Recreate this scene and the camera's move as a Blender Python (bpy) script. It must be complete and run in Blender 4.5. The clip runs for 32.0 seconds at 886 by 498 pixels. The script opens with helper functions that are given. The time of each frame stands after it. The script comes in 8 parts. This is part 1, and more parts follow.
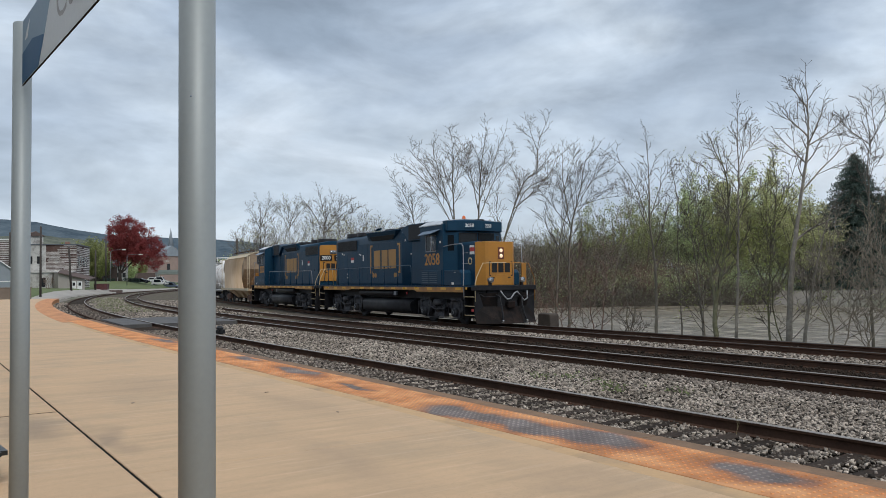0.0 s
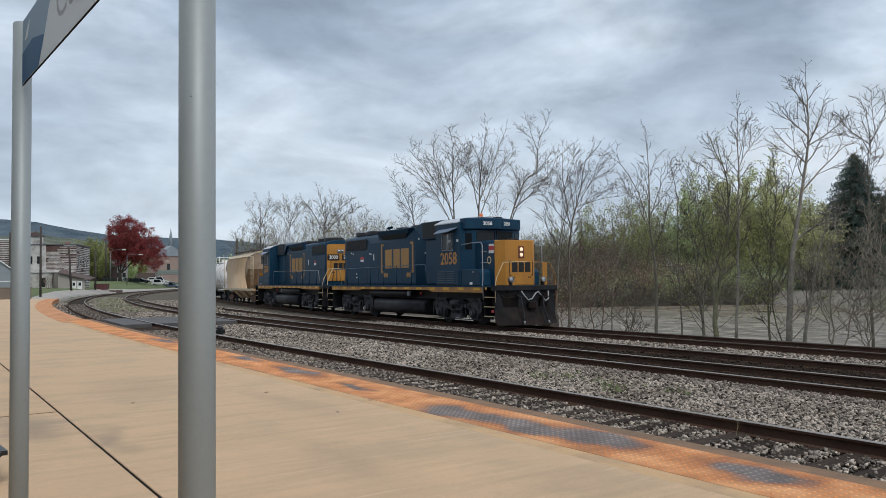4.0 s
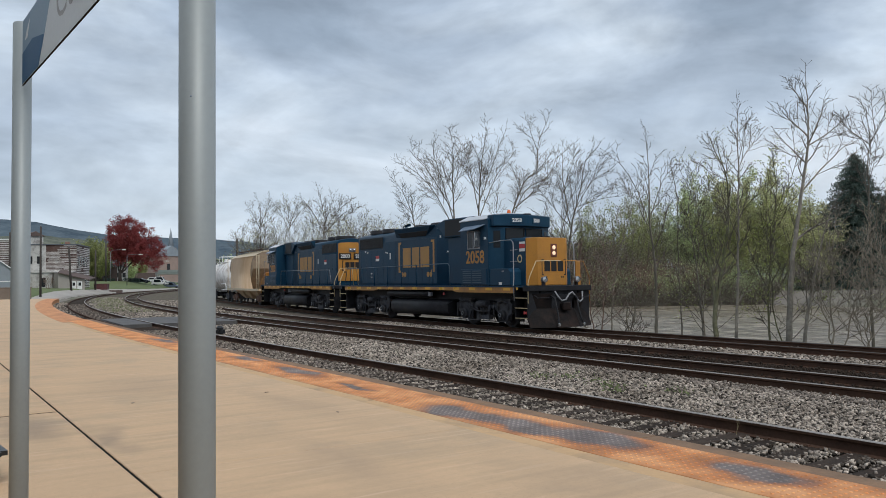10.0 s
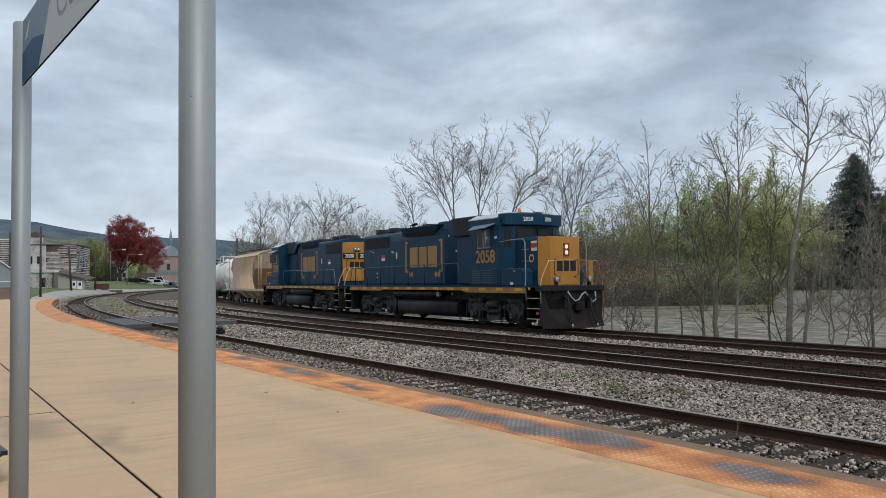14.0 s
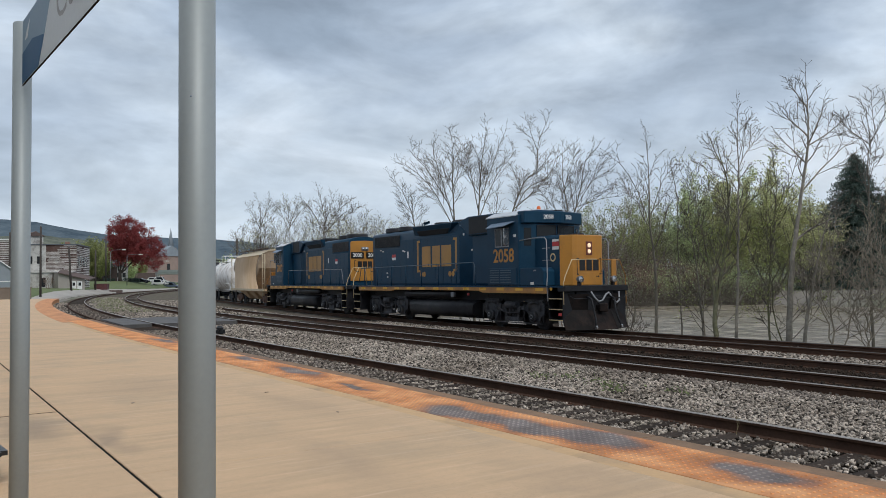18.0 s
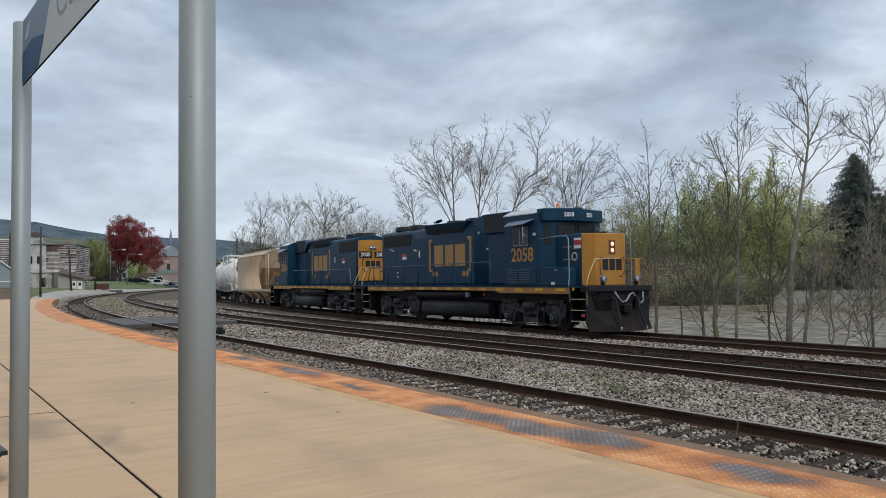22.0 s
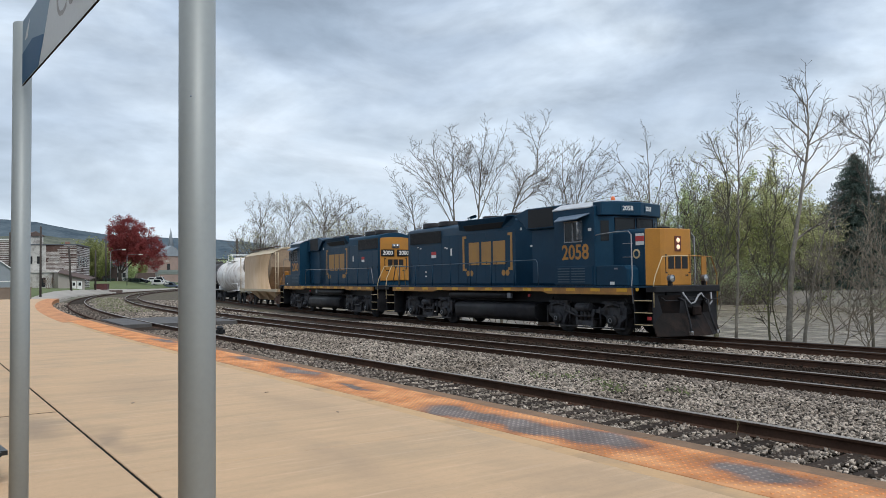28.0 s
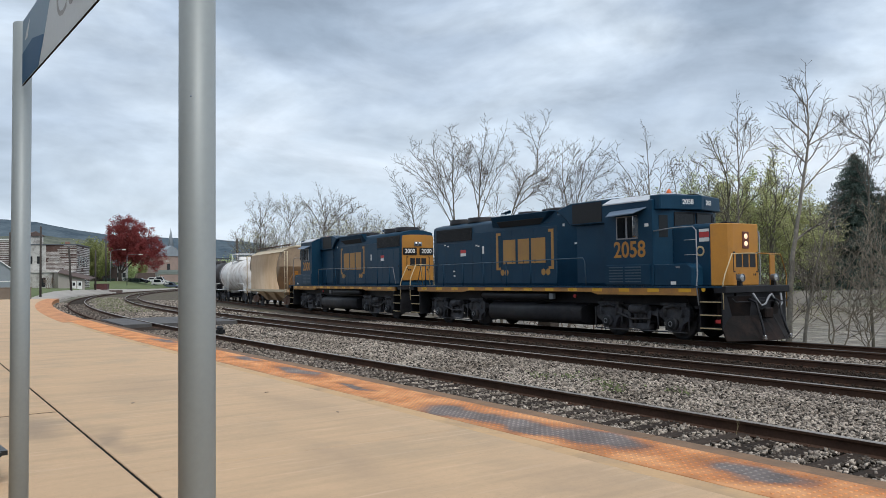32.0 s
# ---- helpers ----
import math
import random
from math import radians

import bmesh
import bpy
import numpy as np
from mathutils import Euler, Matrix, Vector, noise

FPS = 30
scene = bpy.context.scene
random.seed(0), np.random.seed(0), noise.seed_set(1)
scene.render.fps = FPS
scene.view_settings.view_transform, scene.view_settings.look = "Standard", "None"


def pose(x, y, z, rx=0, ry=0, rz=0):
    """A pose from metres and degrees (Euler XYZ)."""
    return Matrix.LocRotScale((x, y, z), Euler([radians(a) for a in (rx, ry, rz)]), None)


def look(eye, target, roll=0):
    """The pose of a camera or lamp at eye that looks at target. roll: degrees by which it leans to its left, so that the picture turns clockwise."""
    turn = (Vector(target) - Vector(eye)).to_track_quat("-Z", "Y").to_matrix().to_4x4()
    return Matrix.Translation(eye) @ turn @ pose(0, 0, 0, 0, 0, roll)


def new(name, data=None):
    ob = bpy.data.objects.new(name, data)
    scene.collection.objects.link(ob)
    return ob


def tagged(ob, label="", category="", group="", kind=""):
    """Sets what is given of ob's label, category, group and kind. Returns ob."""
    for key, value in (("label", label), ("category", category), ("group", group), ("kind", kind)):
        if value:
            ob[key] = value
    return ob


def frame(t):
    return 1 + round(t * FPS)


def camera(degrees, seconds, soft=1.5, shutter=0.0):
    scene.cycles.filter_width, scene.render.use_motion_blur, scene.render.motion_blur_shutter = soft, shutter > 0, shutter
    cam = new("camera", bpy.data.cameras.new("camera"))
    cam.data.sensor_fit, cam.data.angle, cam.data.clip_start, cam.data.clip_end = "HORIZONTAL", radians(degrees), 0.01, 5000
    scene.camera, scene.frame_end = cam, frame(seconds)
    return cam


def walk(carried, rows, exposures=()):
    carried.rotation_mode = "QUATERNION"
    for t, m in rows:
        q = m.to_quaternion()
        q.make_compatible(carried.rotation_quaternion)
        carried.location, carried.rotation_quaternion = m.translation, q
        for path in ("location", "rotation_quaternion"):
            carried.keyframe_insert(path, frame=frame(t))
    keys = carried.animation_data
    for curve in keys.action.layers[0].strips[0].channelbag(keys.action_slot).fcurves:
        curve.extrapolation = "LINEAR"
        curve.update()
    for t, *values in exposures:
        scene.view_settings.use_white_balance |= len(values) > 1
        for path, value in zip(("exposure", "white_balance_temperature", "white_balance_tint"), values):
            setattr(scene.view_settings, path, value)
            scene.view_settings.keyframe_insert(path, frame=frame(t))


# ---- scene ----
# camera: it stands still on the station platform
EYE = (0.0, 0.0, 1.955)
AIM = (-16.53, 11.23, 2.71)
cam = camera(58.58, 32.0, soft=0.75)
walk(cam, [(0.0, look(EYE, AIM, -0.65)), (32.0, look(EYE, AIM, -0.65))], exposures=[(0.0, 0.06), (1.0, 0.26), (2.0, 0.22), (3.0, 0.10), (5.5, 0.07), (22.0, 0.06), (24.0, 0.07), (25.0, 0.24), (28.0, 0.25), (30.0, 0.25), (31.0, 0.33), (32.0, 0.24)])


# ---- world and light ----
def make_world():
    w = bpy.data.worlds.new("overcast_sky")
    w.use_nodes = True
    scene.world = w
    nt = w.node_tree
    nt.nodes.clear()
    N, L = nt.nodes.new, nt.links.new
    tc = N("ShaderNodeTexCoord")
    sep = N("ShaderNodeSeparateXYZ")
    L(tc.outputs["Generated"], sep.inputs[0])

    def mth(op, a, b=None, c=None):
        n = N("ShaderNodeMath")
        n.operation = op
        for i, v in enumerate((a, b, c)):
            if v is None:
                continue
            if isinstance(v, (int, float)):
                n.inputs[i].default_value = v
            else:
                L(v, n.inputs[i])
        return n.outputs[0]

    zc = mth("MAXIMUM", sep.outputs[2], 0.0)
    mp = N("ShaderNodeMapping")
    mp.inputs["Scale"].default_value = (2.1, 2.1, 5.6)
    mp.inputs["Location"].default_value = (0.35, 0.1, 0.2)
    L(tc.outputs["Generated"], mp.inputs[0])
    n1 = N("ShaderNodeTexNoise")
    n1.inputs["Scale"].default_value = 1.0
    n1.inputs["Detail"].default_value = 6.5
    n1.inputs["Roughness"].default_value = 0.50
    n1.inputs["Distortion"].default_value = 0.3
    L(mp.outputs[0], n1.inputs["Vector"])
    ramp = N("ShaderNodeValToRGB")
    e = ramp.color_ramp.elements
    e[0].position, e[0].color = 0.36, (0.300, 0.370, 0.460, 1)
    e[1].position, e[1].color = 0.68, (0.80, 0.86, 0.93, 1)
    m1 = e.new(0.45)
    m1.color = (0.41, 0.49, 0.595, 1)
    m2 = e.new(0.55)
    m2.color = (0.60, 0.69, 0.79, 1)
    L(n1.outputs[0], ramp.inputs[0])
    # banks of cloud: pale tops over darker bases
    def billow(lift):
        m3 = N("ShaderNodeMapping")
        m3.inputs["Location"].default_value = (0.7, 0.35, lift)
        m3.inputs["Scale"].default_value = (5.2, 5.2, 13.0)
        L(tc.outputs["Generated"], m3.inputs[0])
        nb = N("ShaderNodeTexNoise")
        nb.inputs["Scale"].default_value = 1.0
        nb.inputs["Detail"].default_value = 7
        nb.inputs["Roughness"].default_value = 0.55
        nb.inputs["Distortion"].default_value = 0.35
        L(m3.outputs[0], nb.inputs["Vector"])
        return nb.outputs[0]

    lit = mth("SUBTRACT", billow(0.0), billow(0.32))
    lit = mth("MULTIPLY_ADD", lit, 1.0, 0.985)
    lit = mth("MINIMUM", mth("MAXIMUM", lit, 0.80), 1.15)
    sky = N("ShaderNodeTexSky")
    sky.sky_type = "NISHITA"
    sky.sun_disc = False
    sky.sun_elevation = radians(51)
    sky.sun_rotation = radians(78)
    mix = N("ShaderNodeMix")
    mix.data_type = "RGBA"
    # thin brightening towards the horizon, as overcast skies have
    hz = N("ShaderNodeMapRange")
    hz.inputs[1].default_value, hz.inputs[2].default_value = 0.0, 0.30
    hz.inputs[3].default_value, hz.inputs[4].default_value = 0.62, 0.0
    L(zc, hz.inputs[0])
    L(hz.outputs[0], mix.inputs[0])
    L(ramp.outputs[0], mix.inputs[6])
    mix.inputs[7].default_value = (0.45, 0.52, 0.61, 1)
    bg1 = N("ShaderNodeBackground")
    bg1.inputs[1].default_value = 0.95
    vm = N("ShaderNodeVectorMath")
    vm.operation = "SCALE"
    L(mix.outputs[2], vm.inputs[0])
    L(lit, vm.inputs["Scale"])
    L(vm.outputs[0], bg1.inputs[0])
    bg2 = N("ShaderNodeBackground")
    bg2.inputs[1].default_value = 0.012
    L(sky.outputs[0], bg2.inputs[0])
    add = N("ShaderNodeAddShader")
    L(bg1.outputs[0], add.inputs[0])
    L(bg2.outputs[0], add.inputs[1])
    out = N("ShaderNodeOutputWorld")
    L(add.outputs[0], out.inputs[0])


make_world()
sun_data = bpy.data.lights.new("sun", "SUN")
sun_data.energy, sun_data.angle, sun_data.color = 1.5, radians(30), (1.0, 0.96, 0.90)
sun = new("sun", sun_data)
sun.matrix_world = look((55, -8, 70), (0, 0, 0))


# ---- materials ----
def ramp_of(nt, fac, stops):
    r = nt.nodes.new("ShaderNodeValToRGB")
    e = r.color_ramp.elements
    e[0].position, e[0].color = stops[0][0], (*stops[0][1], 1)
    e[1].position, e[1].color = stops[-1][0], (*stops[-1][1], 1)
    for p, c in stops[1:-1]:
        k = e.new(p)
        k.color = (*c, 1)
    nt.links.new(fac, r.inputs[0])
    return r.outputs[0]


def mat(name, col, col2=None, rough=0.6, metal=0.0, scale=3.0, fine=40.0, bump=0.1, dist=0.01, dirt=None, dirt_amt=0.35,
        dirt_scale=0.7, emit=0.0, vary=0.0, island=0.0, spec=0.5, stretch=(1, 1, 1), coat=0.0):
    """Procedural surface: broad stains and fine grain in object space, bump, and per-object or per-island variation."""
    m = bpy.data.materials.new(name)
    m.use_nodes = True
    nt = m.node_tree
    N, L = nt.nodes.new, nt.links.new
    b = nt.nodes["Principled BSDF"]
    b.inputs["Roughness"].default_value = rough
    b.inputs["Metallic"].default_value = metal
    b.inputs["Specular IOR Level"].default_value = spec
    b.inputs["Coat Weight"].default_value = coat
    col2 = col2 or tuple(c * 0.72 for c in col)
    tc = N("ShaderNodeTexCoord")
    mp = N("ShaderNodeMapping")
    mp.inputs["Scale"].default_value = stretch
    L(tc.outputs["Object"], mp.inputs[0])
    n1 = N("ShaderNodeTexNoise")
    n1.inputs["Scale"].default_value = scale
    n1.inputs["Detail"].default_value = 5
    L(mp.outputs[0], n1.inputs["Vector"])
    n2 = N("ShaderNodeTexNoise")
    n2.inputs["Scale"].default_value = fine
    n2.inputs["Detail"].default_value = 3
    L(mp.outputs[0], n2.inputs["Vector"])
    ad = N("ShaderNodeMix")
    ad.data_type = "FLOAT"
    ad.inputs[0].default_value = 0.4
    L(n1.outputs[0], ad.inputs[2])
    L(n2.outputs[0], ad.inputs[3])
    c = ramp_of(nt, ad.outputs[0], [(0.34, col2), (0.62, col)])
    if dirt:
        n3 = N("ShaderNodeTexNoise")
        n3.inputs["Scale"].default_value = dirt_scale
        n3.inputs["Detail"].default_value = 8
        n3.inputs["Roughness"].default_value = 0.65
        L(mp.outputs[0], n3.inputs["Vector"])
        mr = N("ShaderNodeMapRange")
        mr.inputs[1].default_value, mr.inputs[2].default_value = 0.46, 0.68
        mr.inputs[3].default_value, mr.inputs[4].default_value = 0.0, dirt_amt
        L(n3.outputs[0], mr.inputs[0])
        mx = N("ShaderNodeMix")
        mx.data_type = "RGBA"
        L(mr.outputs[0], mx.inputs[0])
        L(c, mx.inputs[6])
        mx.inputs[7].default_value = (*dirt, 1)
        c = mx.outputs[2]
    if vary or island:
        if island:
            g = N("ShaderNodeNewGeometry")
            rnd = g.outputs["Random Per Island"]
        else:
            g = N("ShaderNodeObjectInfo")
            rnd = g.outputs["Random"]
        mr = N("ShaderNodeMapRange")
        a = vary or island
        mr.inputs[3].default_value, mr.inputs[4].default_value = 1 - a, 1 + a
        L(rnd, mr.inputs[0])
        hs = N("ShaderNodeHueSaturation")
        L(mr.outputs[0], hs.inputs["Value"])
        L(c, hs.inputs["Color"])
        c = hs.outputs[0]
    L(c, b.inputs["Base Color"])
    rr = N("ShaderNodeMapRange")
    rr.inputs[3].default_value, rr.inputs[4].default_value = max(0.02, rough - 0.12), min(1, rough + 0.12)
    L(n1.outputs[0], rr.inputs[0])
    L(rr.outputs[0], b.inputs["Roughness"])
    if bump:
        bp = N("ShaderNodeBump")
        bp.inputs["Strength"].default_value = bump
        bp.inputs["Distance"].default_value = dist
        L(n2.outputs[0], bp.inputs["Height"])
        L(bp.outputs[0], b.inputs["Normal"])
    if emit:
        b.inputs["Emission Color"].default_value = (*col, 1)
        b.inputs["Emission Strength"].default_value = emit
    return m


M_BLUE = mat("loco_blue_paint", (0.0076, 0.045, 0.088), (0.0060, 0.035, 0.069), rough=0.42, spec=0.20, scale=1.2, fine=25, bump=0.03, dirt=(0.018, 0.055, 0.090), dirt_amt=0.35, dirt_scale=1.1)
M_GOLD = mat("loco_gold_paint", (0.50, 0.225, 0.034), (0.42, 0.185, 0.03), rough=0.45, scale=1.5, fine=30, bump=0.03, dirt=(0.22, 0.13, 0.05), dirt_amt=0.35, dirt_scale=1.3)
M_LOGO = mat("faded_gold_mark", (0.43, 0.225, 0.055), (0.33, 0.175, 0.05), rough=0.5, scale=1.5, fine=20, bump=0.03)
M_LAMPBOX = mat("rust_red_lamp_box", (0.17, 0.050, 0.030), (0.10, 0.03, 0.02), rough=0.6, bump=0.05)
M_JOINT = mat("black_joint_filler", (0.016, 0.014, 0.012), (0.008, 0.007, 0.006), rough=0.9, spec=0.1, bump=0.3)
M_LOUVRE = mat("dusty_blue_louvre", (0.055, 0.105, 0.155), (0.04, 0.08, 0.12), rough=0.5, bump=0.0)
M_STRIPE = mat("sill_stripe_paint", (0.50, 0.235, 0.05), (0.36, 0.165, 0.045), rough=0.5, scale=2.5, fine=20, bump=0.03, dirt=(0.20, 0.11, 0.04), dirt_amt=0.35, dirt_scale=1.8)
M_REFLECT = mat("yellow_reflective_tape", (0.78, 0.42, 0.035), (0.68, 0.36, 0.03), rough=0.3, bump=0.0)
M_BLACK = mat("black_running_gear", (0.021, 0.022, 0.026), (0.009, 0.009, 0.011), rough=0.52, spec=0.25, scale=4, fine=40, bump=0.15, dirt=(0.035, 0.032, 0.032), dirt_amt=0.5, dirt_scale=2.5)
M_TRUCK = mat("dusty_truck_iron", (0.082, 0.084, 0.093), (0.026, 0.026, 0.029), rough=0.75, spec=0.2, scale=4, fine=30, bump=0.3, dirt=(0.10, 0.085, 0.07), dirt_amt=0.5, dirt_scale=3)
M_GRILLE = mat("dark_grille", (0.012, 0.014, 0.017), (0.006, 0.007, 0.008), rough=0.7, bump=0.1)
# the cab roof's sky sheen is put into its pale base colour
M_ROOFSHEEN = mat("sky_pale_cab_roof", (0.60, 0.63, 0.66), (0.48, 0.50, 0.53), rough=0.35, scale=2, dirt=(0.25, 0.25, 0.25), dirt_amt=0.3)
M_WHITE = mat("white_paint", (0.78, 0.78, 0.76), (0.68, 0.68, 0.66), rough=0.5, bump=0.02)
M_RED = mat("red_sticker", (0.55, 0.05, 0.05), rough=0.5, bump=0.0)
M_CREAM = mat("cream_handrail", (0.62, 0.50, 0.30), (0.5, 0.38, 0.2), rough=0.5, bump=0.0)
M_GREY = mat("grey_steel", (0.22, 0.23, 0.25), (0.15, 0.16, 0.17), rough=0.4, metal=0.3, bump=0.05)
M_AWNING = mat("grey_blue_awning", (0.16, 0.22, 0.30), (0.13, 0.18, 0.25), rough=0.4, bump=0.03)
M_PLOW = mat("worn_plow_steel", (0.014, 0.012, 0.012), (0.007, 0.006, 0.006), rough=0.62, spec=0.1, scale=2.5, fine=30, bump=0.2, dirt=(0.055, 0.032, 0.024), dirt_amt=0.4, dirt_scale=2)
M_HOSE = mat("grey_air_hose", (0.30, 0.31, 0.33), rough=0.55, bump=0.0)
M_RUST = mat("rusty_iron", (0.13, 0.065, 0.04), (0.07, 0.035, 0.025), rough=0.8, scale=5, bump=0.3)
M_LAMP = mat("lit_headlight", (1.0, 0.74, 0.50), (1.0, 0.70, 0.45), emit=0.6, bump=0.0)
M_BEACON = mat("orange_beacon", (0.75, 0.16, 0.04), rough=0.3, bump=0.0)
M_CHROME = mat("bright_metal", (0.62, 0.62, 0.62), rough=0.2, metal=0.9, bump=0.0)
M_RAILSIDE = mat("rusty_rail_side", (0.105, 0.060, 0.042), (0.058, 0.034, 0.025), rough=0.8, scale=2, fine=25, bump=0.3, dirt=(0.085, 0.055, 0.04), dirt_amt=0.5, spec=0.08)
M_RAILTOP = mat("polished_rail_head", (0.42, 0.37, 0.33), (0.27, 0.235, 0.205), rough=0.40, metal=0.75, scale=3, fine=30, bump=0.05, stretch=(0.2, 3, 3))
M_RAILDARK = mat("dull_rail_head", (0.10, 0.085, 0.075), (0.06, 0.048, 0.04), rough=0.6, metal=0.3, scale=3, fine=30, bump=0.1)
M_TIE = mat("creosoted_timber", (0.060, 0.045, 0.036), (0.030, 0.024, 0.021), rough=0.9, scale=3, fine=20, bump=0.6, dist=0.02, vary=0.25, stretch=(3, 0.5, 3), spec=0.08)
M_STONE = mat("ballast_stone", (0.410, 0.355, 0.300), (0.172, 0.147, 0.124), rough=0.9, scale=8, fine=60, bump=0.4, island=0.95, spec=0.08, dirt=(0.105, 0.084, 0.066), dirt_amt=0.75, dirt_scale=0.55)
M_STONE_D = mat("dirty_ballast_stone", (0.25, 0.212, 0.180), (0.105, 0.088, 0.075), rough=0.9, scale=8, fine=60, bump=0.4, island=0.6, spec=0.08)
M_CONC = mat("platform_concrete", (0.620, 0.420, 0.253), (0.560, 0.378, 0.227), rough=0.85, scale=0.7, fine=14, bump=0.12, dist=0.004)


def patch_mask(nt, pos, patches, scale, warp_by, edge0, edge1, amount):
    """Mask of ragged stains: (x, y, half-length, half-width) each."""
    N, L = nt.nodes.new, nt.links.new
    warp = N("ShaderNodeVectorMath")
    warp.operation = "MULTIPLY_ADD"
    warp.inputs[1].default_value = (warp_by, warp_by, 0)
    n3 = N("ShaderNodeTexNoise")
    n3.inputs["Scale"].default_value = scale
    n3.inputs["Detail"].default_value = 6
    L(pos, n3.inputs["Vector"])
    L(n3.outputs["Color"], warp.inputs[0])
    L(pos, warp.inputs[2])
    worst = None
    for x, y, rx, ry in patches:
        sub = N("ShaderNodeVectorMath")
        sub.operation = "SUBTRACT"
        sub.inputs[1].default_value = (x + 0.5 * warp_by, y + 0.5 * warp_by, 0)
        L(warp.outputs[0], sub.inputs[0])
        sc = N("ShaderNodeVectorMath")
        sc.operation = "MULTIPLY"
        sc.inputs[1].default_value = (1 / rx, 1 / ry, 0)
        L(sub.outputs[0], sc.inputs[0])
        ln = N("ShaderNodeVectorMath")
        ln.operation = "LENGTH"
        L(sc.outputs[0], ln.inputs[0])
        if worst is None:
            worst = ln.outputs["Value"]
        else:
            mn = N("ShaderNodeMath")
            mn.operation = "MINIMUM"
            L(worst, mn.inputs[0])
            L(ln.outputs["Value"], mn.inputs[1])
            worst = mn.outputs[0]
    mr = N("ShaderNodeMapRange")
    mr.inputs[1].default_value, mr.inputs[2].default_value = edge0, edge1
    mr.inputs[3].default_value, mr.inputs[4].default_value = 0.0, amount
    L(worst, mr.inputs[0])
    return mr.outputs[0]


def broomed(m):
    """Adds broom streaks across the platform, soft grey stains and fine pores to a concrete surface."""
    nt = m.node_tree
    N, L = nt.nodes.new, nt.links.new
    b = nt.nodes["Principled BSDF"]
    c = b.inputs["Base Color"].links[0].from_socket
    tc = N("ShaderNodeTexCoord")
    for scale, lo, hi, amt, col in (((7.0, 0.55, 1), 0.44, 0.70, 0.30, (0.40, 0.285, 0.180)), ((2.0, 0.25, 1), 0.48, 0.70, 0.46, (0.39, 0.285, 0.182)), ((0.55, 0.6, 1), 0.50, 0.72, 0.50, (0.33, 0.265, 0.185)),
                                    ((70, 70, 1), 0.55, 0.70, 0.55, (0.30, 0.22, 0.15)), ((11.0, 0.8, 1), 0.56, 0.72, 0.38, (0.76, 0.56, 0.39))):
        mp = N("ShaderNodeMapping")
        mp.inputs["Scale"].default_value = scale
        mp.inputs["Rotation"].default_value = (0, 0, radians(4))
        L(tc.outputs["Object"], mp.inputs[0])
        n = N("ShaderNodeTexNoise")
        n.inputs["Scale"].default_value = 1.0
        n.inputs["Detail"].default_value = 9
        n.inputs["Roughness"].default_value = 0.62
        L(mp.outputs[0], n.inputs["Vector"])
        mr = N("ShaderNodeMapRange")
        mr.inputs[1].default_value, mr.inputs[2].default_value = lo, hi
        mr.inputs[3].default_value, mr.inputs[4].default_value = 0.0, amt
        L(n.outputs[0], mr.inputs[0])
        mx = N("ShaderNodeMix")
        mx.data_type = "RGBA"
        L(mr.outputs[0], mx.inputs[0])
        L(c, mx.inputs[6])
        mx.inputs[7].default_value = (*col, 1)
        c = mx.outputs[2]
    # grey stains left by puddles beside the joints
    g = N("ShaderNodeNewGeometry")
    for patches, amount in ((((-10.9, 1.25, 1.0, 0.40), (-9.6, 1.95, 0.9, 0.22)), 0.55), (((-14.0, 3.4, 1.6, 1.0), (-7.0, 3.6, 1.5, 0.35), (-5.2, 4.9, 1.2, 0.5), (-11.0, 4.6, 2.0, 0.3)), 0.22)):
        mx = N("ShaderNodeMix")
        mx.data_type = "RGBA"
        L(patch_mask(nt, g.outputs["Position"], patches, 0.9, 1.3, 1.3, 0.2, amount), mx.inputs[0])
        L(c, mx.inputs[6])
        mx.inputs[7].default_value = (0.22, 0.175, 0.135, 1)
        c = mx.outputs[2]
    L(c, b.inputs["Base Color"])


broomed(M_CONC)
M_COPING = mat("worn_coping", (0.275, 0.165, 0.095), (0.17, 0.105, 0.064), rough=0.9, scale=3, fine=30, bump=0.3, dirt=(0.12, 0.085, 0.06), dirt_amt=0.5)
M_BAND = mat("faded_yellow_band", (0.60, 0.385, 0.200), (0.53, 0.34, 0.185), rough=0.85, scale=2, fine=20, bump=0.1, dirt=(0.33, 0.24, 0.155), dirt_amt=0.8, dirt_scale=1.5)
M_POLE = mat("grey_painted_pole", (0.315, 0.350, 0.357), (0.29, 0.323, 0.33), metal=0.22, rough=0.5, scale=2, fine=60, bump=0.02)
M_SIGNBACK = mat("grey_sign_panel", (0.72, 0.79, 0.83), (0.67, 0.74, 0.78), rough=0.35, scale=3, bump=0.0, spec=0.12)
M_SIGNBLUE = mat("blue_sign_panel", (0.03, 0.125, 0.27), (0.027, 0.115, 0.25), rough=0.4, bump=0.0, spec=0.06)
M_SIGNSKY = mat("sky_lit_sign_blue", (0.27, 0.40, 0.53), (0.25, 0.375, 0.50), rough=0.4, bump=0.0, spec=0.06)
M_SIGNTXT = mat("sign_lettering", (0.45, 0.475, 0.50), rough=0.4, bump=0.0, spec=0.06)
M_DARK = mat("black_plastic", (0.012, 0.013, 0.015), rough=0.4, bump=0.02)
M_BARK = mat("grey_bark", (0.235, 0.208, 0.172), (0.10, 0.088, 0.072), dirt=(0.10, 0.105, 0.055), dirt_amt=0.6, dirt_scale=1.6, rough=0.95, scale=2, fine=18, bump=0.4, dist=0.02, vary=0.2)
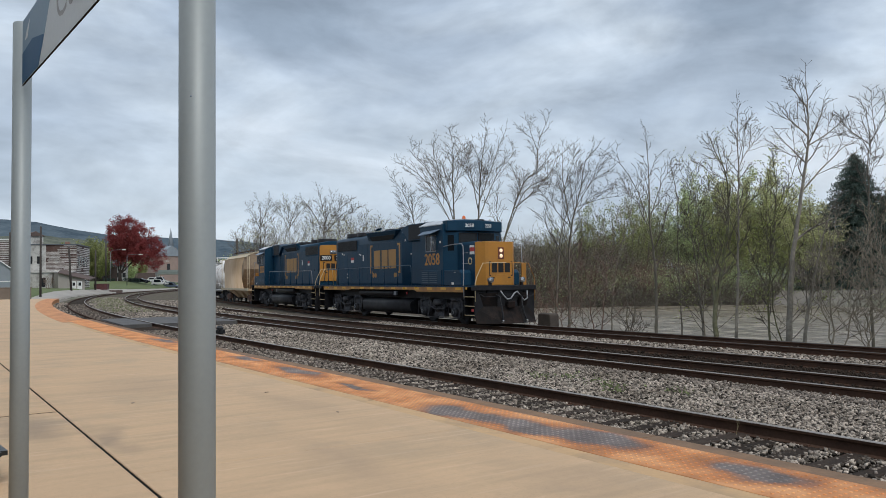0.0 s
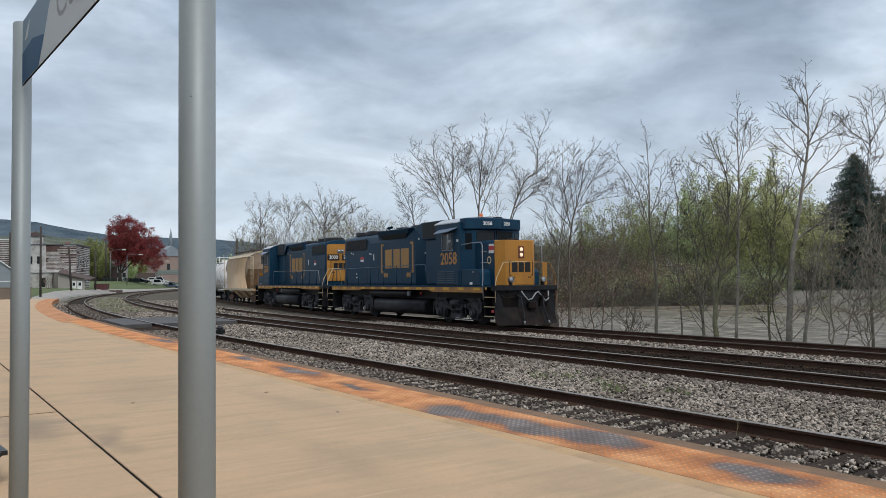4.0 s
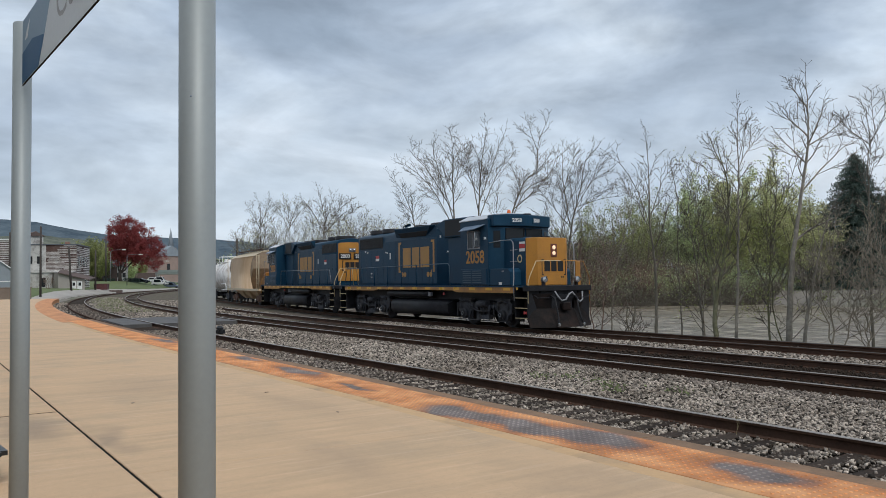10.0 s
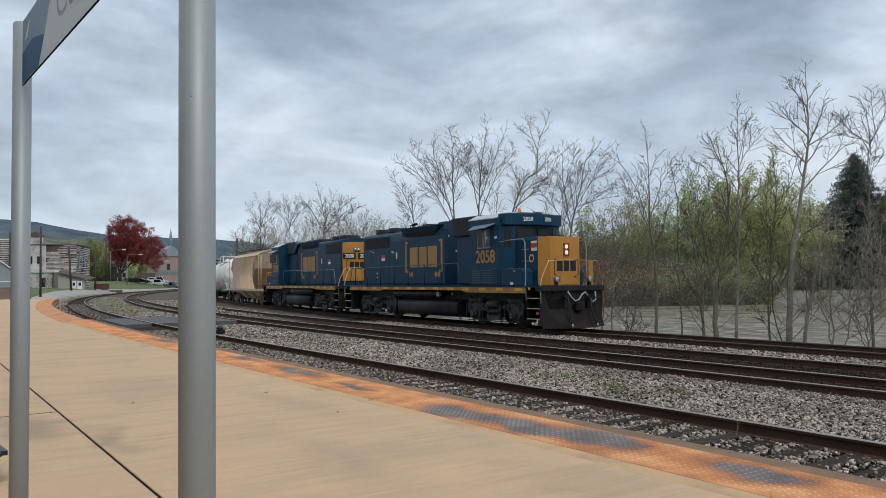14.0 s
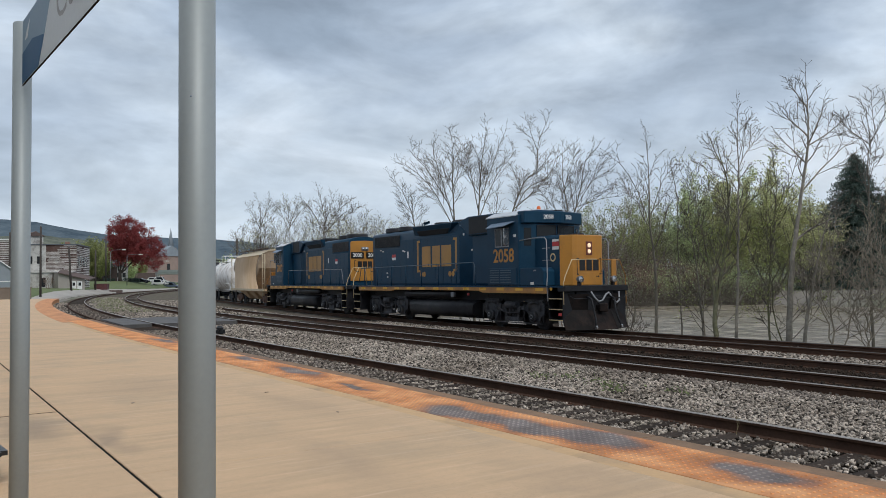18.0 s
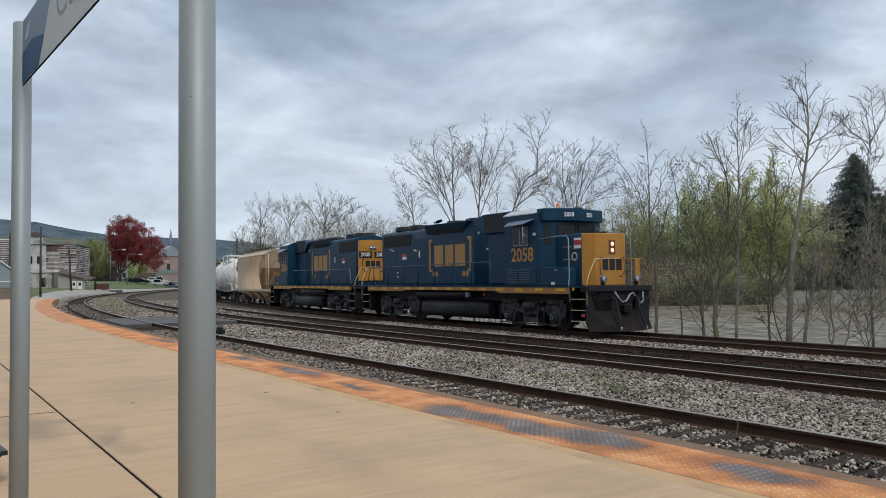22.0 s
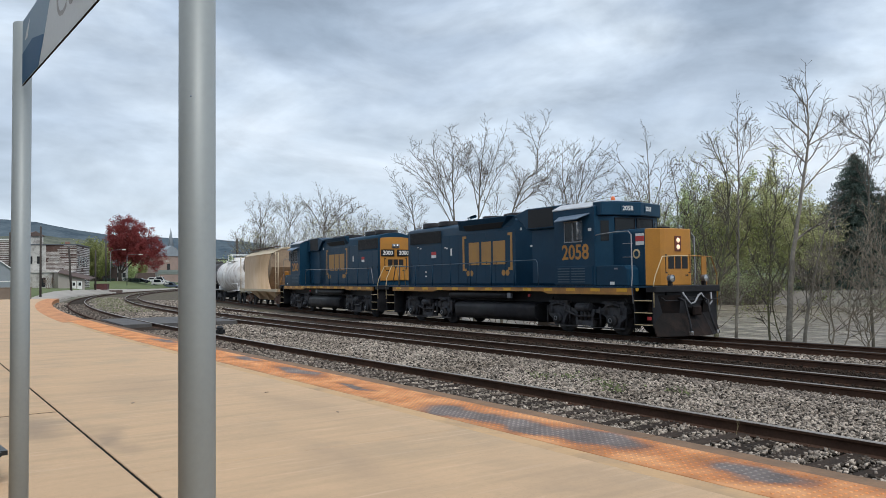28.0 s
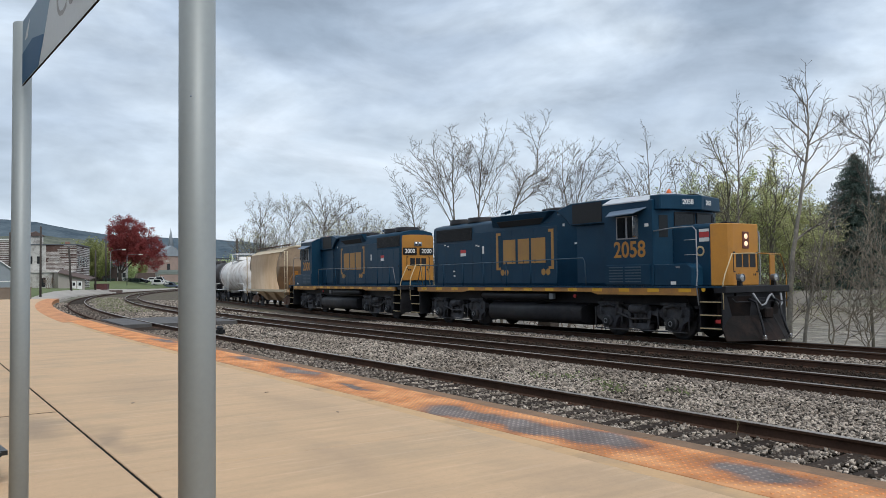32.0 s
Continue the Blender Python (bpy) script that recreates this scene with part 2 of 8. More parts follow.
M_BARKPALE = mat("pale_bark", (0.34, 0.31, 0.26), (0.13, 0.115, 0.095), rough=0.95, scale=1.3, fine=9, bump=0.4, dist=0.02, vary=0.15)
M_PALETWIG = mat("pale_twigs", (0.27, 0.235, 0.185), (0.16, 0.14, 0.11), rough=0.95, bump=0.0, vary=0.2)
M_MOSS = mat("mossy_bark", (0.17, 0.17, 0.085), (0.08, 0.076, 0.048), dirt=(0.26, 0.25, 0.20), dirt_amt=0.6, dirt_scale=2.2, rough=0.95, scale=3, fine=18, bump=0.4, dist=0.02)
M_TWIG = mat("thin_twigs", (0.150, 0.128, 0.104), (0.085, 0.072, 0.058), rough=0.95, bump=0.0, vary=0.25)
M_FARTWIG = mat("grey_brown_twigs", (0.165, 0.140, 0.115), (0.095, 0.080, 0.066), rough=0.95, bump=0.0, vary=0.2)
M_BRUSH = mat("brown_brush_twigs", (0.205, 0.178, 0.140), (0.105, 0.090, 0.069), rough=0.95, bump=0.0, island=0.35)
M_TWIGRED = mat("reddish_twigs", (0.24, 0.155, 0.12), (0.15, 0.10, 0.08), rough=0.95, bump=0.0, vary=0.25)
M_GRASS = mat("lawn_grass", (0.125, 0.165, 0.055), (0.085, 0.105, 0.042), rough=0.95, scale=1.2, fine=12, bump=0.4, dist=0.03)
M_WEED = mat("weeds", (0.20, 0.235, 0.10), (0.13, 0.16, 0.07), rough=0.9, bump=0.0, island=0.4)
M_DRYGRASS = mat("dry_stalks", (0.33, 0.27, 0.15), (0.22, 0.18, 0.10), rough=0.9, bump=0.0, island=0.4)


def leafy_material(name, col, col2):
    m = mat(name, col, col2, rough=0.7, scale=0.4, bump=0.0, island=0.4, spec=0.2)
    nt = m.node_tree
    b = nt.nodes["Principled BSDF"]
    tr = nt.nodes.new("ShaderNodeBsdfTranslucent")
    mx = nt.nodes.new("ShaderNodeMixShader")
    mx.inputs[0].default_value = 0.42
    nt.links.new(b.inputs["Base Color"].links[0].from_socket, tr.inputs[0])
    nt.links.new(b.outputs[0], mx.inputs[1])
    nt.links.new(tr.outputs[0], mx.inputs[2])
    nt.links.new(mx.outputs[0], nt.nodes["Material Output"].inputs[0])
    return m


M_LEAF = leafy_material("spring_leaves", (0.50, 0.57, 0.30), (0.40, 0.47, 0.235))
M_LEAFOLIVE = leafy_material("olive_catkins", (0.56, 0.565, 0.30), (0.45, 0.455, 0.24))
M_BUD = leafy_material("dark_hanging_buds", (0.115, 0.100, 0.060), (0.075, 0.065, 0.040))
M_LEAFBRIGHT = leafy_material("bright_new_leaves", (0.46, 0.51, 0.16), (0.33, 0.39, 0.12))
M_NEEDLE = leafy_material("spruce_needles", (0.105, 0.140, 0.118), (0.062, 0.094, 0.082))
M_MAPLE = leafy_material("red_maple_leaves", (0.36, 0.085, 0.080), (0.20, 0.050, 0.054))
M_FARLEAF = leafy_material("far_spring_foliage", (0.33, 0.35, 0.14), (0.23, 0.255, 0.11))


def ground_material():
    m = mat("gravelly_ground", (0.23, 0.205, 0.175), (0.145, 0.13, 0.11), rough=0.95, scale=0.6, fine=9.0, bump=0.8, dist=0.05, dirt=(0.085, 0.10, 0.045), dirt_amt=0.75, dirt_scale=0.08)
    return m


M_GROUND = ground_material()
M_BED = mat("ballast_bed", (0.085, 0.074, 0.064), (0.030, 0.026, 0.023), rough=0.95, scale=9.0, fine=22.0, bump=1.0, dist=0.06, dirt=(0.09, 0.075, 0.062), dirt_amt=0.6, dirt_scale=0.6, spec=0.08)
M_BEDFAR = mat("weedy_ballast", (0.160, 0.135, 0.113), (0.065, 0.054, 0.045), rough=0.95, scale=2.2, fine=7.0, bump=1.0, dist=0.08, dirt=(0.12, 0.125, 0.06), dirt_amt=0.6, dirt_scale=0.22, spec=0.08)
M_ROAD = mat("pale_road", (0.42, 0.385, 0.345), (0.33, 0.305, 0.275), rough=0.9, scale=0.4, fine=8, bump=0.1, dirt=(0.22, 0.21, 0.19), dirt_amt=0.5, dirt_scale=0.1)
M_DARKBED = mat("dark_brown_ballast", (0.055, 0.040, 0.031), (0.026, 0.020, 0.016), rough=0.95, scale=6.0, fine=18.0, bump=1.0, dist=0.04, spec=0.08)
M_SHADEWALL = mat("unseen_dark_wall", (0.06, 0.058, 0.056), (0.045, 0.043, 0.042), rough=0.9, scale=1.0, fine=8, bump=0.2)
M_PANEL = mat("crossing_panel", (0.115, 0.110, 0.108), (0.070, 0.068, 0.066), rough=0.8, scale=1.5, fine=20, bump=0.2)


def water_material():
    m = mat("muddy_river_water", (0.36, 0.30, 0.225), (0.27, 0.225, 0.165), rough=0.3, spec=0.28, scale=0.05, fine=0.4, bump=0.0)
    nt = m.node_tree
    N, L = nt.nodes.new, nt.links.new
    tc = N("ShaderNodeTexCoord")

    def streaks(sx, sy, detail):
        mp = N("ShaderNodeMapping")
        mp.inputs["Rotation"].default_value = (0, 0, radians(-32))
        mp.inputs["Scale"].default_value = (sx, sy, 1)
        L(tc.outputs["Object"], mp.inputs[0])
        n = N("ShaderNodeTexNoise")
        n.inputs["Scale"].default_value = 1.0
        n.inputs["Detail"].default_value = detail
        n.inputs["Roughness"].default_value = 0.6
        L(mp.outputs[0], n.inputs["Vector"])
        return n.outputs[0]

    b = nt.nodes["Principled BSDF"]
    # sky glints on the ripples are painted as pale streaks over muddy brown
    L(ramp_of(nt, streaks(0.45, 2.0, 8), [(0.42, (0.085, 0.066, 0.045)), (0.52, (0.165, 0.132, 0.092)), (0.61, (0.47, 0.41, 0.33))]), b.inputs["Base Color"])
    bp = N("ShaderNodeBump")
    bp.inputs["Strength"].default_value = 0.8
    bp.inputs["Distance"].default_value = 0.6
    L(streaks(0.14, 0.6, 7), bp.inputs["Height"])
    L(bp.outputs[0], b.inputs["Normal"])
    return m


M_WATER = water_material()


def glass_material():
    m = mat("dark_cab_glass", (0.010, 0.013, 0.016), rough=0.08, bump=0.0, spec=0.28)
    return m


M_GLASS = glass_material()


def tactile_material(light):
    """Orange warning tiles, worn to bare grey-blue in uneven patches; light brightens every colour."""
    m = bpy.data.materials.new("worn_orange_tactile")
    m.use_nodes = True
    nt = m.node_tree
    N, L = nt.nodes.new, nt.links.new
    b = nt.nodes["Principled BSDF"]
    b.inputs["Roughness"].default_value = 0.7
    g = N("ShaderNodeNewGeometry")
    n2 = N("ShaderNodeTexNoise")
    n2.inputs["Scale"].default_value = 2.4
    n2.inputs["Detail"].default_value = 6
    L(g.outputs["Position"], n2.inputs["Vector"])
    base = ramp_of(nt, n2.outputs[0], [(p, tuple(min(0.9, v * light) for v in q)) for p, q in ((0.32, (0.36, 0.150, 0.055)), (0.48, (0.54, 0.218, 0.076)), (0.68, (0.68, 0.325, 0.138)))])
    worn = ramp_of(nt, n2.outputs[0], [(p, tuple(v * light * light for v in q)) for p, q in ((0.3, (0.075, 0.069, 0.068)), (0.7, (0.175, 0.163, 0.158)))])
    # rust-brown fringe round each worn patch
    fr = N("ShaderNodeMix")
    fr.data_type = "RGBA"
    L(patch_mask(nt, g.outputs["Position"], WORN, 1.6, 0.6, 1.55, 0.85, 0.65), fr.inputs[0])
    L(base, fr.inputs[6])
    fr.inputs[7].default_value = (0.26 * light, 0.085 * light, 0.032 * light, 1)
    base = fr.outputs[2]
    mask = patch_mask(nt, g.outputs["Position"], WORN, 1.6, 0.6, 1.10, 0.70, 0.92)
    mx = N("ShaderNodeMix")
    mx.data_type = "RGBA"
    L(mask, mx.inputs[0])
    L(base, mx.inputs[6])
    L(worn, mx.inputs[7])
    L(mx.outputs[2], b.inputs["Base Color"])
    return m


# centre and half-size of each worn patch on the strip
WORN = ((-8.45, 6.02, 0.85, 0.30), (-7.3, 6.12, 0.8, 0.30), (-6.35, 6.30, 0.75, 0.36), (-4.3, 6.24, 0.52, 0.30), (-14.4, 6.32, 1.0, 0.22), (-11.6, 6.15, 0.5, 0.10), (-17.5, 6.4, 0.8, 0.16), (-24.5, 6.4, 1.2, 0.18))
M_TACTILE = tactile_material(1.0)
# lighter copy for the domes: the light their tops catch is painted in
M_TACTILE_LIT = tactile_material(1.45)


# ---- mesh helpers ----
class Geo:
    """Collects vertices and faces of one mesh."""

    def __init__(self):
        self.v, self.f, self.s = [], [], []

    def add(self, verts, faces, smooth=False):
        k = len(self.v)
        self.v.extend(tuple(p) for p in verts)
        self.f.extend([tuple(i + k for i in f) for f in faces])
        self.s.extend([smooth] * len(faces))
        return self

    def box(self, x0, x1, y0, y1, z0, z1):
        v = [(x, y, z) for z in (z0, z1) for y in (y0, y1) for x in (x0, x1)]
        return self.add(v, [(0, 2, 3, 1), (4, 5, 7, 6), (0, 1, 5, 4), (2, 6, 7, 3), (0, 4, 6, 2), (1, 3, 7, 5)])

    def prism(self, pts, axis, a, b, smooth=False):
        """A polygon pushed along an axis ('x': pts are y,z; 'y': x,z; 'z': x,y)."""
        n = len(pts)

        def put(p, k):
            return {"x": (k, p[0], p[1]), "y": (p[0], k, p[1]), "z": (p[0], p[1], k)}[axis]

        v = [put(p, a) for p in pts] + [put(p, b) for p in pts]
        self.add(v, [tuple(range(n))[::-1], tuple(range(n, 2 * n))])
        k = len(self.v) - 2 * n
        for i in range(n):
            j = (i + 1) % n
            self.f.append((k + i, k + j, k + n + j, k + n + i))
            self.s.append(smooth)
        return self

    def tube(self, pts, r, n=6, r1=None, caps=True):
        """A round bar along a line of points, tapering from r to r1."""
        pts = [Vector(p) for p in pts]
        r1 = r if r1 is None else r1
        k = len(self.v)
        m = len(pts)
        for i, p in enumerate(pts):
            d = (pts[min(i + 1, m - 1)] - pts[max(i - 1, 0)]).normalized()
            a = d.orthogonal() if abs(d.z) > 0.95 else d.cross(Vector((0, 0, 1)))
            a.normalize()
            b = d.cross(a)
            rr = r + (r1 - r) * i / max(1, m - 1)
            for j in range(n):
                t = 2 * math.pi * j / n
                self.v.append(tuple(p + a * (rr * math.cos(t)) + b * (rr * math.sin(t))))
        for i in range(m - 1):
            for j in range(n):
                q = (j + 1) % n
                self.f.append((k + i * n + j, k + i * n + q, k + (i + 1) * n + q, k + (i + 1) * n + j))
                self.s.append(n > 4)
        if caps:
            self.f.append(tuple(k + j for j in range(n))[::-1])
            self.f.append(tuple(k + (m - 1) * n + j for j in range(n)))
            self.s += [False, False]
        return self

    def cyl(self, p0, p1, r, n=16, r1=None):
        return self.tube([p0, p1], r, n, r1)

    def lathe(self, prof, axis, c, n=20):
        """A profile of (along, radius) turned about an axis through c."""
        k = len(self.v)
        m = len(prof)
        for a, r in prof:
            for j in range(n):
                t = 2 * math.pi * j / n
                p, q = r * math.cos(t), r * math.sin(t)
                o = {"x": (a, p, q), "y": (p, a, q), "z": (p, q, a)}[axis]
                self.v.append((c[0] + o[0], c[1] + o[1], c[2] + o[2]))
        for i in range(m - 1):
            for j in range(n):
                q = (j + 1) % n
                self.f.append((k + i * n + j, k + i * n + q, k + (i + 1) * n + q, k + (i + 1) * n + j))
                self.s.append(True)
        return self

    def mesh(self, name, bevel=0.0, seg=1):
        me = bpy.data.meshes.new(name)
        me.from_pydata(self.v, [], self.f)
        me.polygons.foreach_set("use_smooth", self.s)
        bm = bmesh.new()
        bm.from_mesh(me)
        bmesh.ops.recalc_face_normals(bm, faces=bm.faces)
        if bevel:
            es = [e for e in bm.edges if len(e.link_faces) == 2 and e.calc_face_angle(0) > 0.5]
            bmesh.ops.bevel(bm, geom=es, offset=bevel, segments=seg, affect="EDGES", clamp_overlap=True)
        bm.to_mesh(me)
        bm.free()
        return me


def part(name, geo, material, parent, label="", bevel=0.0, seg=1):
    """One mesh object under a thing or a part."""
    me = geo.mesh(name, bevel, seg)
    me.materials.append(material)
    ob = new(name, me)
    if parent:
        ob.parent = parent
    if label:
        tagged(ob, label)
    return ob


def raw(name, verts, faces, material, parent=None, smooth=False):
    """A large mesh straight from lists or arrays."""
    me = bpy.data.meshes.new(name)
    me.from_pydata(verts, [], faces)
    if smooth:
        me.polygons.foreach_set("use_smooth", [True] * len(me.polygons))
    me.update()
    me.materials.append(material)
    ob = new(name, me)
    if parent:
        ob.parent = parent
    return ob


def thing(name, label, category, m=None, group="", kind=""):
    ob = new(name)
    if m is not None:
        ob.matrix_world = m
    return tagged(ob, label, category, group, kind)


def lettering(name, words, size, material, parent, m, depth=0.004, squeeze=1.0, weight=0.018):
    """Raised lettering in the built-in font, made into a mesh."""
    cu = bpy.data.curves.new(name, "FONT")
    cu.body, cu.size, cu.extrude, cu.align_x, cu.align_y = words, size, depth, "CENTER", "CENTER"
    cu.resolution_u = 4
    cu.offset = size * weight
    tmp = new(name, cu)
    dg = bpy.context.evaluated_depsgraph_get()
    me = bpy.data.meshes.new_from_object(tmp.evaluated_get(dg))
    bpy.data.objects.remove(tmp)
    bpy.data.curves.remove(cu)
    me.transform(m @ Matrix.Diagonal((squeeze, 1, 1, 1)))
    me.materials.clear()
    me.materials.append(material)
    if name == "digit":
        return split_digits(me, parent)
    ob = new(name, me)
    ob.parent = parent
    return ob


def split_digits(me, parent):
    """Each digit of a number as a part of its own."""
    bm = bmesh.new()
    bm.from_mesh(me)
    bmesh.ops.remove_doubles(bm, verts=bm.verts, dist=0.00002)
    left = set(bm.faces)
    while left:
        group, todo = set(), [left.pop()]
        while todo:
            f = todo.pop()
            group.add(f)
            for e in f.edges:
                for o in e.link_faces:
                    if o in left:
                        left.discard(o)
                        todo.append(o)
        g = Geo()
        ids = {v: k for k, v in enumerate({v for f in group for v in f.verts})}
        g.add([v.co for v in ids], [[ids[v] for v in f.verts] for f in group])
        part("digit", g, me.materials[0], parent)
    bm.free()


def smooth01(a, b, x):
    t = min(1, max(0, (x - a) / (b - a)))
    return t * t * (3 - 2 * t)


# ---- the lie of the tracks: straight beside the platform, then a long bend ----
class Line:
    """A line in plan from x = 30 towards -x, bending by curvature pieces (length, 1/radius)."""

    def __init__(self, y, pieces, x0=30.0, step=0.5):
        x, h, s = x0, 0.0, x0
        self.s, self.p, self.h = [s], [(x, y)], [0.0]
        for length, k in pieces:
            for _ in range(int(length / step)):
                h += k * step
                x -= math.cos(h) * step
                y += math.sin(h) * step
                s -= step
                self.s.append(s)
                self.p.append((x, y))
                self.h.append(h)

    def at(self, s):
        f = (self.s[0] - s) / 0.5
        i = min(max(int(f), 0), len(self.p) - 2)
        t = f - i
        a, b = self.p[i], self.p[i + 1]
        return a[0] + (b[0] - a[0]) * t, a[1] + (b[1] - a[1]) * t, self.h[i] + (self.h[i + 1] - self.h[i]) * t

    def side(self, s, off, z=0.0):
        """A point off metres to the river side of the line."""
        x, y, h = self.at(s)
        return (x + off * math.sin(h), y + off * math.cos(h), z)


A_Y, B_Y, C_Y, SPARE_Y = 8.62, 14.28, 20.70, 17.24
LINE_A = Line(A_Y, [(50, 0), (174, 1 / 405), (140, 0)])
LINE_B = Line(B_Y, [(50, 0), (174, 1 / 395), (140, 0)])
LINE_C = Line(C_Y, [(50, 0), (30, 1 / 212), (14, 0), (110, 1 / 380), (120, 0)])


def lateral(x, y):
    """Distance from the near track's centre line, positive towards the river."""
    u = max(0.0, -20 - x)
    off = u * u / 810 if u < 174 else 37.4 + 0.43 * (u - 174)
    return y - A_Y - off


def shore(x):
    return 58 + 39 * smooth01(-96, -70, x) + 0.10 * max(0, x + 40)


WATER_Z = -2.5


def ground_z(x, y):
    d = lateral(x, y)
    z = -0.34
    z += 1.0 * smooth01(95, 140, -x) * smooth01(2.5, 7, -d)
    z += 1.4 * smooth01(150, 230, -x) * smooth01(6, 16, -d)
    z -= 3.6 * smooth01(16.6 + 2.2 * smooth01(30, 60, -x), 25, d)
    s = shore(x)
    z += 3.4 * smooth01(s - 6, s + 5, d) + 2.5 * smooth01(s + 5, s + 60, d)
    return z + 0.06 * noise.noise((x * 0.15, y * 0.15, 0.0)) * (1 if abs(d) > 3 else 0.3)


def spread(lo, hi, step, far_lo, far_hi):
    a = list(np.arange(lo, hi, step))
    k, g = hi, step
    while k < far_hi:
        a.append(k)
        g *= 1.35
        k += g
    a.append(far_hi)
    k, g, b = lo, step, []
    while True:
        g *= 1.35
        k -= g
        if k < far_lo:
            break
        b.append(k)
    return [far_lo] + b[::-1] + a


def build_ground():
    xs, ys = spread(-240, 40, 4.0, -4200, 2500), spread(-16, 135, 2.5, -2500, 4200)
    v = [(x, y, ground_z(x, y)) for y in ys for x in xs]
    n = len(xs)
    f = [(j * n + i, j * n + i + 1, (j + 1) * n + i + 1, (j + 1) * n + i) for j in range(len(ys) - 1) for i in range(n - 1)]
    tagged(raw("ground", v, f, M_GROUND, smooth=True), "gravelly brown ground with patches of grass", "ground", kind="structure")
    # river between the railway bank and the wooded far shore
    v, f = [], []
    cols = spread(-240, 60, 12.0, -2500, 2000)
    for x in cols:
        u = max(0.0, -20 - x)
        off = u * u / 810 if u < 174 else 37.4 + 0.43 * (u - 174)
        y0 = A_Y + off
        for d in (17.5, 40, 70, shore(x) + 3):
            v.append((x, y0 + d, WATER_Z))
    for i in range(len(cols) - 1):
        for j in range(3):
            f.append((i * 4 + j, (i + 1) * 4 + j, (i + 1) * 4 + j + 1, i * 4 + j + 1))
    tagged(raw("water", v, f, M_WATER), "muddy brown swollen river with pale ripple glints painted on", "river", kind="structure")


build_ground()


def strip(name, line, s0, s1, step, offs, material, label, category, parent=None, bumpy=0.0):
    """A ribbon along a line; offs is a list of (offset, z)."""
    v, f, n = [], [], len(offs)
    k = int(abs(s1 - s0) / step)
    for i in range(k + 1):
        s = s0 + (s1 - s0) * i / k
        for o, z in offs:
            x, y, _ = line.side(s, o)
            v.append((x, y, z + (bumpy * noise.noise((x * 1.7, y * 1.7, 3.0)) if bumpy else 0)))
    for i in range(k):
        for j in range(n - 1):
            f.append((i * n + j, (i + 1) * n + j, (i + 1) * n + j + 1, i * n + j + 1))
    return tagged(raw(name, v, f, material, parent, smooth=True), label, category, kind="structure")


# ballast bed under all three tracks
BED = -0.205
bed_offs = [(-1.6, -0.27), (-0.9, -0.255), (0.0, -0.25), (0.72, -0.245), (0.95, BED), (1.6, BED + 0.01), (2.6, BED + 0.03), (3.6, BED + 0.02), (4.6, BED), (5.6, BED), (6.6, BED), (7.6, BED), (8.6, BED),
            (9.6, BED), (10.8, BED), (12.2, BED), (13.4, BED), (15.0, BED - 0.02), (16.5, BED - 0.15), (18.5, BED - 0.55)]
strip("ballast", LINE_A, 26, -40, 0.5, bed_offs, M_BED, "grey crushed-stone ballast bed", "ballast", bumpy=0.03)
strip("ballast_far", LINE_A, -40, -260, 2.0, [(-2.1, -0.3)] + bed_offs[1:-1] + [(20.0, BED - 0.2)], M_BEDFAR, "grey ballast round the bend", "ballast", bumpy=0.05)


def scatter_stones(name, material, label, zones, seed, sleepers=False):
    """Crushed stones as eight-cornered chips; zones: (s0, s1, off0, off1, per square metre, size, top); sleepers: keep their tops clear."""
    rng = np.random.default_rng(seed)
    base = np.array([(x, y, z) for z in (-1, 1) for y in (-1, 1) for x in (-1, 1)], float)
    quads = np.array([(0, 2, 3, 1), (4, 5, 7, 6), (0, 1, 5, 4), (2, 6, 7, 3), (0, 4, 6, 2), (1, 3, 7, 5)])
    allv = []
    for s0, s1, o0, o1, dens, size, top in zones:
        n = int((s0 - s1) * (o1 - o0) * dens)
        ss, oo = rng.uniform(s1, s0, n), rng.uniform(o0, o1, n)
        if sleepers:
            keep = np.abs((5.0 - ss + 0.265) % 0.53 - 0.265) > 0.125
            ss, oo = ss[keep], oo[keep]
            n = len(ss)
        pts = np.array([LINE_A.side(a, b) for a, b in zip(ss, oo)])
        pts[:, 2] = top + rng.uniform(-0.4, 0.55, n) * size
        dims = size * rng.uniform(0.32, 0.75, (n, 3)) * np.array([1.0, 0.9, 0.85])
        corners = base[None] * (1 + rng.uniform(-0.62, 0.3, (n, 8, 3))) * dims[:, None, :]
        a, b = rng.uniform(0, 2 * math.pi, n), rng.uniform(-1.1, 1.1, n)
        ca, sa, cb, sb = np.cos(a), np.sin(a), np.cos(b), np.sin(b)
        x, y, z = corners[..., 0], corners[..., 1], corners[..., 2]
        y, z = y * cb[:, None] - z * sb[:, None], y * sb[:, None] + z * cb[:, None]
        x, y = x * ca[:, None] - y * sa[:, None], x * sa[:, None] + y * ca[:, None]
        allv.append(np.stack([x, y, z], -1) + pts[:, None, :])
    v = np.concatenate(allv).reshape(-1, 3)
    n = len(v) // 8
    f = (quads[None] + 8 * np.arange(n)[:, None, None]).reshape(-1, 4)
    me = bpy.data.meshes.new(name)
    me.vertices.add(len(v))
    me.vertices.foreach_set("co", v.astype(np.float32).ravel())
    me.loops.add(len(f) * 4)
    me.loops.foreach_set("vertex_index", f.astype(np.int32).ravel())
    me.polygons.add(len(f))
    me.polygons.foreach_set("loop_start", np.arange(0, len(f) * 4, 4, dtype=np.int32))
    me.update(calc_edges=True)
    me.validate()
    me.materials.append(material)
    tagged(new(name, me), label, "gravel", kind="stuff")


